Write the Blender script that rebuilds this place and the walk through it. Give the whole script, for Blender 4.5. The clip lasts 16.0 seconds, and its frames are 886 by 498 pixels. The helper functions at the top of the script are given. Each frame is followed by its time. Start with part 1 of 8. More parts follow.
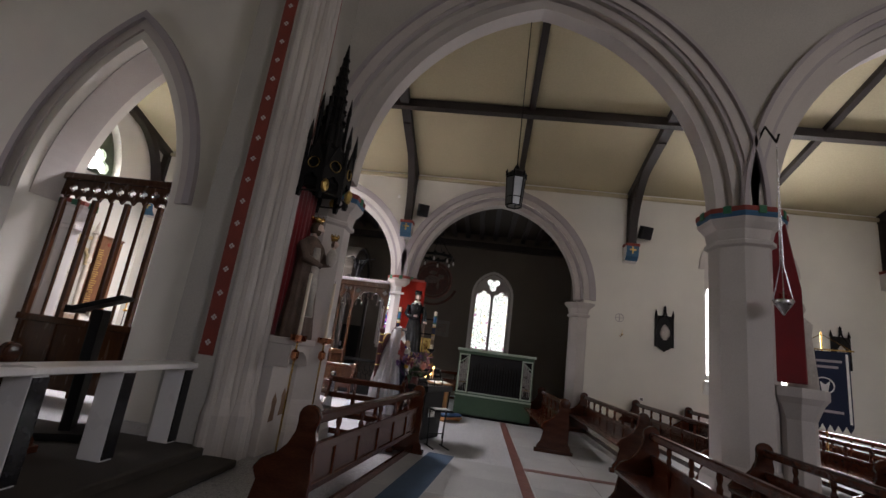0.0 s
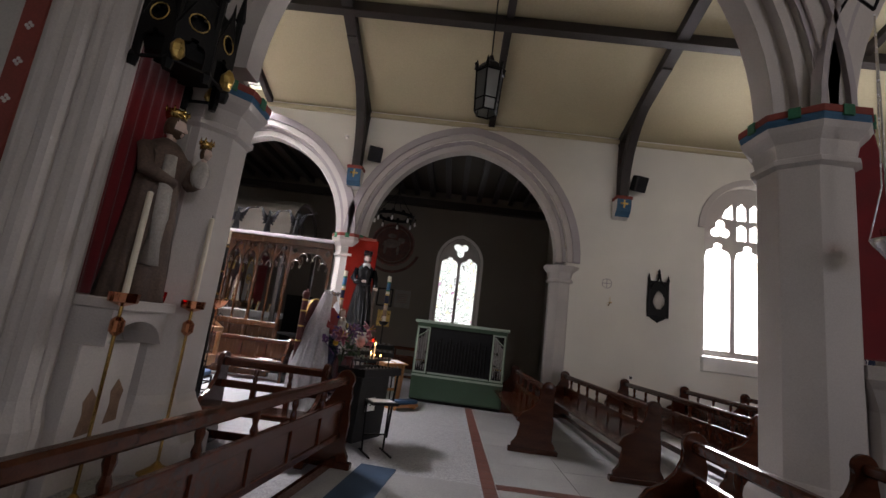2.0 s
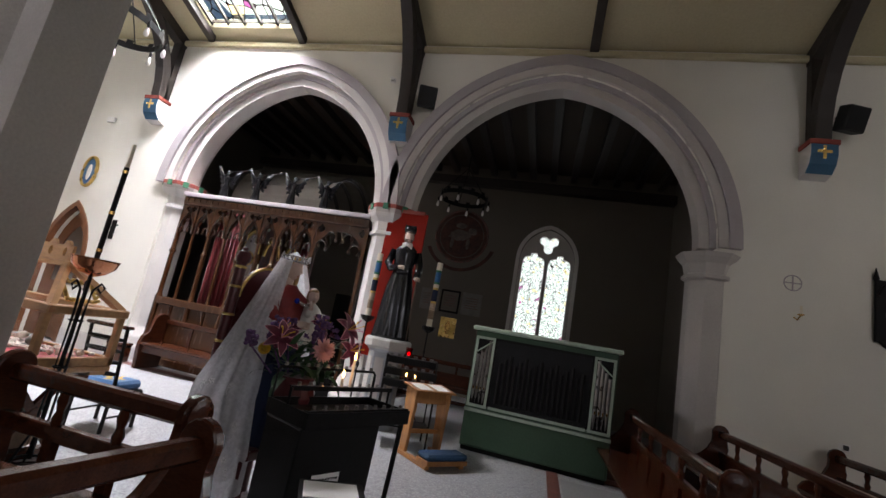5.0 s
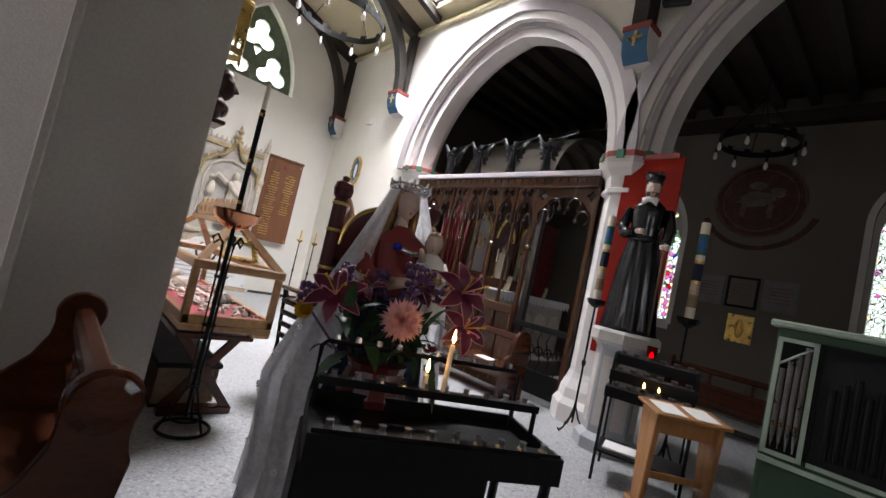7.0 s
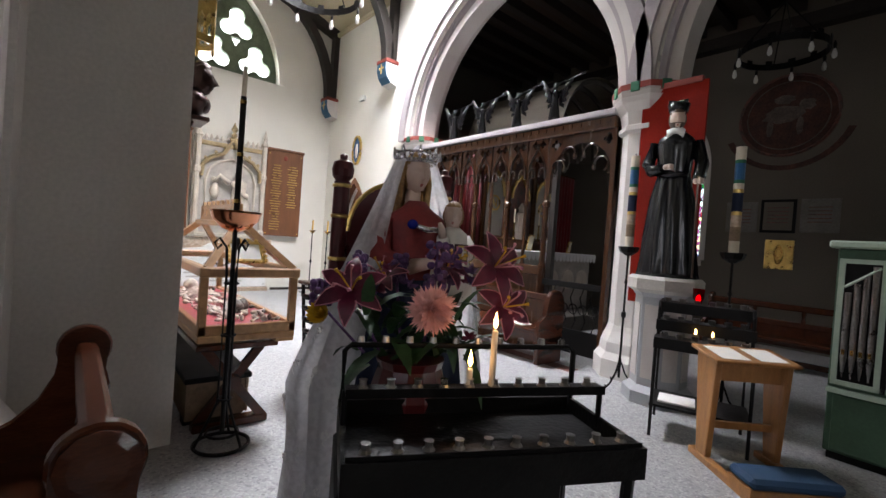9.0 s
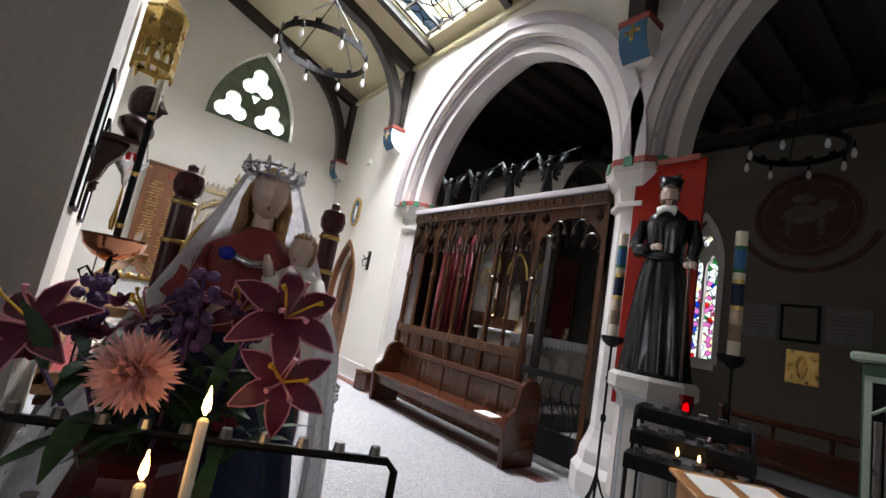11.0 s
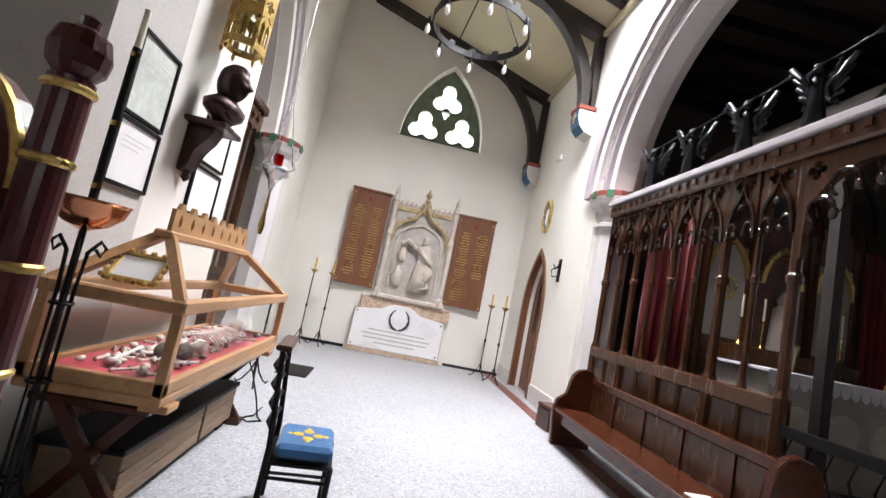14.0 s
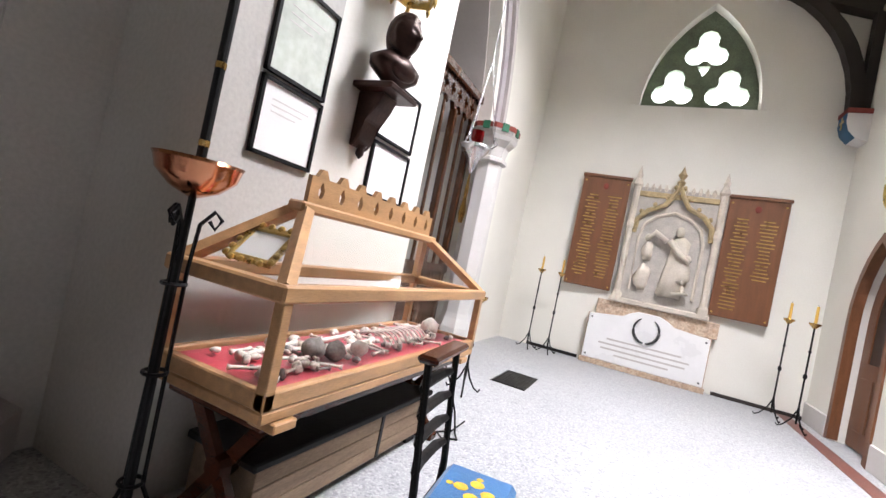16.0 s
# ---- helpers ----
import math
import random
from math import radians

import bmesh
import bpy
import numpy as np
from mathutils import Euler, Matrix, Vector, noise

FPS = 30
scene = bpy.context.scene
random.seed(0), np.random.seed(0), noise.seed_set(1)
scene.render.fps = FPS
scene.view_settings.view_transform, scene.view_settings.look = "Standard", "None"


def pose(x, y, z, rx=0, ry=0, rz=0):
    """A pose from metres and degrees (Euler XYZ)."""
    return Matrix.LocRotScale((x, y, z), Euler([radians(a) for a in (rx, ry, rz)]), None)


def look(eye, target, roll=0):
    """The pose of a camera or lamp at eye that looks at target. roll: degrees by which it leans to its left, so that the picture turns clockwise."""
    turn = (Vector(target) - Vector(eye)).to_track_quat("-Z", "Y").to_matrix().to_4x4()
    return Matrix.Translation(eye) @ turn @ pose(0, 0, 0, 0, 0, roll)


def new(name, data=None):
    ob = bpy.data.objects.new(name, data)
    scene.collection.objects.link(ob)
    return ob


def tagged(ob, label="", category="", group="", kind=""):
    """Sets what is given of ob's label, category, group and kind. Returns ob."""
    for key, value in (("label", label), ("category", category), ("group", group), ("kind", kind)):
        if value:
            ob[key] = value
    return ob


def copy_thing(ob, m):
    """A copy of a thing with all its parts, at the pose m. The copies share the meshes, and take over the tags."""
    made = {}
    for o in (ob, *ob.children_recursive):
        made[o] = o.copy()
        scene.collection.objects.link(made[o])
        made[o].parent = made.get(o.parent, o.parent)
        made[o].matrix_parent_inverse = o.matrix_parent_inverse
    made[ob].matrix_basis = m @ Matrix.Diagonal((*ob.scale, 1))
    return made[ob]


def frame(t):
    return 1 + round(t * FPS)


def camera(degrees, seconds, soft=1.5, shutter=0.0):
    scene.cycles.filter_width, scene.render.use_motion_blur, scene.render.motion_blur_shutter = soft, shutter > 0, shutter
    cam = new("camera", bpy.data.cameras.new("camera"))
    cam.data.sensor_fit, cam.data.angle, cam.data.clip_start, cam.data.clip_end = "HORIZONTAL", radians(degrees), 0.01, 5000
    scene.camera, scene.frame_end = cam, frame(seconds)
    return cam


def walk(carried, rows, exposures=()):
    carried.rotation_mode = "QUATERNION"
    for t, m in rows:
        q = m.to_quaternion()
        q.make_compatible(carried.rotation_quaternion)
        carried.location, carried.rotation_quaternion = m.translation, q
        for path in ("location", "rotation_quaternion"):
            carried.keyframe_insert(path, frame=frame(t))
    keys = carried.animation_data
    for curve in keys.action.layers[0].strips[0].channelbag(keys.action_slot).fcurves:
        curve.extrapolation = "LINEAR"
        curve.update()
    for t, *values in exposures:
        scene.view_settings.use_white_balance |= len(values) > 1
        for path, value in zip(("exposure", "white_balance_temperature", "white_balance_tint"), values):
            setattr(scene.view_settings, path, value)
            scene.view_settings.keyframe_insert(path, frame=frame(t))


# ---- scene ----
cam = camera(90.3, 16.0)
METRES, EYE, TILT, LEAN, TURN = 11.5, 1.56, 0.0, 0.0, 6.2
ROWS = [
    (0.0, 0.0, 0.0, 0.0, -1.73, 13.06, -7.47),
    (0.5, 0.0023, 0.0486, 0.0003, -1.92, 12.32, -9.73),
    (1.0, 0.0194, 0.0959, 0.0007, -1.3, 12.31, -9.79),
    (1.5, 0.021, 0.1465, 0.0013, -0.54, 11.83, -8.27),
    (2.0, 0.036, 0.1935, -0.002, -5.59, 10.49, -7.05),
    (2.5, 0.0435, 0.2407, -0.0015, -4.29, 9.75, -6.99),
    (3.0, 0.0534, 0.2877, -0.0014, -3.07, 11.38, -6.73),
    (3.5, 0.0663, 0.3315, -0.0007, -1.04, 12.05, -7.1),
    (6.0, 0.0973, 0.5615, -0.0085, 15.26, 8.34, -12.2),
    (6.5, 0.0947, 0.5987, -0.0087, 25.32, 5.42, -12.82),
    (7.0, 0.0993, 0.6253, -0.009, 41.26, 3.43, -12.61),
    (7.5, 0.0926, 0.6335, -0.0076, 43.77, -0.12, -8.0),
    (8.0, 0.0839, 0.635, -0.0076, 43.89, -6.55, -6.57),
    (8.5, 0.083, 0.6358, -0.0076, 45.51, -6.95, -5.2),
    (9.0, 0.0817, 0.6403, -0.0071, 43.5, -0.88, -4.19),
    (11.5, 0.0871, 0.7364, -0.0087, 46.38, 9.08, -10.23),
    (12.0, 0.0822, 0.7602, -0.0103, 47.91, 7.75, -8.42),
    (12.5, 0.0689, 0.7848, -0.0091, 50.47, 7.09, -9.07),
    (13.0, 0.0611, 0.8126, -0.0087, 61.12, 6.47, -10.33),
    (13.5, 0.0491, 0.8318, -0.0094, 71.47, 6.06, -10.29),
    (14.0, 0.0213, 0.8457, -0.0086, 76.54, 6.48, -11.5),
    (14.5, 0.0011, 0.8648, -0.0094, 80.93, 6.92, -11.93),
    (15.0, -0.017, 0.8775, -0.01, 91.11, 5.19, -12.28),
    (15.5, -0.0455, 0.8714, -0.0103, 100.24, 1.79, -11.94),
    (16.0, -0.0699, 0.8722, -0.012, 108.37, 0.68, -11.8),
]
EXPOSURES = [(0.0, 0.33, 6600, 22), (3.7, 0.22, 6500, 22), (6.0, 0.0, 6400, 16), (9.2, 0.15, 6400, 16), (11.5, -0.03, 6350, 15), (13.0, 0.02, 6350, 17), (16.0, 0.3, 6350, 18)]
walk(cam, [(t, pose(0, 0, EYE, TILT, LEAN, TURN) @ pose(METRES * x, METRES * y, METRES * z, 90 + pitch, roll, yaw)) for t, x, y, z, yaw, pitch, roll in ROWS], EXPOSURES)

# ---- light ----
world = bpy.data.worlds.new("overcast sky")
scene.world = world
world.use_nodes = True
wn = world.node_tree
sky = wn.nodes.new("ShaderNodeTexSky")
sky.sky_type, sky.sun_disc = "NISHITA", False
sky.sun_elevation, sky.sun_rotation = radians(48), radians(200)
wn.links.new(sky.outputs[0], wn.nodes["Background"].inputs[0])
wn.nodes["Background"].inputs[1].default_value = 0.12
sun_data = bpy.data.lights.new("sun", "SUN")
sun_data.energy, sun_data.angle, sun_data.color = 1.0, radians(12), (1.0, 0.95, 0.88)
sun = new("sun", sun_data)
sun.matrix_world = look((6, 30, 34), (0, 8, 0))


def daylight(name, at, target, w, h, watts, colour=(0.96, 0.98, 1.0), spread=180):
    """Sky light that stands in a window's opening, save the added nave lamp."""
    d = bpy.data.lights.new(name, "AREA")
    d.shape, d.size, d.size_y, d.energy, d.color, d.spread = "RECTANGLE", w, h, watts, colour, radians(spread)
    ob = new(name, d)
    ob.matrix_world = look(at, target)
    return ob


daylight("daylight_aisle_window", (7.1, 13.25, 3.6), (7.1, 0, 3.4), 2.2, 3.9, 760)
daylight("daylight_skylight", (-6.05, 11.5, 7.6), (-6.05, 11.1, 0), 1.9, 2.0, 1000, spread=130)
daylight("daylight_trefoil_window", (-11.35, 10.15, 5.85), (0, 10.15, 4.5), 1.7, 1.6, 110)
daylight("daylight_chapel_window", (0.3, 18.0, 3.3), (0.3, 0, 3), 1.2, 3.2, 8)
daylight("daylight_chancel_window", (-12.7, 4.6, 4.6), (0, 5.4, 2.5), 2.9, 4.0, 60)
# Added fill from the unseen nave; it hangs before solid wall, beside the opening.
daylight("daylight_nave_fill", (9.0, -7.2, 5.4), (7.0, 6, 3.4), 4.0, 3.5, 230)
daylight("daylight_chapel_side_window", (-3.3, 17.6, 2.9), (-3.6, 0, 2.5), 1.0, 2.4, 16)

# ---- materials ----
def surface(name, colour, rough=0.7, vary=0.12, size=3.0, grain=60.0, bump=0.15, metal=0.0, second=None, wood=False, spec=0.5, island=0.0, sheen=0.0):
    """A node material: a base colour, stains at a large scale, grain at a small one and a fine relief."""
    m = bpy.data.materials.new(name)
    m.use_nodes = True
    nt = m.node_tree
    N, L = nt.nodes, nt.links
    b = N["Principled BSDF"]
    tc = N.new("ShaderNodeTexCoord")
    mp = N.new("ShaderNodeMapping")
    L.new(tc.outputs["Object"], mp.inputs[0])
    if wood:
        mp.inputs["Scale"].default_value = wood
    big = N.new("ShaderNodeTexNoise")
    big.inputs["Scale"].default_value, big.inputs["Detail"].default_value = size, 5
    fine = N.new("ShaderNodeTexNoise")
    fine.inputs["Scale"].default_value, fine.inputs["Detail"].default_value = grain, 3
    for n in (big, fine):
        L.new(mp.outputs[0], n.inputs["Vector"])
    ramp = N.new("ShaderNodeValToRGB")
    ramp.color_ramp.elements[0].position, ramp.color_ramp.elements[1].position = 0.3, 0.7
    lo = second or [c * (1 - 2.2 * vary) for c in colour]
    ramp.color_ramp.elements[0].color, ramp.color_ramp.elements[1].color = (*lo, 1), (*colour, 1)
    L.new(big.outputs[0], ramp.inputs[0])
    mix = N.new("ShaderNodeMix")
    mix.data_type, mix.blend_type = "RGBA", "OVERLAY"
    mix.inputs[0].default_value = min(1.0, vary * 2.5)
    L.new(ramp.outputs[0], mix.inputs[6])
    L.new(fine.outputs[0], mix.inputs[7])
    out = mix.outputs[2]
    if island:
        info = N.new("ShaderNodeObjectInfo")
        hsv = N.new("ShaderNodeHueSaturation")
        mr = N.new("ShaderNodeMapRange")
        mr.inputs[3].default_value, mr.inputs[4].default_value = 1 - island, 1 + island
        L.new(info.outputs["Random"], mr.inputs[0])
        L.new(mr.outputs[0], hsv.inputs["Value"])
        L.new(out, hsv.inputs["Color"])
        out = hsv.outputs[0]
    L.new(out, b.inputs["Base Color"])
    rr = N.new("ShaderNodeMapRange")
    rr.inputs[3].default_value, rr.inputs[4].default_value = max(0.03, rough - 0.12), min(1.0, rough + 0.12)
    L.new(big.outputs[0], rr.inputs[0])
    L.new(rr.outputs[0], b.inputs["Roughness"])
    b.inputs["Metallic"].default_value = metal
    b.inputs["Specular IOR Level"].default_value = spec
    if sheen:
        b.inputs["Sheen Weight"].default_value = sheen
    if bump:
        bp = N.new("ShaderNodeBump")
        bp.inputs["Strength"].default_value, bp.inputs["Distance"].default_value = bump, 0.01
        L.new(fine.outputs[0], bp.inputs["Height"])
        L.new(bp.outputs[0], b.inputs["Normal"])
    return m


def speckled(name, ground, chips, dark, rough=0.45):
    """Terrazzo: pale chips and dark specks in a grey ground, with worn patches."""
    m = surface(name, ground, rough, 0.1, 0.8, 90, 0.05)
    nt = m.node_tree
    N, L = nt.nodes, nt.links
    b = N["Principled BSDF"]
    base = b.inputs["Base Color"].links[0].from_socket
    tc = N.new("ShaderNodeTexCoord")
    for scale, colour, lo, hi in ((75, chips, 0.55, 0.95), (60, dark, 0.72, 0.98)):
        v = N.new("ShaderNodeTexVoronoi")
        v.inputs["Scale"].default_value = scale
        L.new(tc.outputs["Object"], v.inputs["Vector"])
        sep = N.new("ShaderNodeSeparateColor")
        L.new(v.outputs["Color"], sep.inputs[0])
        mr = N.new("ShaderNodeMapRange")
        mr.inputs[1].default_value, mr.inputs[2].default_value = lo, hi
        L.new(sep.outputs[0 if scale == 75 else 1], mr.inputs[0])
        mx = N.new("ShaderNodeMix")
        mx.data_type = "RGBA"
        L.new(mr.outputs[0], mx.inputs[0])
        L.new(base, mx.inputs[6])
        mx.inputs[7].default_value = (*colour, 1)
        base = mx.outputs[2]
    L.new(base, b.inputs["Base Color"])
    return m


def clear(name, colour, rough=0.0, mix=0.92):
    """A thin pane: mostly clear, tinted, with a glossy face."""
    m = bpy.data.materials.new(name)
    m.use_nodes = True
    N, L = m.node_tree.nodes, m.node_tree.links
    t = N.new("ShaderNodeBsdfTransparent")
    t.inputs[0].default_value = (*colour, 1)
    g = N.new("ShaderNodeBsdfGlossy")
    g.inputs["Roughness"].default_value = 0.03 + rough
    x = N.new("ShaderNodeMixShader")
    x.inputs[0].default_value = 1 - mix
    L.new(t.outputs[0], x.inputs[1])
    L.new(g.outputs[0], x.inputs[2])
    L.new(x.outputs[0], N["Material Output"].inputs[0])
    return m


def stained(name, scale, pale):
    """Leaded coloured glass: cells of clear tint between dark cames."""
    m = clear(name, (1, 1, 1))
    N, L = m.node_tree.nodes, m.node_tree.links
    t = next(n for n in N if n.bl_idname == "ShaderNodeBsdfTransparent")
    tc = N.new("ShaderNodeTexCoord")
    v = N.new("ShaderNodeTexVoronoi")
    v.inputs["Scale"].default_value = scale
    e = N.new("ShaderNodeTexVoronoi")
    e.feature = "DISTANCE_TO_EDGE"
    e.inputs["Scale"].default_value = scale
    for n in (v, e):
        L.new(tc.outputs["Object"], n.inputs["Vector"])
    sep = N.new("ShaderNodeSeparateColor")
    L.new(v.outputs["Color"], sep.inputs[0])
    r = N.new("ShaderNodeValToRGB")
    r.color_ramp.interpolation = "CONSTANT"
    stops = [(0.0, (0.75, 0.8, 0.75)), (pale, (0.9, 0.85, 0.6)), (pale + 0.08, (0.55, 0.05, 0.04)), (pale + 0.16, (0.05, 0.15, 0.5)), (pale + 0.24, (0.7, 0.7, 0.75)), (pale + 0.3, (0.1, 0.35, 0.15)), (pale + 0.36, (0.6, 0.3, 0.5))]
    el = r.color_ramp.elements
    el[0].position, el[0].color = 0, (*stops[0][1], 1)
    el[1].position, el[1].color = stops[1][0], (*stops[1][1], 1)
    for p, c in stops[2:]:
        el.new(min(p, 0.99)).color = (*c, 1)
    L.new(sep.outputs[0], r.inputs[0])
    lt = N.new("ShaderNodeMath")
    lt.operation = "GREATER_THAN"
    lt.inputs[1].default_value = 0.035
    L.new(e.outputs["Distance"], lt.inputs[0])
    mx = N.new("ShaderNodeMix")
    mx.data_type = "RGBA"
    mx.inputs[6].default_value = (0.01, 0.01, 0.01, 1)
    L.new(lt.outputs[0], mx.inputs[0])
    L.new(r.outputs[0], mx.inputs[7])
    L.new(mx.outputs[2], t.inputs[0])
    return m


def glowing(name, colour, strength):
    m = bpy.data.materials.new(name)
    m.use_nodes = True
    b = m.node_tree.nodes["Principled BSDF"]
    b.inputs["Base Color"].default_value = (*colour, 1)
    b.inputs["Emission Color"].default_value, b.inputs["Emission Strength"].default_value = (*colour, 1), strength
    return m


PLASTER = surface("cream plaster", (0.8, 0.775, 0.7), 0.85, 0.05, 0.7, 40, 0.12)
PLASTER_GREY = surface("mid grey plaster", (0.5, 0.48, 0.44), 0.85, 0.06, 0.9, 40, 0.14)
# Darker copy of the plaster: the side chapel's shade is in its colour.
PLASTER_SHADED = surface("buff plaster darkened for shade", (0.15, 0.13, 0.105), 0.9, 0.07, 0.8, 40, 0.15)
STONE = surface("painted grey stone", (0.55, 0.51, 0.48), 0.75, 0.06, 1.2, 70, 0.2)
STONE_LILAC = surface("lilac grey stone moulding", (0.42, 0.38, 0.39), 0.75, 0.06, 1.2, 70, 0.18)
STONE_PALE = surface("pale stone moulding", (0.66, 0.63, 0.6), 0.75, 0.05, 1.2, 70, 0.18)
CEILING = surface("yellowed ceiling plaster", (0.52, 0.46, 0.3), 0.9, 0.05, 0.6, 30, 0.1)
BEAM = surface("dark stained beam", (0.028, 0.02, 0.016), 0.6, 0.15, 2, 30, 0.3, wood=(1, 6, 6))
BOARD_DIM = surface("brown ceiling boards", (0.045, 0.028, 0.018), 0.8, 0.15, 2, 40, 0.2)
PEW = surface("dark polished pew wood", (0.07, 0.019, 0.008), 0.2, 0.2, 2.5, 35, 0.1, wood=(5, 1, 5), spec=0.45)
SCREEN = surface("carved brown oak", (0.07, 0.025, 0.009), 0.24, 0.18, 3, 40, 0.15, wood=(6, 6, 1), spec=0.4)
SCREEN_DARK = surface("blackened polished oak carving", (0.03, 0.012, 0.007), 0.13, 0.15, 5, 50, 0.1, spec=0.6)
OAK = surface("honey oak", (0.48, 0.27, 0.12), 0.4, 0.14, 2.5, 35, 0.12, wood=(1, 8, 8))
OAK_DOOR = surface("varnished door oak", (0.2, 0.08, 0.035), 0.4, 0.15, 2, 30, 0.15, wood=(8, 8, 1))
PINE = surface("orange pine", (0.42, 0.19, 0.06), 0.45, 0.15, 3, 40, 0.12, wood=(7, 7, 1))
PLANK = surface("raw weathered boards", (0.33, 0.23, 0.15), 0.85, 0.18, 2, 30, 0.35, wood=(1, 7, 7))
BLACK_WOOD = surface("black painted wood", (0.006, 0.0055, 0.0055), 0.55, 0.1, 3, 40, 0.15, spec=0.2)
IRON = surface("black wrought iron", (0.008, 0.0075, 0.0075), 0.45, 0.15, 6, 60, 0.25, metal=0.3, spec=0.25)
CHROME_DARK = surface("tarnished steel", (0.3, 0.29, 0.28), 0.3, 0.15, 8, 60, 0.1, metal=0.9)
COPPER = surface("polished copper", (0.72, 0.3, 0.16), 0.14, 0.08, 5, 60, 0.05, metal=1.0)
BRASS = surface("polished brass", (0.6, 0.38, 0.12), 0.22, 0.1, 5, 60, 0.05, metal=1.0)
GILT = surface("gilding", (0.72, 0.5, 0.16), 0.3, 0.15, 9, 80, 0.2, metal=0.85)
SILVER = surface("silver filigree", (0.75, 0.75, 0.78), 0.25, 0.1, 12, 90, 0.3, metal=0.95)
RED_CLOTH = surface("crimson cloth", (0.2, 0.008, 0.012), 0.9, 0.14, 4, 120, 0.3, sheen=0.3)
RED_PAINT = surface("vermilion painted panel", (0.27, 0.016, 0.008), 0.85, 0.1, 3, 50, 0.12, spec=0.15)
STRIP_RED = surface("red painted band", (0.26, 0.05, 0.035), 0.8, 0.1, 4, 60, 0.1)
GREEN_PAINT = surface("green painted band", (0.03, 0.17, 0.09), 0.7, 0.1, 4, 60, 0.1)
BLUE_PAINT = surface("blue painted corbel", (0.035, 0.12, 0.22), 0.7, 0.1, 4, 60, 0.1)
KNEELER_BLUE = surface("dark blue kneeler cloth", (0.015, 0.055, 0.12), 0.8, 0.12, 6, 160, 0.4)
BLUE_CUSHION = surface("blue woven cushion", (0.03, 0.14, 0.32), 0.9, 0.12, 6, 160, 0.4, sheen=0.3)
NAVY = surface("navy cloth", (0.012, 0.02, 0.055), 0.9, 0.1, 4, 140, 0.3)
BLACK_CLOTH = surface("black cloth", (0.008, 0.008, 0.01), 0.85, 0.1, 4, 120, 0.4)
ORGAN_GREEN = surface("sage green organ paint", (0.05, 0.105, 0.06), 0.55, 0.08, 2, 50, 0.08)
ORGAN_TRIM = surface("pale green organ trim", (0.4, 0.5, 0.4), 0.5, 0.06, 3, 50, 0.05)
WHITE_PAINT = surface("white gloss paint", (0.8, 0.79, 0.75), 0.4, 0.04, 3, 50, 0.05)
MARBLE = surface("white marble", (0.82, 0.81, 0.8), 0.3, 0.04, 2, 20, 0.03)
MARBLE_BROWN = surface("mottled brown marble", (0.4, 0.26, 0.17), 0.3, 0.3, 9, 30, 0.05, second=(0.62, 0.5, 0.38))
MARBLE_BLACK = surface("black marble", (0.02, 0.02, 0.022), 0.2, 0.2, 5, 20, 0.02)
ALABASTER = surface("weathered alabaster", (0.62, 0.55, 0.46), 0.6, 0.1, 5, 50, 0.25)
ALABASTER_DIM = surface("stone relief", (0.5, 0.46, 0.41), 0.75, 0.12, 6, 50, 0.3)
BRONZE = surface("dark bronze", (0.05, 0.022, 0.016), 0.35, 0.2, 6, 50, 0.15, metal=0.5)
PAPER = surface("white paper", (0.82, 0.81, 0.78), 0.8, 0.03, 4, 50, 0.03)
PAPER_GREEN = surface("faded certificate", (0.6, 0.64, 0.56), 0.8, 0.12, 3, 20, 0.03)
INK = surface("dark ink", (0.05, 0.05, 0.05), 0.8, 0.05)
WAX = surface("cream wax", (0.78, 0.7, 0.55), 0.5, 0.05, 6, 40, 0.05)
WAX_YELLOW = surface("yellow wax", (0.7, 0.42, 0.08), 0.5, 0.05, 6, 40, 0.05)
BONE = surface("ivory coloured bone", (0.8, 0.74, 0.64), 0.7, 0.2, 12, 70, 0.3)
BONE_GREY = surface("grey stained bone", (0.25, 0.22, 0.19), 0.7, 0.25, 12, 70, 0.3)
RED_SATIN = surface("crimson satin", (0.5, 0.015, 0.04), 0.45, 0.15, 7, 40, 0.2, sheen=0.3)
SKIN_PAINT = surface("painted plaster face", (0.66, 0.5, 0.41), 0.5, 0.05, 8, 60, 0.05)
CASSOCK = surface("black gloss paint", (0.01, 0.011, 0.014), 0.2, 0.1, 6, 50, 0.08)
HAIR = surface("brown painted hair", (0.1, 0.055, 0.03), 0.6, 0.2, 12, 60, 0.3)
GOLD_HAIR = surface("golden painted hair", (0.45, 0.27, 0.1), 0.5, 0.2, 12, 60, 0.3)
ROBE_BROWN = surface("worn brown statue paint", (0.15, 0.1, 0.075), 0.7, 0.2, 5, 50, 0.25)
MAROON = surface("maroon lacquer", (0.085, 0.012, 0.014), 0.3, 0.12, 4, 40, 0.08)
LEAF = surface("dark green leaves", (0.03, 0.09, 0.03), 0.5, 0.25, 9, 50, 0.2)
LILY = surface("crimson lily petals", (0.12, 0.003, 0.03), 0.5, 0.2, 14, 60, 0.15)
LILY_EDGE = surface("pale lily rim", (0.62, 0.25, 0.32), 0.5, 0.1)
MUM = surface("pink chrysanthemum petals", (0.85, 0.45, 0.42), 0.6, 0.12, 14, 60, 0.1)
PURPLE = surface("purple blossom", (0.14, 0.06, 0.2), 0.6, 0.25, 14, 60, 0.15)
YELLOW = surface("yellow petals", (0.75, 0.45, 0.02), 0.6, 0.15, 14, 60, 0.1)
SLAB = surface("grey stone slab", (0.34, 0.34, 0.33), 0.55, 0.1, 1.3, 60, 0.12, island=0.08)
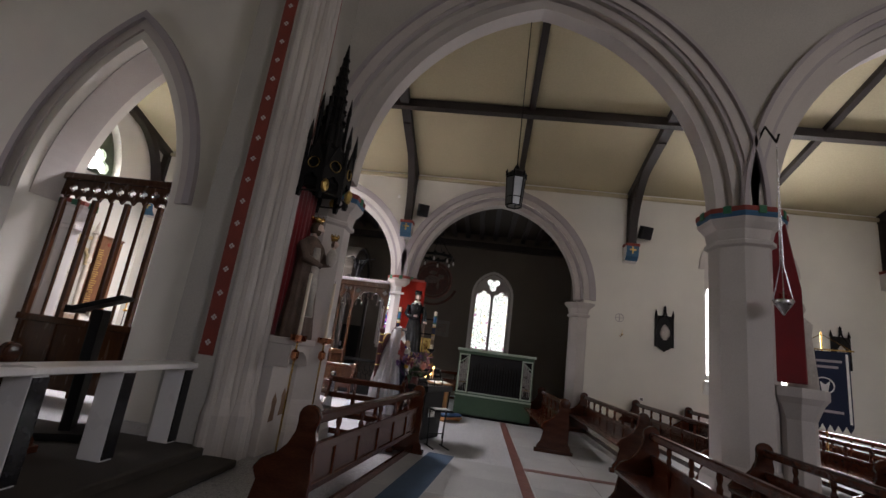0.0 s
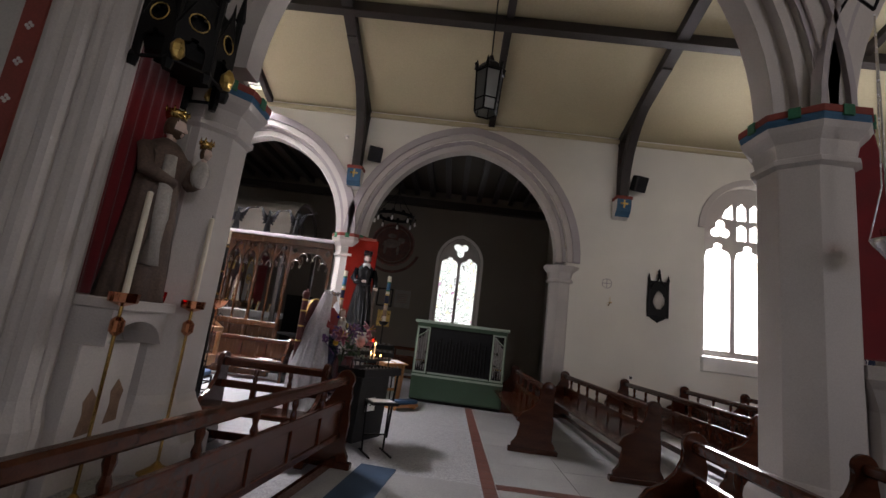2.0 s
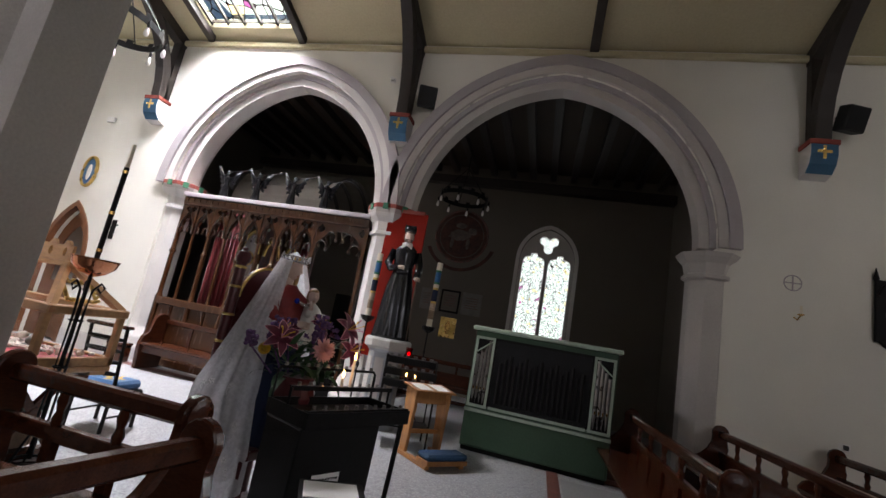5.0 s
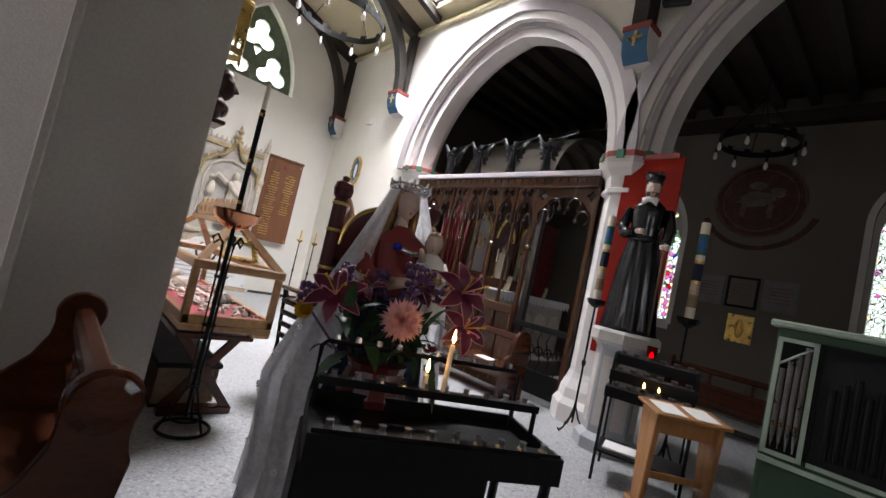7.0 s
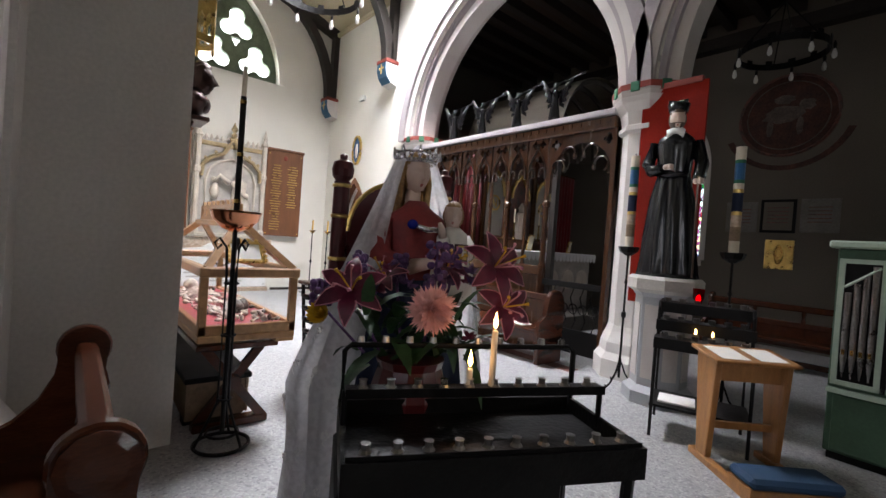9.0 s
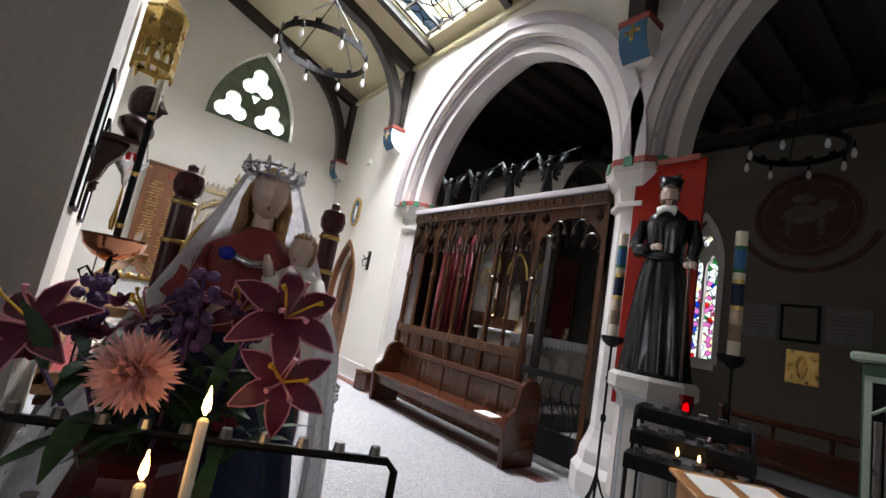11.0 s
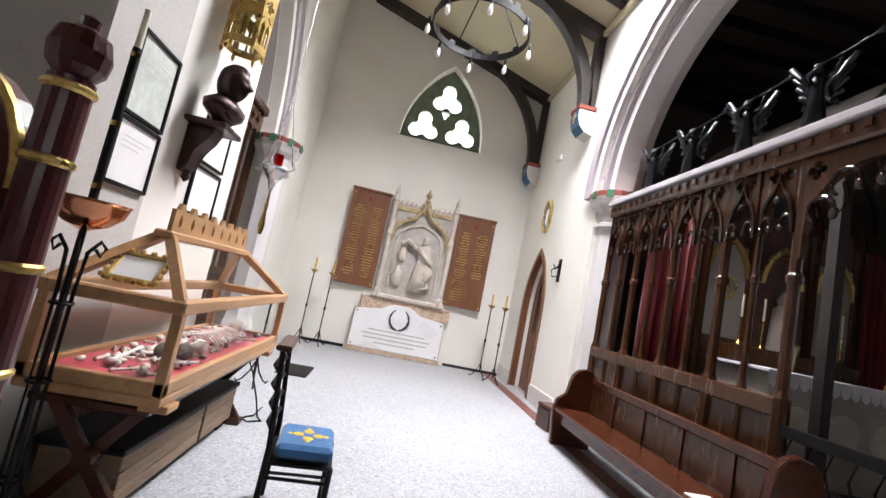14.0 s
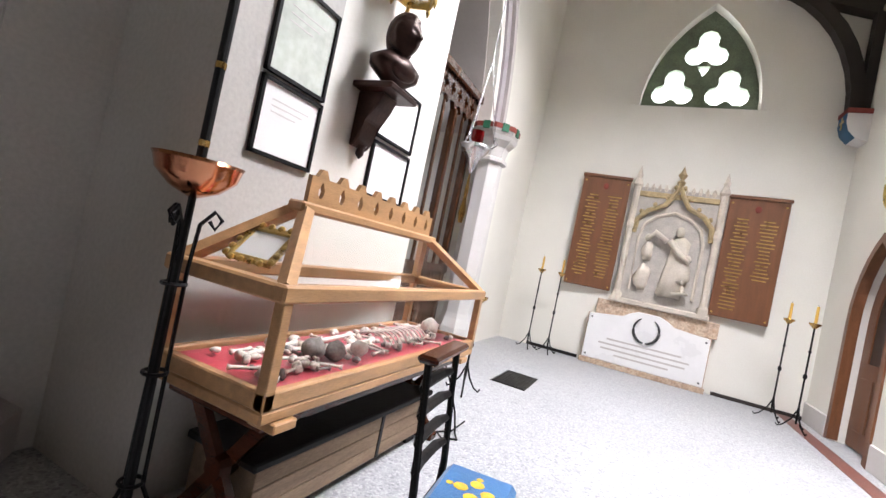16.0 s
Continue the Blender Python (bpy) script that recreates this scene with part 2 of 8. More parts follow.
TILE_RED = surface("red clay tile", (0.16, 0.06, 0.045), 0.5, 0.15, 5, 60, 0.15, island=0.12)
TERRAZZO = speckled("worn terrazzo", (0.36, 0.365, 0.37), (0.46, 0.46, 0.46), (0.22, 0.22, 0.23))
CARPET = surface("grey brown carpet", (0.05, 0.042, 0.034), 0.95, 0.15, 3, 130, 0.5)
CARPET_BLUE = surface("blue carpet", (0.03, 0.07, 0.13), 0.95, 0.15, 3, 130, 0.5)
LEAD = surface("dark lead and iron bars", (0.03, 0.03, 0.03), 0.6, 0.1)
GREEN_STONE = surface("algae green stone", (0.16, 0.2, 0.13), 0.8, 0.2, 5, 50, 0.25)
GLASS_PALE = clear("pale obscured glass", (0.93, 0.95, 0.93))
GLASS_CLEAR = clear("clear case glass", (0.97, 0.985, 0.98), 0.0, 0.94)
GLASS_RED = clear("ruby glass", (0.65, 0.01, 0.02), 0.05, 0.9)
GLASS_LAMP = clear("frosted lantern glass", (0.35, 0.4, 0.45), 0.25, 0.7)
GLASS_BULB = surface("white glass bulb", (0.85, 0.84, 0.8), 0.15, 0.03)
STAINED = stained("stained glass", 15, 0.94)
STAINED_RICH = stained("richly coloured stained glass", 11, 0.45)
LEADED = stained("leaded white glass", 3.2, 0.93)
FLAME = glowing("candle flame", (1.0, 0.55, 0.16), 14)
SKY_WHITE = glowing("white overcast sky", (0.93, 0.96, 1.0), 2.6)
RED_GLOW = glowing("red votive light", (1.0, 0.03, 0.03), 3)
LACE = surface("white lace", (0.8, 0.79, 0.8), 0.9, 0.05, 9, 140, 0.4)
SPEAKER = surface("black speaker case", (0.012, 0.012, 0.012), 0.5, 0.1)
DARK_CLOTH = surface("brown curtain", (0.06, 0.025, 0.02), 0.9, 0.2, 3, 90, 0.2)
PAINTING = surface("dim oil painting", (0.2, 0.07, 0.05), 0.5, 0.4, 6, 40, 0.1, second=(0.05, 0.045, 0.04))


def net(m, scale, lo, hi):
    """Opens holes of net or lace in a cloth."""
    N, L = m.node_tree.nodes, m.node_tree.links
    tc = N.new("ShaderNodeTexCoord")
    n = N.new("ShaderNodeTexNoise")
    n.inputs["Scale"].default_value, n.inputs["Detail"].default_value = scale, 4
    L.new(tc.outputs["Object"], n.inputs["Vector"])
    mr = N.new("ShaderNodeMapRange")
    mr.inputs[1].default_value, mr.inputs[2].default_value = 0.42, 0.58
    mr.inputs[3].default_value, mr.inputs[4].default_value = lo, hi
    L.new(n.outputs[0], mr.inputs[0])
    L.new(mr.outputs[0], N["Principled BSDF"].inputs["Alpha"])
    return m


def gauze(m, share):
    """Lets light through a thin cloth from behind."""
    N, L = m.node_tree.nodes, m.node_tree.links
    b = N["Principled BSDF"]
    t = N.new("ShaderNodeBsdfTranslucent")
    t.inputs[0].default_value = (0.86, 0.86, 0.88, 1)
    clear_ = N.new("ShaderNodeBsdfTransparent")
    x, y = N.new("ShaderNodeMixShader"), N.new("ShaderNodeMixShader")
    x.inputs[0].default_value = share
    L.new(b.outputs[0], x.inputs[1])
    L.new(t.outputs[0], x.inputs[2])
    alpha = b.inputs["Alpha"].links[0]
    src = alpha.from_socket
    L.remove(alpha)
    L.new(src, y.inputs[0])
    L.new(clear_.outputs[0], y.inputs[1])
    L.new(x.outputs[0], y.inputs[2])
    L.new(y.outputs[0], N["Material Output"].inputs[0])
    return m


VEIL = gauze(net(surface("white net veil", (0.86, 0.86, 0.88), 0.9, 0.04, 5, 140, 0.2), 38, 0.84, 0.97), 0.6)
EMBROIDERY = surface("raised white embroidery", (0.88, 0.88, 0.88), 0.8, 0.03, 9, 120, 0.4)
LIPS = surface("rose painted lips", (0.42, 0.14, 0.12), 0.5, 0.05)
LASHES = surface("dark painted lashes", (0.09, 0.055, 0.04), 0.6, 0.05)
BEARD = surface("grey brown painted beard", (0.13, 0.09, 0.07), 0.7, 0.2, 14, 60, 0.3)
ANGEL_BRONZE = surface("black polished bronze", (0.03, 0.03, 0.034), 0.22, 0.15, 8, 50, 0.15, metal=0.7)
ROBE_RED = surface("dull red painted gown", (0.26, 0.03, 0.03), 0.6, 0.12, 6, 50, 0.1)
GOWN = surface("ivory painted gown", (0.74, 0.71, 0.64), 0.6, 0.06, 6, 50, 0.1)
CHILD_HAIR = surface("ochre painted hair", (0.36, 0.21, 0.09), 0.5, 0.2, 16, 60, 0.3)
JEWEL = surface("cobalt glass jewel", (0.01, 0.02, 0.3), 0.08, 0.1)
GILT_STONE = surface("worn gilded alabaster", (0.5, 0.38, 0.2), 0.5, 0.2, 9, 60, 0.3, metal=0.15)
PEDESTAL = surface("blue grey painted stone", (0.36, 0.37, 0.39), 0.6, 0.06, 2, 60, 0.1)
# Mural and paper colours hold the chapel's shade, to sit near the darkened wall.
MURAL_RED = surface("red mural paint darkened for shade", (0.1, 0.04, 0.03), 0.9, 0.3, 5, 40, 0.15, second=(0.045, 0.022, 0.018))
MURAL_PALE = surface("cream mural paint darkened for shade", (0.16, 0.13, 0.11), 0.9, 0.25, 5, 40, 0.15)
SHADED_PAPER = surface("paper darkened for shade", (0.2, 0.185, 0.17), 0.7, 0.15, 4, 40, 0.05)


# ---- helpers for meshes ----
def mesh_of(name, bm, mats):
    me = bpy.data.meshes.new(name)
    bmesh.ops.recalc_face_normals(bm, faces=bm.faces)
    bm.to_mesh(me)
    bm.free()
    for m in mats if isinstance(mats, (list, tuple)) else [mats]:
        me.materials.append(m)
    return me


def part(name, bm, material, parent=None, label="", bevel=0.0, smooth=False):
    """Links a bmesh as one mesh object under a thing or a part."""
    if bevel:
        bmesh.ops.bevel(bm, geom=[e for e in bm.edges], offset=bevel, segments=1, affect="EDGES", clamp_overlap=True)
    me = mesh_of(name, bm, material)
    if smooth:
        me.polygons.foreach_set("use_smooth", [True] * len(me.polygons))
    ob = new(name, me)
    if parent:
        ob.parent = parent
    return tagged(ob, label)


def thing(name, label, category, at=Matrix(), group="", kind=""):
    ob = new(name)
    ob.empty_display_size = 0.2
    ob.matrix_basis = at
    return tagged(ob, label, category, group, kind)


def structure(name, bm, material, label="", bevel=0.0, smooth=False):
    return tagged(part(name, bm, material, None, label, bevel, smooth), kind="structure", category=name.split("_")[0])


def bms():
    return bmesh.new()


def box(bm, x0, y0, z0, x1, y1, z1, m=None):
    vs = [bm.verts.new(Vector(p)) for p in ((x0, y0, z0), (x1, y0, z0), (x1, y1, z0), (x0, y1, z0), (x0, y0, z1), (x1, y0, z1), (x1, y1, z1), (x0, y1, z1))]
    for f in ((3, 2, 1, 0), (4, 5, 6, 7), (0, 1, 5, 4), (1, 2, 6, 5), (2, 3, 7, 6), (3, 0, 4, 7)):
        bm.faces.new([vs[i] for i in f])
    if m is not None:
        for v in vs:
            v.co = m @ v.co
    return bm


def bx(*a, m=None):
    return box(bms(), *a, m=m)


def lathe(bm, prof, n=12, at=(0, 0, 0), m=None, sx=1.0, sy=1.0, turn=0.0):
    """Turns a profile of (radius, z) about the upright axis."""
    rings = []
    for r, z in prof:
        ring = []
        for i in range(n):
            a = turn + 2 * math.pi * i / n
            v = Vector((r * sx * math.cos(a) + at[0], r * sy * math.sin(a) + at[1], z + at[2]))
            ring.append(bm.verts.new(m @ v if m is not None else v))
        rings.append(ring)
    for a, b in zip(rings, rings[1:]):
        for i in range(n):
            bm.faces.new((a[i], a[(i + 1) % n], b[(i + 1) % n], b[i]))
    bm.faces.new(rings[0][::-1])
    bm.faces.new(rings[-1])
    return bm


def tube(bm, pts, r, n=6, closed=False):
    """A round bar along points; r is one radius or one for each point."""
    pts = [Vector(p) for p in pts]
    rings = []
    for i, p in enumerate(pts):
        a = pts[i - 1] if i or closed else p
        b = pts[(i + 1) % len(pts)] if i < len(pts) - 1 or closed else p
        d = (b - a).normalized()
        s = d.cross(Vector((0, 0, 1)))
        if s.length < 0.05:
            s = d.cross(Vector((1, 0, 0)))
        s.normalize()
        u = s.cross(d)
        rad = r[i] if isinstance(r, (list, tuple)) else r
        rings.append([bm.verts.new(p + rad * (math.cos(2 * math.pi * k / n) * s + math.sin(2 * math.pi * k / n) * u)) for k in range(n)])
    pairs = list(zip(rings, rings[1:])) + ([(rings[-1], rings[0])] if closed else [])
    for a, b in pairs:
        for k in range(n):
            bm.faces.new((a[k], a[(k + 1) % n], b[(k + 1) % n], b[k]))
    if not closed:
        bm.faces.new(rings[0][::-1])
        bm.faces.new(rings[-1])
    return bm


def circle(r, n=24, at=(0, 0, 0), axis="z"):
    out = []
    for i in range(n):
        c, s = r * math.cos(2 * math.pi * i / n), r * math.sin(2 * math.pi * i / n)
        out.append(Vector(at) + Vector({"z": (c, s, 0), "y": (c, 0, s), "x": (0, c, s)}[axis]))
    return out


def blob(bm, at, r, m=None, seg=10, noise_amount=0.0):
    """A rounded lump, r = (rx, ry, rz)."""
    made = bmesh.ops.create_uvsphere(bm, u_segments=seg, v_segments=max(5, seg * 2 // 3), radius=1)["verts"]
    for v in made:
        k = 1 + noise_amount * noise.noise(v.co * 2.3 + Vector(at) * 5)
        v.co = Vector((v.co.x * r[0] * k, v.co.y * r[1] * k, v.co.z * r[2] * k))
        if m is not None:
            v.co = m @ v.co
        v.co += Vector(at)
    return bm


def plate(bm, outline, to, depth):
    """A flat outline of (u, z) given thickness; to(u, v, z) places it."""
    f = [bm.verts.new(to(u, 0, z)) for u, z in outline]
    b = [bm.verts.new(to(u, depth, z)) for u, z in outline]
    bm.faces.new(f)
    bm.faces.new(b[::-1])
    for i in range(len(f)):
        j = (i + 1) % len(f)
        bm.faces.new((f[i], b[i], b[j], f[j]))
    return bm


def along_x(y):
    return lambda u, v, z: Vector((u, y + v, z))


def along_y(x):
    return lambda u, v, z: Vector((x + v, u, z))


def arch(u0, u1, zs, za, n=12, d=0.0):
    """The line of a pointed arch from spring to spring, d metres outside it."""
    w, h = u1 - u0, za - zs
    r = (w * w / 4 + h * h) / w
    c = u0 + r
    mid = (u0 + u1) / 2
    end = math.acos(max(-1, min(1, (mid - c) / (r + d))))
    left = [(c + (r + d) * math.cos(math.pi + (end - math.pi) * i / n), zs + (r + d) * math.sin(math.pi + (end - math.pi) * i / n)) for i in range(n + 1)]
    return left + [(2 * mid - u, z) for u, z in reversed(left[:-1])]


def ring(bm, inner, outer, to, v0, v1):
    """A band between two lines of equal length, from depth v0 to v1."""
    rows = [[bm.verts.new(to(u, v, z)) for u, z in line] for line, v in ((inner, v0), (outer, v0), (outer, v1), (inner, v1))]
    n = len(inner)
    for k in range(4):
        a, b = rows[k], rows[(k + 1) % 4]
        for i in range(n - 1):
            bm.faces.new((a[i], a[i + 1], b[i + 1], b[i]))
    for i in (0, n - 1):
        bm.faces.new([row[i] for row in rows])
    return bm


def wall(bm, to, thick, u0, u1, z0, z1, openings=(), top=None):
    """A wall with thickness; openings are (sill z or None, line of the head from spring to spring). top(u): its upper edge where it slopes."""
    top = top or (lambda u: z1)

    def slab(poly):
        plate(bm, poly, to, thick)
    at = u0
    for sill, line in sorted(openings, key=lambda o: o[1][0][0]):
        a, b = line[0][0], line[-1][0]
        if a > at + 1e-6:
            slab([(at, z0), (a, z0), (a, top(a)), (at, top(at))])
        for (p, zp), (q, zq) in zip(line, line[1:]):
            if q - p > 1e-5:
                slab([(p, zp), (q, zq), (q, top(q)), (p, top(p))])
        if sill is not None and sill > z0:
            slab([(a, z0), (b, z0), (b, sill), (a, sill)])
        at = b
    if u1 > at + 1e-6:
        slab([(at, z0), (u1, z0), (u1, top(u1)), (at, top(at))])
    bmesh.ops.remove_doubles(bm, verts=bm.verts, dist=1e-5)
    return bm


def text(body, size, material, parent, m, name="lettering", depth=0.002):
    cu = bpy.data.curves.new(name, "FONT")
    cu.body, cu.size, cu.extrude, cu.align_x = body, size, depth, "CENTER"
    tmp = bpy.data.objects.new(name, cu)
    scene.collection.objects.link(tmp)
    dg = bpy.context.evaluated_depsgraph_get()
    me = bpy.data.meshes.new_from_object(tmp.evaluated_get(dg))
    bpy.data.objects.remove(tmp)
    me.materials.clear()
    me.materials.append(material)
    ob = new(name, me)
    ob.parent, ob.matrix_basis = parent, m
    return ob

# ---- the large structure ----
WY = 12.55          # inner face of the outer aisle wall
EX = -10.85         # inner face of the chapel's end wall
CAP = 3.46          # springing of the chapel arches


def roof_z(y):
    return 6.72 + (WY - y) * 0.33


ARCH_A = (-6.95, -2.8, CAP, 5.85)
ARCH_B = (-2.1, 2.55, CAP, 6.05)
structure("floor", bx(-14, -8, -0.3, 16, 19, 0), TERRAZZO, "worn speckled grey terrazzo church floor")
bm = wall(bms(), along_x(WY), 0.55, EX - 0.5, 16, 0, 6.72, [
    (None, [(-9.85, 0)] + arch(-9.85, -8.75, 1.65, 2.75, 6) + [(-8.75, 0)]),
    (None, [(-7.15, 0)] + arch(*ARCH_A, 12, 0.2) + arch(*ARCH_B, 12, 0.2) + [(2.75, 0)]),
    (1.7, [(5.95, 1.7)] + arch(5.95, 8.25, 4.7, 5.85, 8) + [(8.25, 1.7)]),
])
structure("wall_south", bm, PLASTER, "cream plastered aisle wall with arches and a traceried window")
bm = wall(bms(), along_y(EX), -0.5, 7.4, WY, 0, 9, [(5.0, arch(9.2, 11.15, 5.0, 6.95, 8))], top=roof_z)
structure("wall_east", bm, PLASTER, "cream plastered chapel end wall with trefoil window")
CHAN = (-8.0, -5.25, 3.3, 6.3)
bm = wall(bms(), along_x(6.4), 1.0, EX - 1.2, -3.9, 0, 10, [(None, [(-8.0, 0)] + arch(*CHAN) + [(-5.25, 0)])])
box(bm, -5.25, 7.4, 0, -3.9, 8.0, 8.2)
structure("wall_chancel", bm, PLASTER, "thick cream wall between chancel and chapel with pointed arch")
PIER_X = -3.2
NAVE_A, NAVE_B, NAVE_C = (-2.35, 3.3, 4.05, 7.55), (4.1, 9.75, 4.05, 7.55), (10.5, 15, 4.05, 7.3)
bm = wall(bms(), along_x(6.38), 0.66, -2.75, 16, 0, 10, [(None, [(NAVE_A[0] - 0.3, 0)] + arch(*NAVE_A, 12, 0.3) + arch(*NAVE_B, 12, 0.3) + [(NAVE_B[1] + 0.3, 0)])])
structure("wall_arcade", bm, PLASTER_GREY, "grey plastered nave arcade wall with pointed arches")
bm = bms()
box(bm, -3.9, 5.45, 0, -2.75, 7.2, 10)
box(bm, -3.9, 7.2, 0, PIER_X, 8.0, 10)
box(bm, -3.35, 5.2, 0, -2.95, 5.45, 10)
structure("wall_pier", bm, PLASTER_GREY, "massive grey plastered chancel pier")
# plain walls that close the church; nave walls and ceiling are added unseen
# The opening here is added too, to admit sky light behind the camera.
bm = wall(bms(), along_x(-8), 0.5, -13, 16, 0, 10, [(3.6, [(2.0, 3.6), (2.0, 7.2), (6.0, 7.2), (6.0, 3.6)])])
structure("wall_north", bm, PLASTER, "plain cream nave wall")
bm = wall(bms(), along_y(16), 0.5, -8, 19, 0, 10)
structure("wall_west", bm, PLASTER, "plain cream end wall")
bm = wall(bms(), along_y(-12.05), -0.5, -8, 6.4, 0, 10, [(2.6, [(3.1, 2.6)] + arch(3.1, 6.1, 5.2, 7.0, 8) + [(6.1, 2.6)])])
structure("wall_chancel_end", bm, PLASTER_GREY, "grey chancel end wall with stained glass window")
structure("ceiling_nave", bx(-13, -8.5, 10, 16.5, 6.4, 10.3), CEILING, "plain nave ceiling")
# roof over the aisle with a hole for the skylight
bm = bms()
SKY = (-7.05, -5.05, 10.4, 12.25)


def roof_slab(x0, x1, y0, y1):
    plate(bm, [(x0, 0), (x1, 0), (x1, 0.2), (x0, 0.2)], lambda u, v, z: Vector((u, y0 + v, roof_z(y0 + v) + z)), y1 - y0)


roof_slab(EX - 0.5, SKY[0], 6.3, 13.1)
roof_slab(SKY[1], 16, 6.3, 13.1)
roof_slab(SKY[0], SKY[1], 6.3, SKY[2])
roof_slab(SKY[0], SKY[1], SKY[3], 13.1)
structure("ceiling", bm, CEILING, "yellowed sloping plaster aisle ceiling")
# dark side chapel behind the arches, part of its shade put into the plaster colour
bm = wall(bms(), along_x(17.4), 0.5, -9, 4, 0, 7, [
    (1.75, [(-0.42, 1.75)] + arch(-0.42, 1.02, 3.9, 4.78, 8) + [(1.02, 1.75)]),
    (1.5, [(-4.0, 1.5)] + arch(-4.0, -3.4, 3.4, 4.3, 8) + [(-3.4, 1.5)])])
structure("wall_chapel_back", bm, PLASTER_SHADED, "dim buff chapel wall with two stained windows")
structure("wall_chapel_west", bx(3.3, 13.1, 0, 3.8, 17.4, 7), PLASTER_SHADED, "dim buff chapel side wall")
structure("wall_chapel_east", bx(-9.5, 13.1, 0, -9, 17.4, 7), PLASTER_SHADED, "dim buff chapel end wall")
bm = bx(-9, 13.1, 6.35, 3.3, 17.4, 6.6)
structure("ceiling_chapel", bm, BOARD_DIM, "dark boarded chapel ceiling")
for i in range(22):
    x = -8.7 + i * 0.55
    structure("ceiling_joist", bx(x, 13.1, 6.15, x + 0.16, 17.4, 6.36), BEAM, "dark ceiling joist")
structure("trim_wall_plate", bx(-9, 17.15, 5.75, 3.3, 17.4, 5.98), BEAM, "dark timber wall plate")


def order(name, a, to, steps, mats, label, spring=True):
    """Stepped orders of a moulded arch: (inner offset, outer offset, front depth, back depth)."""
    root = thing(name, label, "arch", kind="structure")
    for (d0, d1, v0, v1), m in zip(steps, mats):
        part("voussoir_band", ring(bms(), arch(*a, 18, d0), arch(*a, 18, d1), to, v0, v1), m, root)
    return root


CH_STEPS = [(-0.02, 0.12, 0.12, 0.43), (0.12, 0.22, 0.05, 0.5), (0.2, 0.33, -0.05, 0.1), (0.33, 0.5, -0.1, 0.02), (0.12, 0.5, 0.45, 0.62)]
CH_MATS = [STONE_PALE, STONE_LILAC, STONE_PALE, STONE_LILAC, STONE]
order("trim_arch", ARCH_A, along_x(WY), CH_STEPS, CH_MATS, "pale moulded stone pointed arch")
order("trim_arch", ARCH_B, along_x(WY), CH_STEPS, [STONE, STONE_LILAC, STONE, STONE_LILAC, STONE], "grey moulded stone pointed arch")
NV_STEPS = [(-0.02, 0.16, 0.18, 0.48), (0.16, 0.32, 0.06, 0.6), (0.3, 0.37, -0.02, 0.1), (0.36, 0.52, -0.06, 0.06), (0.52, 0.58, -0.12, 0.02)]
for a in (NAVE_A, NAVE_B):
    order("trim_nave_arch", a, along_x(6.38), NV_STEPS, [STONE, STONE, STONE_LILAC, STONE, STONE_LILAC], "lilac grey moulded stone nave arch")
order("trim_chancel_arch", CHAN, along_x(6.4), [(-0.02, 0.14, 0.2, 0.8), (0.14, 0.3, 0.85, 1.04), (0.3, 0.42, 0.9, 1.1), (0.14, 0.3, -0.04, 0.1), (0.3, 0.42, -0.1, 0.06)], [STONE, STONE_LILAC, STONE, STONE, STONE_LILAC], "deep moulded stone chancel arch")


def column(name, x, y, r, cap_z, label, turn=math.pi / 8, n=8, mat=STONE, bands=True, base=True, half=None):
    """An octagonal pier with a moulded base and capital and painted bands above it."""
    root = thing(name, label, "column", Matrix.Translation((x, y, 0)), kind="structure")
    part("shaft", lathe(bms(), [(r, 0), (r, cap_z - 0.42)], n, turn=turn), mat, root)
    if base:
        part("base", lathe(bms(), [(r * 1.5, 0), (r * 1.5, 0.22), (r * 1.32, 0.3), (r * 1.28, 0.42), (r * 1.08, 0.55), (r * 1.02, 0.62)], n, turn=turn), mat, root)
    k = r * 1.02
    part("capital", lathe(bms(), [(k, cap_z - 0.5), (k + 0.05, cap_z - 0.47), (k + 0.05, cap_z - 0.42), (k + 0.01, cap_z - 0.4), (k + 0.04, cap_z - 0.25), (k + 0.12, cap_z - 0.16), (k + 0.15, cap_z - 0.1)], n, turn=turn), mat, root)
    if bands:
        part("blue_band", lathe(bms(), [(k + 0.13, cap_z - 0.1), (k + 0.15, cap_z - 0.05), (k + 0.15, cap_z - 0.02)], n, turn=turn), BLUE_PAINT if r > 0.4 else STONE, root, "blue painted capital edge")
        part("red_band", lathe(bms(), [(k + 0.16, cap_z - 0.02), (k + 0.16, cap_z + 0.05), (k + 0.1, cap_z + 0.07)], n, turn=turn), STRIP_RED, root, "red painted capital band")
        for i in range(n):
            a = turn + 2 * math.pi * (i + 0.5) / n
            rr = (k + 0.162) * math.cos(math.pi / n)
            part("green_block", bx(-0.012, -0.05, cap_z - 0.05, 0.012, 0.05, cap_z + 0.06, m=Matrix.Rotation(a, 4, "Z") @ Matrix.Translation((rr, 0, 0))), GREEN_PAINT, root, "green painted block")
    return root


column("column_nave", 3.7, 6.71, 0.42, 4.05, "grey stone octagonal nave pier with painted capital")
column("column_nave", 10.12, 6.71, 0.42, 4.05, "grey stone octagonal nave pier with painted capital")
column("column_chancel_respond", -2.72, 6.78, 0.42, 3.75, "grey octagonal respond with painted capital")
column("column_chapel", -2.45, 12.82, 0.3, CAP, "white painted chapel pier with red capital band", mat=STONE_PALE)
column("column_chapel_respond", -7.1, 12.86, 0.26, CAP, "white painted chapel respond with red capital band", mat=STONE_PALE)
column("column_aisle_respond", 2.72, 12.8, 0.3, CAP, "cream octagonal respond with moulded capital", mat=STONE, bands=False, base=False)
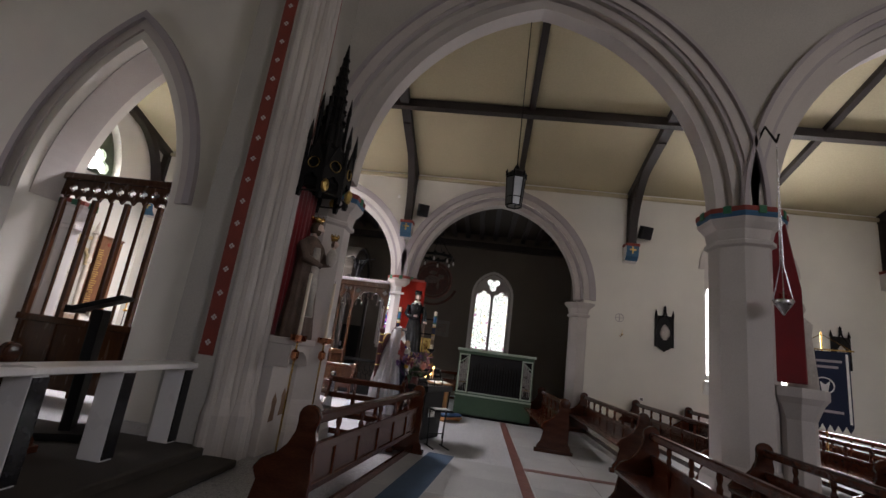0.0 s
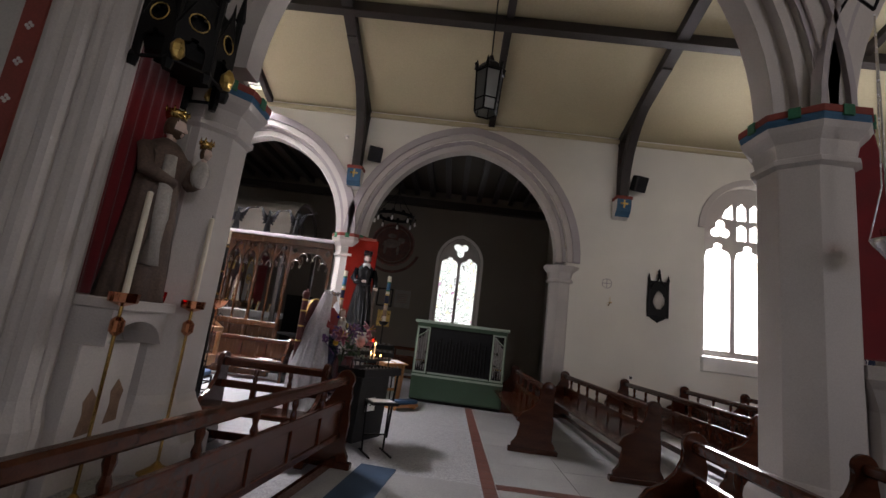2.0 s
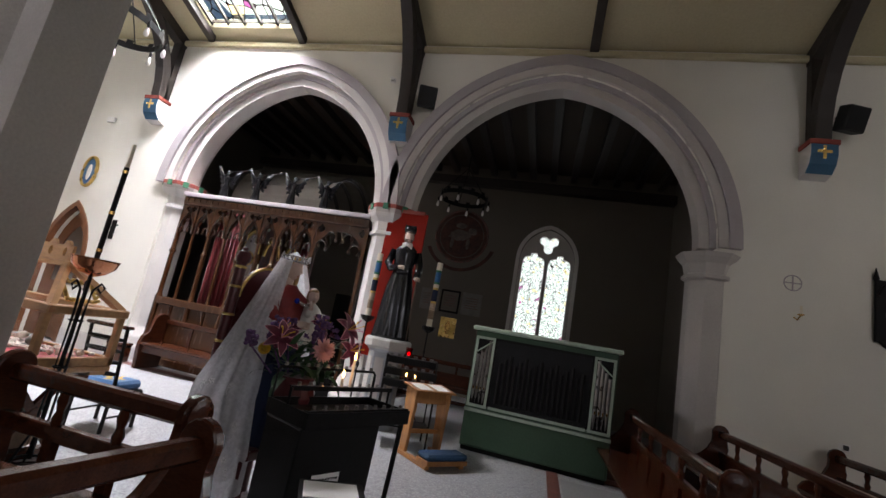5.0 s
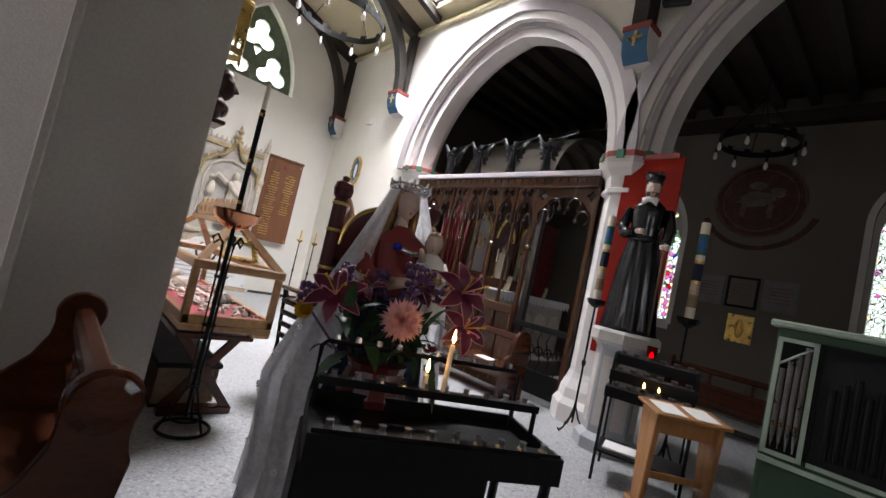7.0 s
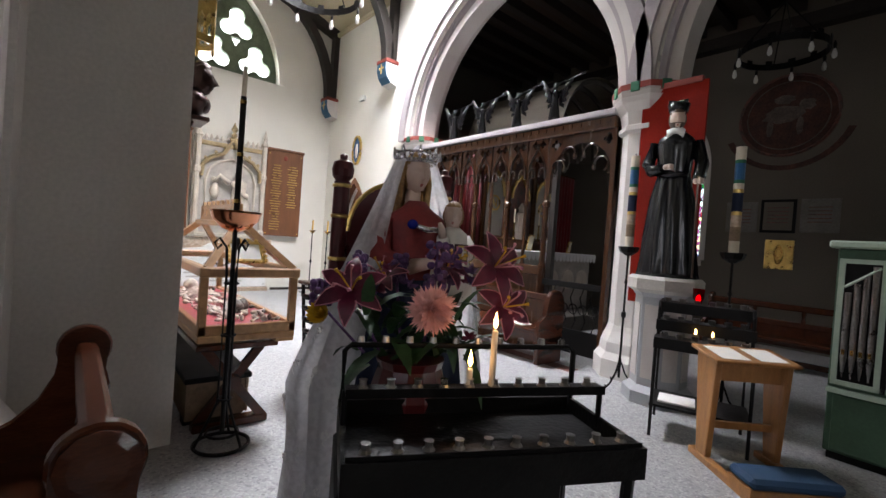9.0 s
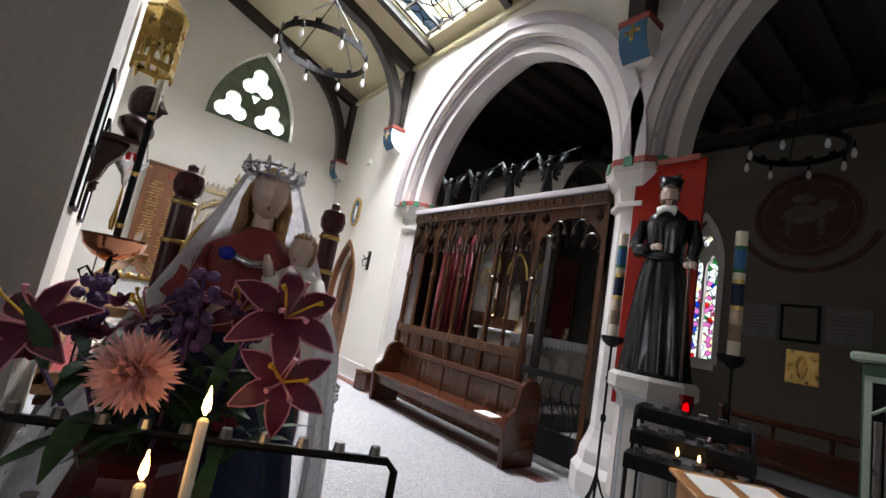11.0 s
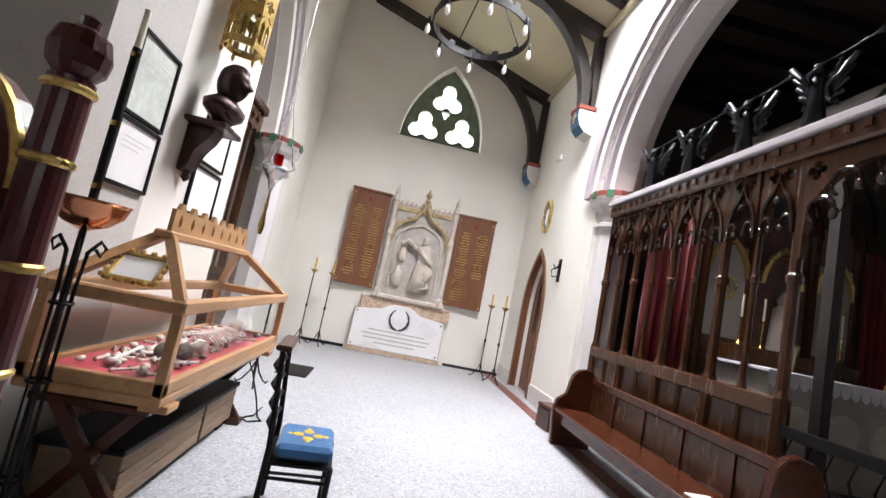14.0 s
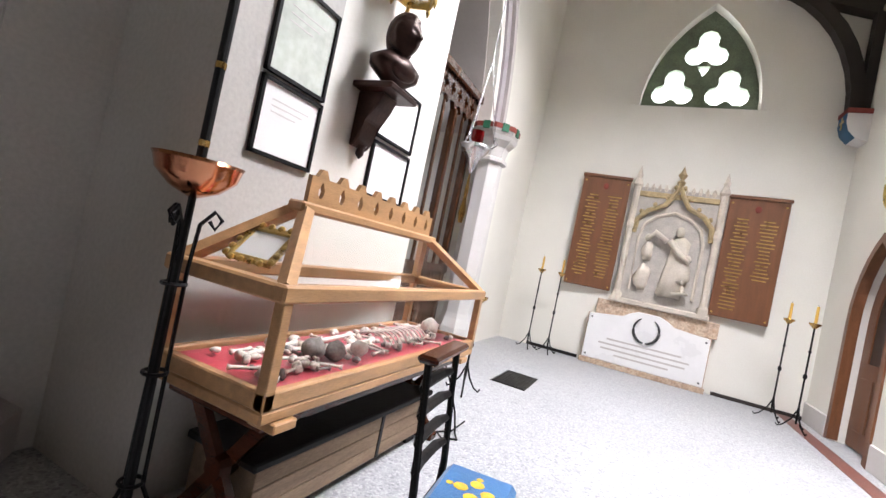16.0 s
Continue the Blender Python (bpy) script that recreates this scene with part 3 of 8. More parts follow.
column("column_chancel_arch", -8.02, 7.5, 0.22, 3.36, "pale chancel arch shaft with painted capital", mat=STONE_PALE)
# vertical mouldings and the painted strip on the chancel pier
root = thing("trim_pier_moulding", "clustered grey stone roll mouldings on the chancel pier", "moulding", kind="structure")
for x, y, r in ((-3.02, 5.2, 0.06), (-2.95, 5.28, 0.09), (-2.86, 5.36, 0.05), (-2.8, 5.45, 0.1), (-2.74, 5.57, 0.06)):
    part("roll", lathe(bms(), [(r * 1.5, 0), (r * 1.5, 0.5), (r * 1.15, 0.62), (r, 0.7), (r, 9.9)], 12, (x, y, 0)), STONE, root)
for a, b, x in ((5.13, 5.2, -2.99),):
    part("painted_strip", bx(-3.32, 5.18, 1.15, -3.14, 5.2, 9.9), STRIP_RED, root, "red painted strip with white quatrefoils")
for i in range(22):
    z = 1.3 + i * 0.3
    bm = bms()
    for dx, dz in ((0.022, 0), (-0.022, 0), (0, 0.022), (0, -0.022)):
        lathe(bm, [(0.015, 0), (0.015, 0.004)], 8, m=Matrix.Translation((-3.23 + dx, 5.18, z + dz)) @ Matrix.Rotation(math.pi / 2, 4, "X"))
    part("quatrefoil", bm, STONE_PALE, root, "white painted quatrefoil")
part("painted_strip", bx(-2.752, 5.66, 3.6, -2.735, 5.72, 9.9), STRIP_RED, root, "thin red painted strip")

# ---- roof timbers ----
def timber(name, x, y0, y1, w, h, label="dark stained roof rafter"):
    bm = bms()
    plate(bm, [(x - w / 2, -h), (x + w / 2, -h), (x + w / 2, 0.01), (x - w / 2, 0.01)], lambda u, v, z: Vector((u, y0 + v, roof_z(y0 + v) + z)), y1 - y0)
    return structure(name, bm, BEAM, label)


def corbel(x, y, z):
    """A painted corbel with a rounded underside, on the wall."""
    root = thing("corbel", "blue painted stone corbel with gilt cross", "corbel", Matrix.Translation((x, y, z)), "corbels under the roof braces")
    side = [(0.0, 0.42), (-0.3, 0.42), (-0.3, 0.28), (-0.26, 0.14), (-0.16, 0.03), (0.0, -0.02)]
    part("body", plate(bms(), side, lambda u, v, zz: Vector((v - 0.17, u, zz)), 0.34), STONE_PALE, root)
    line_ = [(-0.3, 0.42), (-0.3, 0.28), (-0.26, 0.14), (-0.16, 0.03)]
    over = [(-0.308, 0.42), (-0.308, 0.277), (-0.267, 0.132), (-0.164, 0.022)]
    part("painted_front", ring(bms(), line_, over, lambda u, v, zz: Vector((v, u, zz)), -0.165, 0.165), BLUE_PAINT, root, "blue painted curved front")
    part("cap", bx(-0.19, -0.32, 0.42, 0.19, 0, 0.5), STRIP_RED, root, "red painted top edge", bevel=0.01)
    for a in (0, 1):
        part("cross_arm", bx(-0.09 if a else -0.018, -0.314, 0.29 if a else 0.2, 0.09 if a else 0.018, -0.302, 0.33 if a else 0.4), GILT, root, "gilt cross arm")
    return root


def brace(x, foot):
    """A curved brace from a corbel up to the principal rafter."""
    bm = bms()
    n = 10
    prof = []
    for i in range(n + 1):
        s = i / n
        a = s * math.pi / 2
        y = WY - 0.08 - 2.1 * (1 - math.cos(a))
        z = foot + (roof_z(WY - 2.2) - foot - 0.1) * math.sin(a)
        prof.append((y, z))
    inner = [(y - 0.14 * math.cos(i / n * math.pi / 2) - 0.05, z - 0.16 * math.sin(i / n * math.pi / 2)) for i, (y, z) in enumerate(prof)]
    ring(bm, inner, prof, lambda u, v, z: Vector((x + v, u, z)), -0.1, 0.1)
    box(bm, x - 0.1, WY - 0.14, foot, x + 0.1, WY - 0.01, roof_z(WY))
    return structure("trim_brace", bm, BEAM, "curved dark timber roof brace")


for x in (-2.5, 3.92, 10.6):
    timber("trim_rafter", x, 6.6, WY, 0.22, 0.22)
    brace(x, 5.15)
    corbel(x, WY, 4.65)
timber("trim_rafter", -7.95, 6.6, WY, 0.22, 0.22)
brace(-7.95, 5.2)
corbel(-7.95, WY, 4.7)
timber("trim_rafter", EX + 0.14, 8.0, WY, 0.22, 0.22)
brace(EX + 0.16, 4.95)
corbel(EX + 0.2, WY, 4.45)
for x in (0.65, 7.3, 13.4):
    timber("trim_rafter", x, 6.6, WY, 0.15, 0.14, "slim dark intermediate rafter")
for x in (SKY[0] - 0.09, SKY[1] + 0.09):
    timber("trim_rafter", x, SKY[2] - 0.2, SKY[3] + 0.2, 0.14, 0.13, "dark skylight trimmer")
for y in (9.85,):
    structure("trim_purlin", bx(-4.9, y - 0.1, roof_z(y) - 0.24, 16, y + 0.1, roof_z(y) - 0.03), BEAM, "long dark roof purlin")
structure("trim_cornice", bx(EX, WY - 0.09, 6.55, 16, WY, 6.66), CEILING, "plain plaster cornice", bevel=0.02)
# skylight
sk = thing("window_skylight", "leaded roof skylight with dark glazing bars", "skylight", kind="structure")
to = lambda u, v, z: Vector((u, SKY[2] + v, roof_z(SKY[2] + v) + 0.1 + z))
part("pane", plate(bms(), [(SKY[0], 0), (SKY[1], 0), (SKY[1], 0.012), (SKY[0], 0.012)], to, SKY[3] - SKY[2]), LEADED, sk, "leaded white glass").visible_shadow = False
for i in range(6):
    x = SKY[0] + 0.02 + i * (SKY[1] - SKY[0] - 0.04) / 5
    part("glazing_bar", plate(bms(), [(x - 0.02, -0.05), (x + 0.02, -0.05), (x + 0.02, 0.02), (x - 0.02, 0.02)], to, SKY[3] - SKY[2]), BEAM, sk)
for v in (0.02, 0.62, 1.22, 1.8):
    part("glazing_bar", bx(SKY[0], SKY[2] + v - 0.015, roof_z(SKY[2] + v) + 0.06, SKY[1], SKY[2] + v + 0.015, roof_z(SKY[2] + v) + 0.12), BEAM, sk)


# ---- windows ----
def foil(cu, cz, r, lobes, start, n=7, reach=0.62):
    """The outline of a trefoil or quatrefoil."""
    pts = []
    for k in range(lobes):
        a0 = start + 2 * math.pi * k / lobes
        lx, lz = cu + r * reach * math.cos(a0), cz + r * reach * math.sin(a0)
        spread = math.pi * 0.66
        for i in range(n):
            a = a0 - spread + 2 * spread * i / (n - 1)
            pts.append((lx + r * 0.52 * math.cos(a), lz + r * 0.52 * math.sin(a)))
    return pts


def pierced(bm, outline, holes, to, depth):
    """A slab with holes cut through it: outline and holes are lists of (u, z)."""
    edges = []
    loops = []
    for line in [outline, *holes]:
        vs = [bm.verts.new((u, 0, z)) for u, z in line]
        loops.append(vs)
        for i in range(len(vs)):
            edges.append(bm.edges.new((vs[i], vs[(i + 1) % len(vs)])))
    bmesh.ops.triangle_fill(bm, edges=edges, use_beauty=True, use_dissolve=False, normal=(0, 1, 0))
    # drop the faces inside holes
    def inside(p, line):
        c = False
        for i in range(len(line)):
            (x1, y1), (x2, y2) = line[i - 1], line[i]
            if (y1 > p[1]) != (y2 > p[1]) and p[0] < (x2 - x1) * (p[1] - y1) / (y2 - y1) + x1:
                c = not c
        return c
    bad = [f for f in bm.faces if not inside((f.calc_center_median().x, f.calc_center_median().z), outline) or any(inside((f.calc_center_median().x, f.calc_center_median().z), h) for h in holes)]
    bmesh.ops.delete(bm, geom=bad, context="FACES_ONLY")
    back = bmesh.ops.extrude_face_region(bm, geom=list(bm.faces))["geom"]
    for v in back:
        if isinstance(v, bmesh.types.BMVert):
            v.co.y = depth
    for v in bm.verts:
        v.co = to(v.co.x, v.co.y, v.co.z)
    return bm


def light_shape(u0, u1, z0, zs, za):
    """A lancet light with a cusped head."""
    line = arch(u0, u1, zs, za, 5)
    mid = (u0 + u1) / 2
    out = [(u0, z0)]
    for i, (u, z) in enumerate(line):
        k = 0.16 * (u1 - u0) if i in (3, 7) else 0
        out.append((u + (k if u < mid else -k), z - k * 0.3))
    return out + [(u1, z0)]


# aisle window: three lights with tracery
win = thing("window_1", "three light traceried gothic aisle window of obscured white glass", "window", kind="structure")
outl = [(5.95, 1.72)] + arch(5.95, 8.25, 4.7, 5.85, 8) + [(8.25, 1.72)]
holes = []
for k in range(3):
    u = 6.08 + k * 0.71
    holes.append(light_shape(u, u + 0.6, 1.86, 4.0, 4.42))
for u, z, r in ((6.44, 4.74, 0.22), (7.76, 4.74, 0.22)):
    holes.append(foil(u, z, r, 3, math.pi / 2))
for s in (-1, 1):
    holes.append([(7.1 + s * 0.36, 5.02), (7.1 + s * 0.62, 5.06), (7.1 + s * 0.55, 5.24), (7.1 + s * 0.38, 5.42)][::s])
for u in (6.83, 7.14):
    holes.append(light_shape(u, u + 0.23, 4.52, 4.8, 4.92))
    holes.append(light_shape(u, u + 0.23, 5.02, 5.3, 5.45))
part("window_frame", pierced(bms(), outl, holes, along_x(WY + 0.2), 0.14), STONE, win, "grey stone tracery")
part("pane", plate(bms(), outl, along_x(WY + 0.3), 0.01), GLASS_PALE, win).visible_shadow = False
for k in range(3):
    for z in (2.3, 2.8, 3.3, 3.8):
        part("saddle_bar", bx(6.08 + k * 0.71, WY + 0.26, z - 0.008, 6.68 + k * 0.71, WY + 0.275, z + 0.008), LEAD, win)
part("window_sill", bx(5.9, WY - 0.1, 1.36, 8.3, WY + 0.2, 1.7), WHITE_PAINT, win, "white painted sloping sill", bevel=0.02)
hood = ring(bms(), arch(5.95, 8.25, 4.7, 5.85, 8, 0.02), arch(5.95, 8.25, 4.7, 5.85, 8, 0.16), along_x(WY), -0.05, 0.02)
part("hood_mould", hood, STONE, win, "stone hood moulding")
# trefoil window in the end wall
win = thing("window_2", "curved triangular window with three white trefoils and green stone tracery", "window", kind="structure")
outl = arch(9.2, 11.15, 5.0, 6.95, 8)
holes = [foil(9.72, 5.42, 0.34, 3, math.pi / 2), foil(10.63, 5.42, 0.34, 3, math.pi / 2), foil(10.175, 6.18, 0.34, 3, math.pi / 2), [(10.06, 5.88), (10.29, 5.88), (10.175, 5.68)]]
part("window_frame", pierced(bms(), outl, holes, along_y(EX - 0.34), 0.12), GREEN_STONE, win, "green tinged stone tracery")
part("pane", plate(bms(), outl, along_y(EX - 0.38), 0.01), GLASS_PALE, win).visible_shadow = False
for d in (0.03,):
    part("hood_mould", ring(bms(), arch(9.2, 11.15, 5.0, 6.95, 8, 0.0), arch(9.2, 11.15, 5.0, 6.95, 8, 0.12), along_y(EX), -0.02, 0.025), PLASTER, win)
# two light windows in the dark chapel
for nm, u0, u1, z0, zs, za, gm in (("window_3", -0.42, 1.02, 1.75, 3.9, 4.78, STAINED), ("window_4", -4.0, -3.4, 1.5, 3.4, 4.3, STAINED_RICH)):
    win = thing(nm, "two light gothic window with stained glass and trefoil head", "window", kind="structure")
    outl = [(u0, z0)] + arch(u0, u1, zs, za, 8) + [(u1, z0)]
    w = u1 - u0
    mid = (u0 + u1) / 2
    holes = [light_shape(u0 + 0.06 * w, mid - 0.035 * w, z0 + 0.08, zs - 0.1, zs + 0.2), light_shape(mid + 0.035 * w, u1 - 0.06 * w, z0 + 0.08, zs - 0.1, zs + 0.2), foil(mid, zs + 0.42 * (za - zs) + 0.12, 0.17 * w, 3, -math.pi / 2)]
    part("window_frame", pierced(bms(), outl, holes, along_x(17.52), 0.12), STONE, win, "grey stone tracery")
    part("pane", plate(bms(), outl, along_x(17.66), 0.01), gm, win, "coloured leaded glass").visible_shadow = False
    part("window_sill", bx(u0 - 0.05, 17.36, z0 - 0.12, u1 + 0.05, 17.52, z0), STONE, win, bevel=0.01)
    part("jamb_moulding", ring(bms(), outl, [(u0 - 0.1, z0)] + arch(u0, u1, zs, za, 8, 0.1) + [(u1 + 0.1, z0)], along_x(17.38), 0, 0.06), STONE_PALE, win)
# great stained window at the chancel's end
win = thing("window_5", "tall chancel window of richly coloured stained glass", "window", kind="structure")
outl = [(3.1, 2.6)] + arch(3.1, 6.1, 5.2, 7.0, 8) + [(6.1, 2.6)]
holes = [light_shape(3.2 + k * 0.72, 3.84 + k * 0.72, 2.7, 4.9, 5.3) for k in range(4)] + [foil(3.95, 5.75, 0.34, 4, 0), foil(5.25, 5.75, 0.34, 4, 0), foil(4.6, 6.35, 0.34, 4, 0)]
part("window_frame", pierced(bms(), outl, holes, along_y(-12.35), 0.14), STONE, win, "stone tracery")
part("pane", plate(bms(), outl, along_y(-12.4), 0.01), STAINED_RICH, win, "coloured leaded glass").visible_shadow = False

# chapel door and skirting
door = thing("door_1", "pointed varnished oak door with glazed upper panel", "door", kind="structure")
line = [(-9.83, 0.02)] + arch(-9.83, -8.77, 1.65, 2.73, 6) + [(-8.77, 0.02)]
glz = [(-9.62, 1.15)] + arch(-9.62, -8.98, 1.7, 2.35, 5) + [(-8.98, 1.15)]
part("door_leaf", pierced(bms(), line, [glz], along_x(WY + 0.18), 0.06), OAK_DOOR, door)
part("pane", plate(bms(), glz, along_x(WY + 0.2), 0.01), GLASS_LAMP, door, "obscured glass")
part("backing", bx(-9.9, WY + 0.5, 0, -8.7, WY + 0.54, 2.8), OAK_DOOR, door)
for x0, x1 in ((-9.7, -9.36), (-9.24, -8.9)):
    part("panel", bx(x0, WY + 0.165, 0.25, x1, WY + 0.18, 0.95), OAK_DOOR, door, bevel=0.012)
part("door_frame", ring(bms(), line, [(-9.93, 0.0)] + arch(-9.83, -8.77, 1.65, 2.73, 6, 0.1) + [(-8.67, 0.0)], along_x(WY), -0.025, 0.1), OAK_DOOR, door)
part("door_handle", tube(bms(), [(-8.9, WY + 0.17, 1.05), (-8.9, WY + 0.12, 1.05), (-9.0, WY + 0.12, 1.05)], 0.012), IRON, door, "black iron handle")
for x0, x1 in ((EX, -9.95), (-8.65, -7.5), (3.0, 16)):
    structure("baseboard", bx(x0, WY - 0.03, 0, x1, WY, 0.3), STONE_PALE, "pale painted stone skirting", bevel=0.01)
structure("baseboard_end", bx(EX, 8.0, 0, EX + 0.02, 9.0, 0.06), BEAM, "thin dark skirting")
structure("baseboard_end", bx(EX, 11.25, 0, EX + 0.02, WY, 0.06), BEAM, "thin dark skirting")
structure("floor_border", bx(EX, 12.18, 0, -2.9, 12.38, 0.004), TILE_RED, "red brown tile border in the chapel floor")
# chancel platform
structure("floor_chancel", bx(-12.05, -8, 0, -2.95, 5.2, 0.16), CARPET, "raised chancel floor with grey brown carpet", bevel=0.015)
structure("floor_chancel_step", bx(-2.95, -8, 0, -2.55, 5.18, 0.08), CARPET, "low carpeted chancel step", bevel=0.012)
structure("floor_altar_dais", bx(-8.9, 13.2, 0, -4.4, 16.6, 0.3), CARPET, "low dais under the side altar", bevel=0.015)

# overcast sky outside the windows
for nm, b in (("backdrop_aisle", (5.2, 13.9, 0.8, 9.2, 13.92, 7)), ("backdrop_trefoil", (-12.0, 8.2, 4.2, -11.98, 12.2, 8)), ("backdrop_chapel", (-5, 18.6, 0.8, 2, 18.62, 6)), ("backdrop_chancel", (-13.6, 2, 1.8, -13.58, 7, 8)), ("backdrop_skylight", (-8.5, 9, 8.6, -3.5, 14, 8.62))):
    structure(nm, bx(*b), SKY_WHITE, "bright overcast sky")

# ---- things: pews ----
def zrot(x, y, z, rz):
    return pose(x, y, z, 0, 0, rz)


def pew_end(bm, x, t=0.05):
    """A carved bench end: a waisted board with a rounded head and a foot."""
    side = [(0.14, 0.0), (0.14, 0.12), (0.08, 0.2), (0.1, 0.45), (0.07, 0.62), (0.1, 0.72), (0.07, 0.8)]
    head = [(0.0 + 0.1 * math.cos(a), 0.9 + 0.1 * math.sin(a)) for a in [radians(d) for d in range(-35, 220, 25)]]
    front = [(-0.09, 0.78), (-0.14, 0.68), (-0.22, 0.6), (-0.36, 0.54), (-0.42, 0.46), (-0.36, 0.38), (-0.4, 0.2), (-0.48, 0.12), (-0.48, 0.0)]
    plate(bm, side + head + front, lambda u, v, z: Vector((x + v - t / 2, u, z)), t)
    return bm


def pew(length, at, label, group, panel=True):
    root = thing("pew", label, "pew", at, group)
    h = length / 2
    for s in (-1, 1):
        e = part("bench_end", pew_end(bms(), s * h), PEW, root, bevel=0.008)
        m = Matrix.Translation((s * (h + 0.025), 0.0, 0.9)) @ Matrix.Rotation(s * math.pi / 2, 4, "Y")
        part("rosette", lathe(bms(), [(0.085, 0), (0.085, 0.012), (0.06, 0.02), (0.03, 0.024)], 12, m=m), PEW, e, "turned round boss")
        part("foot", bx(s * h - 0.05, -0.52, 0, s * h + 0.05, 0.18, 0.07), PEW, root, bevel=0.01)
    part("top_rail", bx(-h, -0.035, 0.84, h, 0.045, 0.93), PEW, root, "rounded polished top rail", bevel=0.018)
    part("middle_rail", bx(-h, -0.02, 0.6, h, 0.03, 0.68), PEW, root, bevel=0.006)
    part("lower_rail", bx(-h, -0.02, 0.3, h, 0.03, 0.36), PEW, root, bevel=0.006)
    k = max(3, round(length / 0.55))
    for i in range(1, k):
        x = -h + length * i / k
        part("baluster", lathe(bms(), [(0.022, 0.67), (0.03, 0.71), (0.018, 0.75), (0.03, 0.8), (0.022, 0.85)], 8, (x, 0, 0)), PEW, root)
        part("stile", bx(x - 0.03, -0.018, 0.35, x + 0.03, 0.028, 0.61), PEW, root)
    if panel:
        for i in range(k):
            x0 = -h + length * i / k
            part("panel", bx(x0, -0.004, 0.35, x0 + length / k, 0.012, 0.61), PEW, root)
    part("seat", bx(-h, -0.42, 0.41, h, -0.01, 0.45), PEW, root, bevel=0.008)
    part("plinth_rail", bx(-h, -0.02, 0.04, h, 0.02, 0.12), PEW, root)
    return root


NAVE_G, AISLE_G = "pews in the nave", "pews in the aisle"
first = pew(4.25, zrot(2.85, 10.2, 0, -90), "long dark polished pew with rounded bench ends", AISLE_G)
for x in (4.15, 5.45, 6.75, 8.05):
    copy_thing(first, zrot(x, 10.2, 0, -90))
pew(3.2, zrot(1.72, 10.5, 0, -90), "dark polished front pew beside the organ", AISLE_G)
first = pew(4.2, zrot(2.2, 3.86, 0, -90), "long dark polished nave pew with rounded bench ends", NAVE_G)
for x in (3.5, 4.8, 6.1, 7.4):
    copy_thing(first, zrot(x, 3.86, 0, -90))
pew(3.5, zrot(-1.07, 5.45, 0, -97.3), "dark polished front pew facing the chancel", NAVE_G)
pew(1.2, zrot(-1.76, 7.5, 0, 0), "short dark pew beside the pier", NAVE_G, panel=False)

# chapel pew against the screen
root = thing("chapel_bench", "long brown oak bench with panelled back against the screen", "bench", zrot(-4.75, 12.32, 0, 0))
for s in (-1, 1):
    out = [(0.2, 0), (0.2, 0.75)] + [(0.02 + 0.18 * math.cos(a), 0.78 + 0.18 * math.sin(a)) for a in [radians(d) for d in range(0, 190, 30)]] + [(-0.18, 0.62), (-0.3, 0.55), (-0.34, 0.4), (-0.3, 0.0)]
    part("bench_end", plate(bms(), out, lambda u, v, z: Vector((s * 1.45 + v - 0.035, u, z)), 0.07), PEW, root, bevel=0.01)
part("seat", bx(-1.43, -0.32, 0.4, 1.43, 0.12, 0.45), PEW, root, bevel=0.01)
part("top_rail", bx(-1.43, 0.1, 0.78, 1.43, 0.17, 0.87), PEW, root, bevel=0.01)
for i in range(5):
    x = -1.43 + i * 2.86 / 5
    part("panel", bx(x + 0.03, 0.12, 0.46, x + 2.86 / 5 - 0.03, 0.14, 0.78), SCREEN, root, bevel=0.006)
    part("stile", bx(x - 0.03, 0.105, 0.45, x + 0.03, 0.15, 0.78), PEW, root)
part("apron", bx(-1.43, -0.26, 0.28, 1.43, -0.23, 0.4), PEW, root)
part("leaflet", bx(-0.02, -0.25, 0.452, 0.26, -0.05, 0.458, m=Matrix.Translation((0.9, 0, 0))), PAPER, root, "white leaflet left on the seat")

# ---- screen under the chapel arch ----
scr = thing("rood_screen", "carved brown oak screen with open tracery and a pale top beam", "screen", zrot(0, WY + 0.16, 0, 0))
SX0, SX1, ST = -6.8, -2.78, 3.25
part("top_beam", bx(SX0, -0.14, ST, SX1, 0.12, ST + 0.08), STONE_LILAC, scr, "pale top of the beam", bevel=0.012)
part("cornice", bx(SX0, -0.1, ST - 0.16, SX1, 0.1, ST), SCREEN, scr, bevel=0.02)
for i in range(28):
    x = SX0 + 0.1 + i * (SX1 - SX0 - 0.2) / 27
    part("cornice_boss", bx(x - 0.03, -0.12, ST - 0.09, x + 0.03, -0.1, ST - 0.03), SCREEN, scr)
part("middle_rail", bx(SX0, -0.06, 1.1, SX1 - 1.05, 0.06, 1.24), SCREEN, scr, bevel=0.012)
part("sill", bx(SX0, -0.07, 0, SX1 - 1.05, 0.07, 0.14), SCREEN, scr, bevel=0.01)
NB = 9
bay = (SX1 - 1.05 - SX0) / (NB - 1)
for i in range(NB):
    x = SX0 + i * bay
    major = i % 2 == 0
    r = 0.042 if major else 0.026
    post = part("post", lathe(bms(), [(r * 1.5, 0.1), (r * 1.5, 1.24), (r, 1.3), (r, 2.1), (r * 1.4, 2.12), (r * 1.4, 2.17), (r, 2.19), (r, ST - 0.12)], 8, (x, 0, 0)), SCREEN, scr)
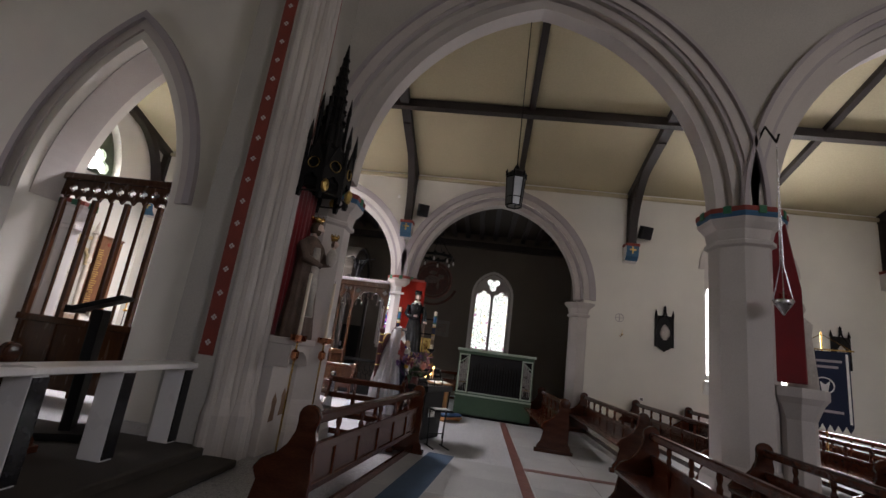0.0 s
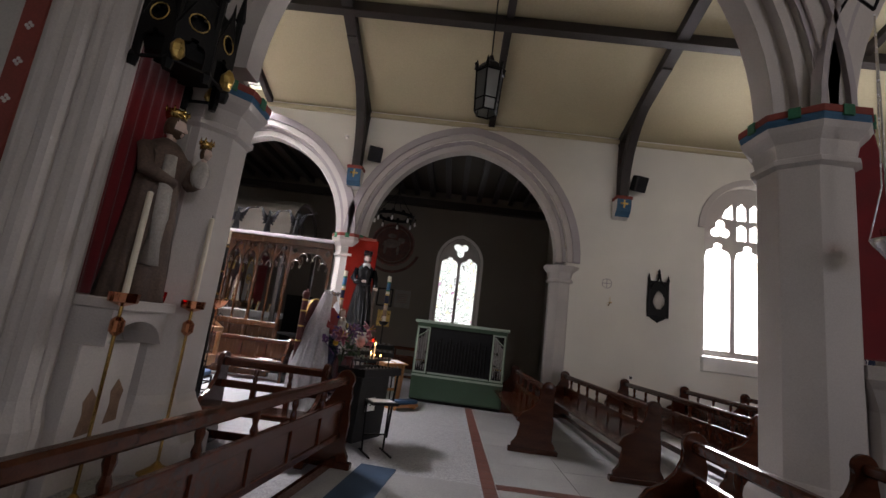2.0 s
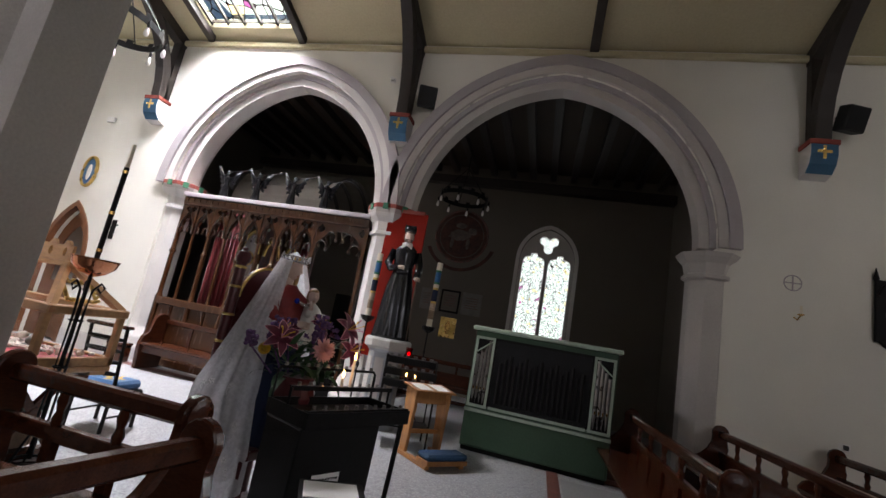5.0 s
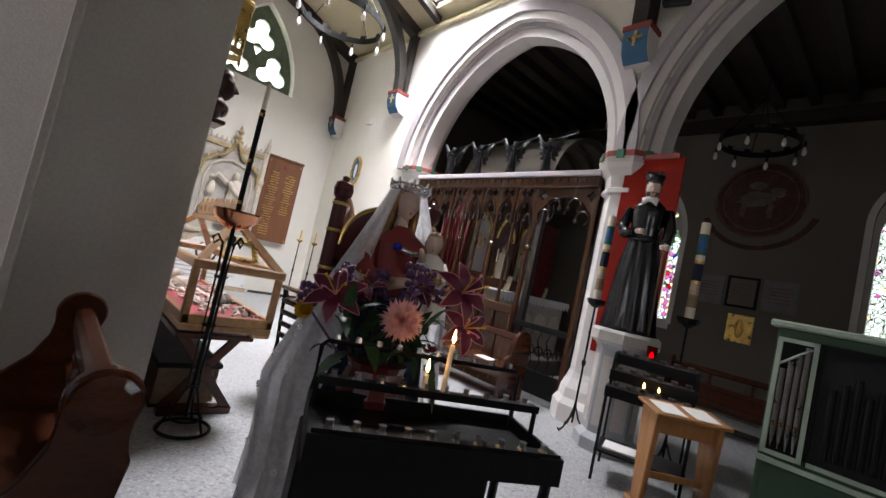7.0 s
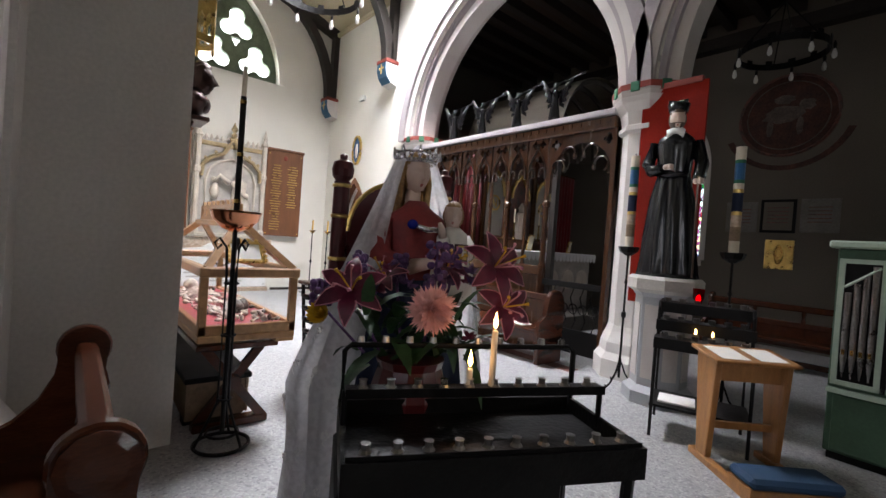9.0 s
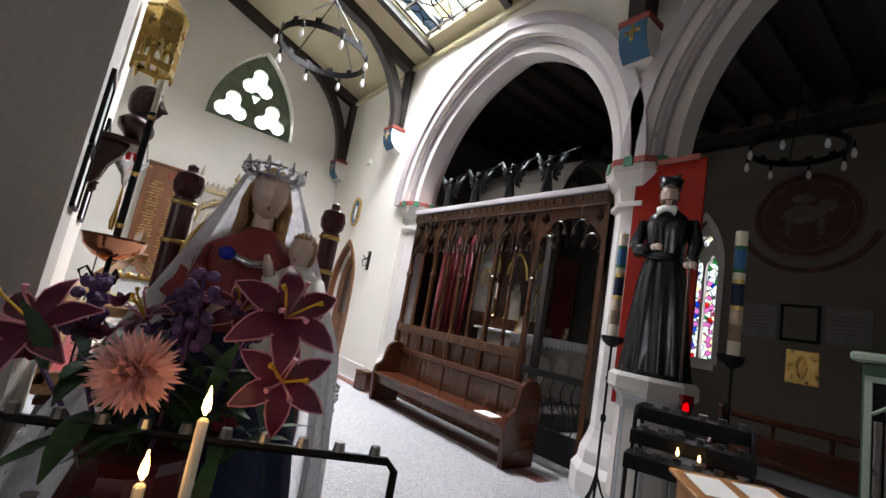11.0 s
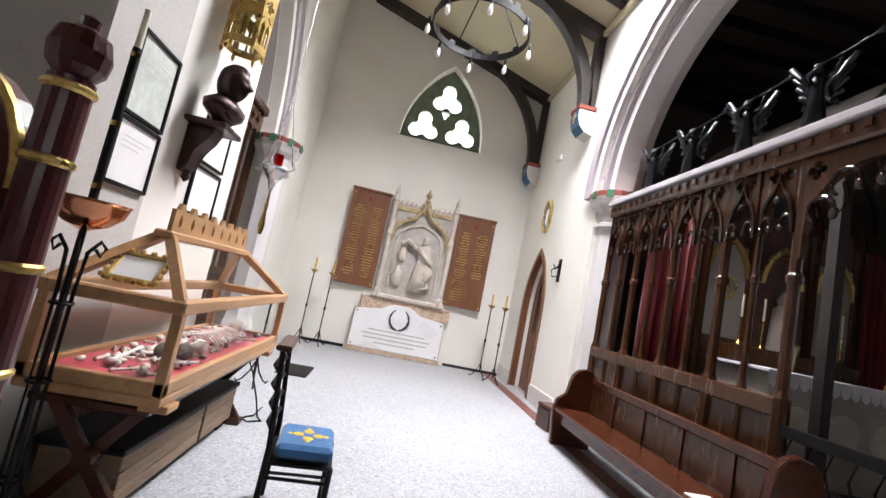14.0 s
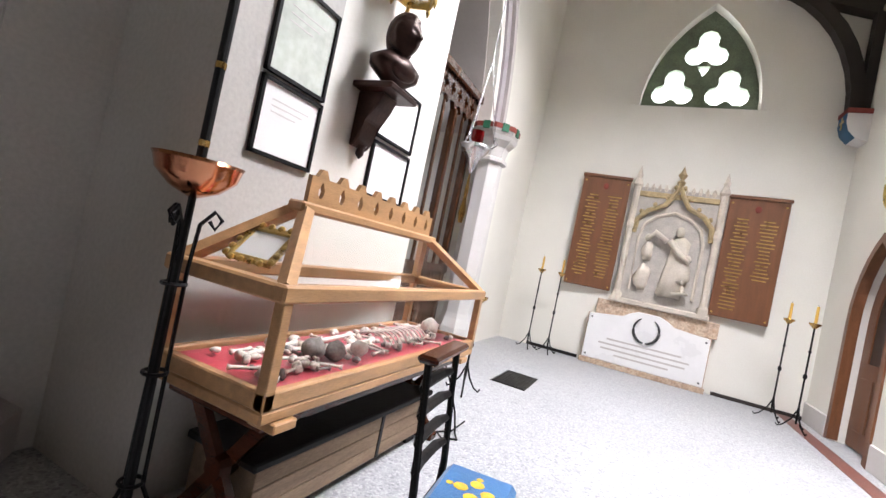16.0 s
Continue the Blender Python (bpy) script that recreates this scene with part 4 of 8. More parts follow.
for i in range(NB - 1):
    x0, x1 = SX0 + i * bay + 0.03, SX0 + (i + 1) * bay - 0.03
    mid = (x0 + x1) / 2
    part("dado_panel", bx(x0 - 0.02, -0.012, 0.13, x1 + 0.02, 0.012, 1.11), SCREEN, scr)
    foot = ST - 0.72
    outl = [(x0, foot), (x0, ST - 0.14), (x1, ST - 0.14), (x1, foot), (x1 - 0.035, foot)] + arch(x0 + 0.035, x1 - 0.035, ST - 0.6, ST - 0.36, 5)[::-1] + [(x0 + 0.035, foot)]
    q = foil(x0 + 0.09, ST - 0.23, 0.055, 4, 0, 5)
    q2 = foil(x1 - 0.09, ST - 0.23, 0.055, 4, 0, 5)
    part("tracery_head", pierced(bms(), outl, [q, q2], along_x(-0.03), 0.06), SCREEN, scr, "carved tracery head")
    hw = (x1 - x0) / 2
    for s in (-1, 1):
        arc = [(mid + s * hw * c, -0.045, ST - 0.72 + h) for c, h in ((0.98, -0.02), (0.96, 0.1), (0.84, 0.2), (0.6, 0.29), (0.3, 0.35), (0.1, 0.42), (0.0, 0.5))]
        part("ogee_moulding", tube(bms(), arc, [0.014, 0.016, 0.018, 0.018, 0.016, 0.013, 0.01], 6), SCREEN_DARK, scr)
        lobe = [(mid + s * hw * (0.62 + 0.3 * math.cos(a)), -0.05, ST - 0.66 + 0.075 * math.sin(a)) for a in [radians(d) for d in range(-40, 221, 26)]]
        part("cusp", tube(bms(), lobe, [0.008, 0.012, 0.014, 0.014, 0.014, 0.014, 0.014, 0.014, 0.014, 0.012, 0.016], 6), SCREEN_DARK, scr)
        part("leaf_boss", blob(bms(), (mid + s * hw * 0.34, -0.055, ST - 0.69), (0.024, 0.02, 0.03), seg=8, noise_amount=0.3), SCREEN_DARK, scr, smooth=True)
    part("leaf_boss", blob(bms(), (mid, -0.055, ST - 0.45), (0.03, 0.022, 0.034), seg=8, noise_amount=0.3), SCREEN_DARK, scr, smooth=True)
# wider gate bay at the end
gx0, gx1 = SX1 - 1.05, SX1
outl = [(gx0, ST - 0.95), (gx0, ST - 0.14), (gx1, ST - 0.14), (gx1, ST - 0.95), (gx1 - 0.05, ST - 0.95)] + arch(gx0 + 0.05, gx1 - 0.05, ST - 0.75, ST - 0.28, 7)[::-1] + [(gx0 + 0.05, ST - 0.95)]
part("tracery_head", pierced(bms(), outl, [foil(gx0 + 0.12, ST - 0.27, 0.07, 4, 0, 5), foil(gx1 - 0.12, ST - 0.27, 0.07, 4, 0, 5)], along_x(-0.03), 0.06), SCREEN, scr, "wide carved gate head")
for s in (-1, 1):
    gm = (gx0 + gx1) / 2
    for cx, cz, rr2 in ((0.33, -0.6, 0.1), (0.17, -0.42, 0.1)):
        lobe = [(gm + s * (cx + rr2 * math.cos(a)), -0.05, ST + cz + rr2 * math.sin(a)) for a in [radians(d) for d in range(-60, 201, 26)]]
        part("cusp", tube(bms(), lobe, [0.012, 0.014, 0.016, 0.016, 0.016, 0.016, 0.016, 0.016, 0.016, 0.014, 0.022], 6), SCREEN_DARK, scr)
        part("leaf_boss", blob(bms(), (gm + s * (cx - rr2), -0.05, ST + cz - 0.04), (0.035, 0.025, 0.045), seg=8, noise_amount=0.3), SCREEN_DARK, scr, smooth=True)
for k in range(5):
    u = gx0 + 0.1 + k * 0.21
    part("cusp", tube(bms(), [(u, 0, ST - 0.3 - abs(k - 2) * 0.1), (u + 0.03, 0, ST - 0.42 - abs(k - 2) * 0.1), (u, 0, ST - 0.52 - abs(k - 2) * 0.1)], 0.016), SCREEN_DARK, scr)
part("post", bx(gx1 - 0.06, -0.05, 0.1, gx1, 0.05, ST - 0.14), SCREEN, scr)
gate = part("gate", bx(gx0 + 0.04, -0.03, 0.98, gx1 - 0.06, 0.03, 1.06), BLACK_WOOD, scr, "low dark wrought iron gate")
part("gate_rail", bx(gx0 + 0.04, -0.02, 0.1, gx1 - 0.06, 0.02, 0.42), BLACK_WOOD, gate)
for k in range(6):
    u = gx0 + 0.12 + k * 0.15
    part("scroll", tube(bms(), [Vector((u, 0, 0.7)) + v for v in circle(0.065, 12, axis="y")], 0.009, 5, True), IRON, gate)
    part("scroll", tube(bms(), [(u, 0, 0.42), (u + 0.05, 0, 0.55), (u - 0.05, 0, 0.85), (u, 0, 0.99)], 0.009, 5), IRON, gate)


# ---- statues ----
def daub(bm, start, idx):
    for f in list(bm.faces)[start:]:
        f.material_index = idx


def robe(bm, prof, folds, depth, seg=36, sx=1.0, sy=0.8, m=None):
    """A draped figure's skirt: a turned profile with folds that deepen downwards."""
    rings = []
    z0, z1 = prof[0][1], prof[-1][1]
    for r, z in prof:
        k = (z1 - z) / (z1 - z0)
        ring_ = []
        for i in range(seg):
            a = 2 * math.pi * i / seg
            rr = r * (1 + depth * k * math.sin(folds * a + 1.3 * math.sin(2 * a) + z * 2))
            v = Vector((rr * sx * math.cos(a), rr * sy * math.sin(a), z))
            ring_.append(bm.verts.new(m @ v if m is not None else v))
        rings.append(ring_)
    for a, b in zip(rings, rings[1:]):
        for i in range(seg):
            bm.faces.new((a[i], a[(i + 1) % seg], b[(i + 1) % seg], b[i]))
    bm.faces.new(rings[0][::-1])
    bm.faces.new(rings[-1])
    return bm


def head(bm, at, r, mats, beard=False, turn=0.0, nod=0.0, locks=0.0):
    """A carved head that looks along -y. mats: skin, hair, lips, lashes, beard. locks: length of the hair beside the neck."""
    skin, hair, lips, lash, beard_i = mats
    n = len(bm.faces)
    made = bmesh.ops.create_uvsphere(bm, u_segments=48, v_segments=36, radius=1)["verts"]
    m = Matrix.Translation(at) @ Matrix.Rotation(radians(turn), 4, "Z") @ Matrix.Rotation(radians(nod), 4, "X")
    dirs = {}
    e = math.exp
    for v in made:
        x, y, z = v.co
        dirs[v] = (x, y, z)
        f = max(0.0, -y)
        ax = abs(x)
        out = 0.3 * e(-(x / 0.12) ** 2) * max(0.0, min(1.0, (0.32 - z) / 0.48)) * (1 if z > -0.2 else max(0.0, 1 - (-0.2 - z) / 0.09))
        out -= 0.1 * e(-((ax - 0.34) / 0.17) ** 2 - ((z - 0.14) / 0.11) ** 2)
        out += 0.05 * e(-((ax - 0.33) / 0.1) ** 2 - ((z - 0.1) / 0.05) ** 2)
        out += 0.06 * e(-(x / 0.17) ** 2 - ((z + 0.42) / 0.06) ** 2) + 0.05 * e(-(x / 0.14) ** 2 - ((z + 0.53) / 0.05) ** 2)
        out += 0.1 * e(-(x / 0.22) ** 2 - ((z + 0.82) / 0.14) ** 2)
        jaw = 1 - 0.3 * max(0.0, -z) ** 1.6
        hairy = y > -0.2 - 0.35 * max(0.0, z - 0.2) or z > 0.66
        k = 1.1 + 0.05 * math.sin(22 * x + 9 * y) if hairy and z > -0.75 else 1.0
        if beard and not hairy and z < -0.3 and (z < -0.62 or ax > 0.3):
            k = 1.07 + 0.03 * math.sin(30 * x + 12 * z)
        v.co = m @ Vector((x * 0.7 * jaw * k * r, (y * 0.86 * k - out * f) * r, z * 1.04 * k * r))
    for fc in list(bm.faces)[n:]:
        c = [sum(dirs[v][i] for v in fc.verts) / len(fc.verts) for i in range(3)]
        x, y, z = c
        ax = abs(x)
        idx = skin
        if y > -0.2 - 0.35 * max(0.0, z - 0.2) or z > 0.66:
            idx = hair if z > -0.75 else skin
        elif beard and z < -0.3 and (z < -0.62 or ax > 0.3 or -0.38 < z):
            idx = beard_i
        elif ax < 0.15 and -0.56 < z < -0.41:
            idx = lips
        elif 0.22 < ax < 0.46 and 0.05 < z < 0.09:
            idx = lash
        fc.material_index = idx
    n = len(bm.faces)
    x, y, z = at
    lathe(bm, [(r * 0.55, z - r * 1.9), (r * 0.4, z - r * 1.5), (r * 0.4, z - r * 0.6)], 14, (x, y + r * 0.15, 0))
    daub(bm, n, skin)
    if locks:
        n = len(bm.faces)
        for s in (-1, 1):
            for j in range(5):
                a = 0.2 + 0.3 * j
                px, py = s * r * 0.74 * math.cos(a * 0.8), r * (-0.1 + 0.6 * math.sin(a))
                tube(bm, [(x + px * 0.9, y + py, z + r * 0.3), (x + px * 1.1, y + py, z - r * 0.4), (x + px * 1.15 + s * 0.01 * (j % 2), y + py + 0.01, z - r - locks * 0.5), (x + px * 1.4, y + py, z - r - locks)], [r * 0.16, r * 0.2, r * 0.18, r * 0.08], 7)
        daub(bm, n, hair)


def limb(bm, pts, radii, idx):
    n = len(bm.faces)
    tube(bm, pts, radii, 8)
    daub(bm, n, idx)


def statue(name, bm, mats, label, at, smooth=True):
    ob = part(name, bm, mats, None, label, smooth=smooth)
    ob.matrix_basis = at
    return tagged(ob, label, "statue")


# seated lady with child, on a throne behind the flowers
MAD = zrot(-1.53, 8.66, 0, 82)
bm = bms()
robe(bm, [(0.3, 0.5), (0.27, 0.8), (0.25, 1.0), (0.21, 1.15), (0.18, 1.3)], 9, 0.12, 48, sy=0.75)
daub(bm, 0, 0)
n = len(bm.faces)
robe(bm, [(0.15, 1.22), (0.165, 1.34), (0.155, 1.46), (0.17, 1.53), (0.15, 1.58), (0.07, 1.63), (0.045, 1.66)], 7, 0.06, 40, sy=0.7)
daub(bm, n, 1)
HEADS = (2, 3, 7, 8, 3)
head(bm, (0, 0.03, 1.79), 0.09, HEADS, nod=8, locks=0.16)
limb(bm, [(-0.15, 0, 1.55), (-0.2, -0.06, 1.4), (-0.1, -0.14, 1.36)], [0.055, 0.055, 0.045], 1)
limb(bm, [(-0.1, -0.14, 1.36), (-0.03, -0.18, 1.38), (0.02, -0.19, 1.385)], [0.035, 0.026, 0.018], 2)
for j in range(4):
    limb(bm, [(0.0, -0.19 + 0.004 * j, 1.395 - 0.013 * j), (0.05, -0.2, 1.392 - 0.014 * j), (0.08, -0.19, 1.395 - 0.013 * j)], [0.009, 0.009, 0.006], 2)
limb(bm, [(0.15, 0, 1.55), (0.23, -0.06, 1.42), (0.16, -0.14, 1.34), (0.08, -0.17, 1.34)], [0.055, 0.05, 0.04, 0.03], 1)
# the child on her arm, in a white gown
n = len(bm.faces)
robe(bm, [(0.1, 1.2), (0.105, 1.3), (0.085, 1.4), (0.07, 1.48), (0.068, 1.52), (0.03, 1.55)], 8, 0.14, 32, sy=0.8, m=Matrix.Translation((0.13, -0.13, 0)))
limb(bm, [(0.08, -0.13, 1.5), (0.05, -0.17, 1.46), (0.03, -0.2, 1.5)], [0.032, 0.03, 0.024], 4)
limb(bm, [(0.19, -0.13, 1.5), (0.215, -0.17, 1.43), (0.16, -0.21, 1.42)], [0.034, 0.032, 0.024], 4)
daub(bm, n, 4)
limb(bm, [(0.03, -0.2, 1.5), (0.015, -0.21, 1.54), (0.01, -0.2, 1.56)], [0.02, 0.015, 0.01], 2)
limb(bm, [(0.16, -0.21, 1.42), (0.12, -0.22, 1.42)], [0.018, 0.014], 2)
limb(bm, [tuple(p) for p in circle(0.027, 10, (0.188, -0.19, 1.425), "x")], 0.006, 6)
head(bm, (0.13, -0.12, 1.6), 0.062, (2, 5, 7, 8, 5), turn=-35)
n = len(bm.faces)
box(bm, 0.085, -0.235, 1.4, 0.145, -0.215, 1.475)
daub(bm, n, 8)
n = len(bm.faces)
box(bm, 0.091, -0.238, 1.406, 0.139, -0.2352, 1.469)
daub(bm, n, 6)
n = len(bm.faces)
box(bm, 0.111, -0.241, 1.415, 0.119, -0.2382, 1.46)
box(bm, 0.1, -0.241, 1.438, 0.13, -0.2382, 1.446)
daub(bm, n, 4)
# blue jewel with a silver clasp on her breast
n = len(bm.faces)
blob(bm, (-0.1, -0.16, 1.545), (0.026, 0.018, 0.022), seg=10)
daub(bm, n, 9)
limb(bm, [(-0.08, -0.16, 1.54), (-0.03, -0.17, 1.525), (0.03, -0.19, 1.53)], [0.012, 0.014, 0.01], 10)
statue("madonna_statue", bm, [NAVY, ROBE_RED, SKIN_PAINT, GOLD_HAIR, GOWN, CHILD_HAIR, GILT, LIPS, LASHES, JEWEL, SILVER], "painted statue of a lady in red and blue with child", MAD)
crown = thing("crown", "ornate silver filigree crown on the statue's head", "crown", MAD @ Matrix.Translation((0, 0.03, 1.845)) @ Matrix.Diagonal((0.8, 0.85, 0.75, 1)))
part("circlet", tube(bms(), circle(0.105, 24), 0.014, 6, True), SILVER, crown)
part("circlet", tube(bms(), circle(0.12, 24, (0, 0, 0.05)), 0.008, 5, True), SILVER, crown)
for i in range(16):
    a = 2 * math.pi * i / 16
    bm = bms()
    p = Vector((0.11 * math.cos(a), 0.11 * math.sin(a), 0))
    d = Vector((math.cos(a), math.sin(a), 0))
    tube(bm, [p, p + d * 0.02 + Vector((0, 0, 0.05)), p + d * 0.025 + Vector((0, 0, 0.085 if i % 2 else 0.06))], [0.008, 0.012, 0.005], 5)
    blob(bm, p + d * 0.02 + Vector((0, 0, 0.03)), (0.016, 0.016, 0.013), seg=6)
    part("fleuron", bm, SILVER, crown)
# the veil, an open cone of net from the crown towards the floor
def veil_at(k, s):
    """A place on the veil: k runs round it from one front edge to the other, s down it."""
    a = radians(-126 - 18 * s) + radians(258 + 36 * s) * k
    side = (0.1 + 0.6 * min(s, 0.66) - 0.04 * max(0.0, s - 0.66)) if a < 0 else (0.1 + 0.58 * min(s, 0.38) + 0.1 * s)
    deep = 0.11 + 0.26 * min(1, s * 1.6)
    fold = 1 + (0.015 + 0.06 * s) * math.sin(a * 11 + 1.8 * math.sin(2 * s + a)) + (0.01 + 0.025 * s) * math.sin(a * 27 + 5 * s) + 0.03 * s * math.sin(a * 5 - 7 * s)
    x = side * fold * math.sin(a)
    y = deep * fold * math.cos(a) * (1 if math.cos(a) > 0 else 0.9) + 0.04
    z = 1.89 - 0.05 * abs(math.sin(a)) - s * 1.5
    return (x, y, z)


bm = bms()
rows_ = [[bm.verts.new(veil_at(i / 150, j / 30)) for i in range(151)] for j in range(31)]
for a, b in zip(rows_, rows_[1:]):
    for i in range(150):
        bm.faces.new((a[i], a[i + 1], b[i + 1], b[i]))
cap_v = bm.verts.new((0, 0.03, 1.93))
for i in range(150):
    bm.faces.new((rows_[0][i + 1], rows_[0][i], cap_v))
veil = part("veil", bm, VEIL, None, smooth=True)
veil.matrix_basis = MAD
tagged(veil, "long white net veil with lace hem draped over the statue", "veil")
bm = bms()
prev = None
for i in range(121):
    x, y, z = veil_at(i / 120, 1.0)
    pair = (bm.verts.new((x * 1.01, y * 1.01, z + 0.16)), bm.verts.new((x * 1.06, y * 1.06, z - 0.1 - 0.03 * abs(math.sin(i * 0.4)))))
    if prev:
        bm.faces.new((prev[0], pair[0], pair[1], prev[1]))
    prev = pair
part("lace_hem", bm, VEIL, veil, "scalloped lace hem", smooth=True)
rnd = random.Random(21)
for j in range(70):
    k_, s_ = rnd.uniform(0.03, 0.97), 1 - 0.55 * rnd.random() ** 1.7
    c_ = Vector(veil_at(k_, s_))
    du, dv = (Vector(veil_at(k_ + 0.004, s_)) - c_).normalized(), (Vector(veil_at(k_, s_ + 0.01)) - c_).normalized()
    out_ = du.cross(dv) * (-0.006)
    if out_.dot(Vector((c_.x, c_.y, 0))) < 0:
        out_ = -out_
    bm = bms()
    for q_ in range(5):
        a_ = 2 * math.pi * q_ / 5 + j
        p_ = c_ + out_ + (du * math.cos(a_) + dv * math.sin(a_)) * 0.012
        blob(bm, p_, (0.007, 0.007, 0.007), seg=5)
    tube(bm, [c_ + out_, c_ + out_ + dv * 0.03 + du * 0.01, c_ + out_ + dv * 0.05 - du * 0.008], 0.002, 4)
    part("embroidered_sprig", bm, EMBROIDERY, veil, "raised white embroidered sprig")
# throne
thr = thing("throne", "maroon lacquered throne with gilt rings and ball finials", "throne", zrot(-1.77, 8.71, 0, 78))
for s in (-1, 1):
    p = part("post", lathe(bms(), [(0.04, 0), (0.04, 1.74)], 18, (s * 0.285, 0.03, 0)), MAROON, thr)
    for z in (1.15, 1.35, 1.56, 1.71):
        part("gilt_ring", lathe(bms(), [(0.04, z), (0.047, z + 0.006), (0.047, z + 0.014), (0.04, z + 0.02)], 14, (s * 0.285, 0.03, 0)), GILT, p, "gilt ring")
    part("finial", lathe(bms(), [(0.03, 1.74), (0.05, 1.765), (0.055, 1.8), (0.046, 1.835), (0.018, 1.85), (0.02, 1.87), (0.004, 1.88)], 14, (s * 0.285, 0.03, 0)), MAROON, p, "turned ball finial")
bk = [(-0.25, 0.6), (-0.25, 1.5)] + [(0.25 * math.cos(a), 1.5 + 0.26 * math.sin(a)) for a in [radians(d) for d in range(165, 0, -15)]] + [(0.25, 1.5), (0.25, 0.6)]
part("backrest", plate(bms(), bk, along_x(0.02), 0.04), MAROON, thr)
part("gilt_edge", tube(bms(), [(0.25 * math.cos(a), 0.01, 1.5 + 0.26 * math.sin(a)) for a in [radians(d) for d in range(0, 181, 12)]], 0.012), GILT, thr, "gilt arched edge")
part("seat", bx(-0.29, -0.5, 0.45, 0.29, 0.05, 0.52), MAROON, thr, bevel=0.01)
for sx_ in (-0.27, 0.27):
    part("leg", bx(sx_ - 0.03, -0.48, 0, sx_ + 0.03, -0.42, 0.45), MAROON, thr)

# black robed priest on a pedestal
ped = thing("pedestal", "grey white panelled octagonal stone pedestal", "pedestal", zrot(-1.84, 12.16, 0, 0))
part("shaft", lathe(bms(), [(0.34, 0), (0.34, 0.12), (0.27, 0.18), (0.27, 1.08), (0.3, 1.12)], 8, turn=math.pi / 8), PEDESTAL, ped)
part("top", lathe(bms(), [(0.3, 1.12), (0.36, 1.16), (0.36, 1.26), (0.33, 1.29)], 8, turn=math.pi / 8), PLASTER_GREY, ped, "grey moulded top")
for k in range(8):
    a = 2 * math.pi * k / 8
    part("panel", bx(-0.006, -0.07, 0.26, 0.006, 0.07, 1.0, m=Matrix.Rotation(a, 4, "Z") @ Matrix.Translation((0.252, 0, 0))), STONE, ped)
bm = bms()
robe(bm, [(0.27, 0), (0.26, 0.05), (0.235, 0.4), (0.2, 0.8), (0.16, 1.0), (0.15, 1.06), (0.165, 1.2), (0.18, 1.34), (0.165, 1.42), (0.1, 1.48), (0.06, 1.52)], 13, 0.13, 56)
daub(bm, 0, 0)
n = len(bm.faces)
tube(bm, [(-0.14, -0.1, 1.05), (0, -0.16, 1.035), (0.14, -0.1, 1.05)], [0.03, 0.034, 0.03], 7)
daub(bm, n, 0)
head(bm, (0, -0.055, 1.61), 0.104, (1, 2, 4, 5, 6), beard=True, turn=14, nod=10)
n = len(bm.faces)
lathe(bm, [(0.088, 1.685), (0.094, 1.71), (0.106, 1.775), (0.02, 1.78)], 16, (0, -0.025, 0))
for k in range(3):
    box(bm, -0.1, -0.008, 1.77, 0.0, 0.008, 1.81, m=Matrix.Translation((0, -0.035, 0)) @ Matrix.Rotation(radians(30 + 120 * k), 4, "Z"))
blob(bm, (0, -0.03, 1.8), (0.02, 0.02, 0.018), seg=8)
for k in range(9):
    blob(bm, (0, -0.168 + 0.003 * k, 1.38 - 0.045 * k), (0.009, 0.009, 0.009), seg=6)
daub(bm, n, 0)
n = len(bm.faces)
plate(bm, [(-0.085, 1.5), (-0.02, 1.52), (0.02, 1.52), (0.085, 1.5), (0.075, 1.41), (0.018, 1.46), (-0.018, 1.46), (-0.075, 1.41)], lambda u, v, z: Vector((u, -0.115 - 0.25 * (1.5 - z) + v + 1.5 * u * u, z)), 0.02)
lathe(bm, [(0.075, 1.47), (0.062, 1.53)], 16, (0, -0.03, 0))
daub(bm, n, 3)
limb(bm, [(-0.19, 0, 1.38), (-0.25, -0.03, 1.16), (-0.18, -0.15, 1.07), (-0.08, -0.22, 1.09)], [0.062, 0.066, 0.062, 0.05], 0)
limb(bm, [(0.19, 0, 1.38), (0.25, -0.04, 1.16), (0.25, -0.17, 1.0), (0.24, -0.25, 0.96)], [0.062, 0.066, 0.058, 0.046], 0)
for px, py, pz in ((-0.035, -0.245, 1.095), (0.24, -0.285, 0.945)):
    n = len(bm.faces)
    blob(bm, (px, py, pz), (0.035, 0.03, 0.03), seg=10)
    for j in range(4):
        tube(bm, [(px + 0.015, py - 0.02, pz + 0.022 - 0.014 * j), (px + 0.05, py - 0.03, pz + 0.018 - 0.014 * j), (px + 0.062, py - 0.012, pz + 0.014 - 0.014 * j)], 0.009, 6)
    daub(bm, n, 1)
limb(bm, [(0.255, -0.3, 0.99), (0.27, -0.31, 0.02)], [0.011, 0.009], 2)
statue("priest_statue", bm, [CASSOCK, SKIN_PAINT, HAIR, PAPER, LIPS, LASHES, BEARD], "glossy black robed priest statue with white collar and biretta", zrot(-1.84, 12.16, 1.29, 14))
red = thing("red_hanging", "vermilion cloth panel hung on the pier", "hanging", zrot(-2.42, 12.5, 0, 0))
part("cloth", bx(0.02, 0.0, 0.95, 0.72, 0.03, 3.42), RED_PAINT, red, bevel=0.004)
part("rail", bx(-0.02, -0.02, 3.4, 0.66, 0.04, 3.46), STRIP_RED, red)


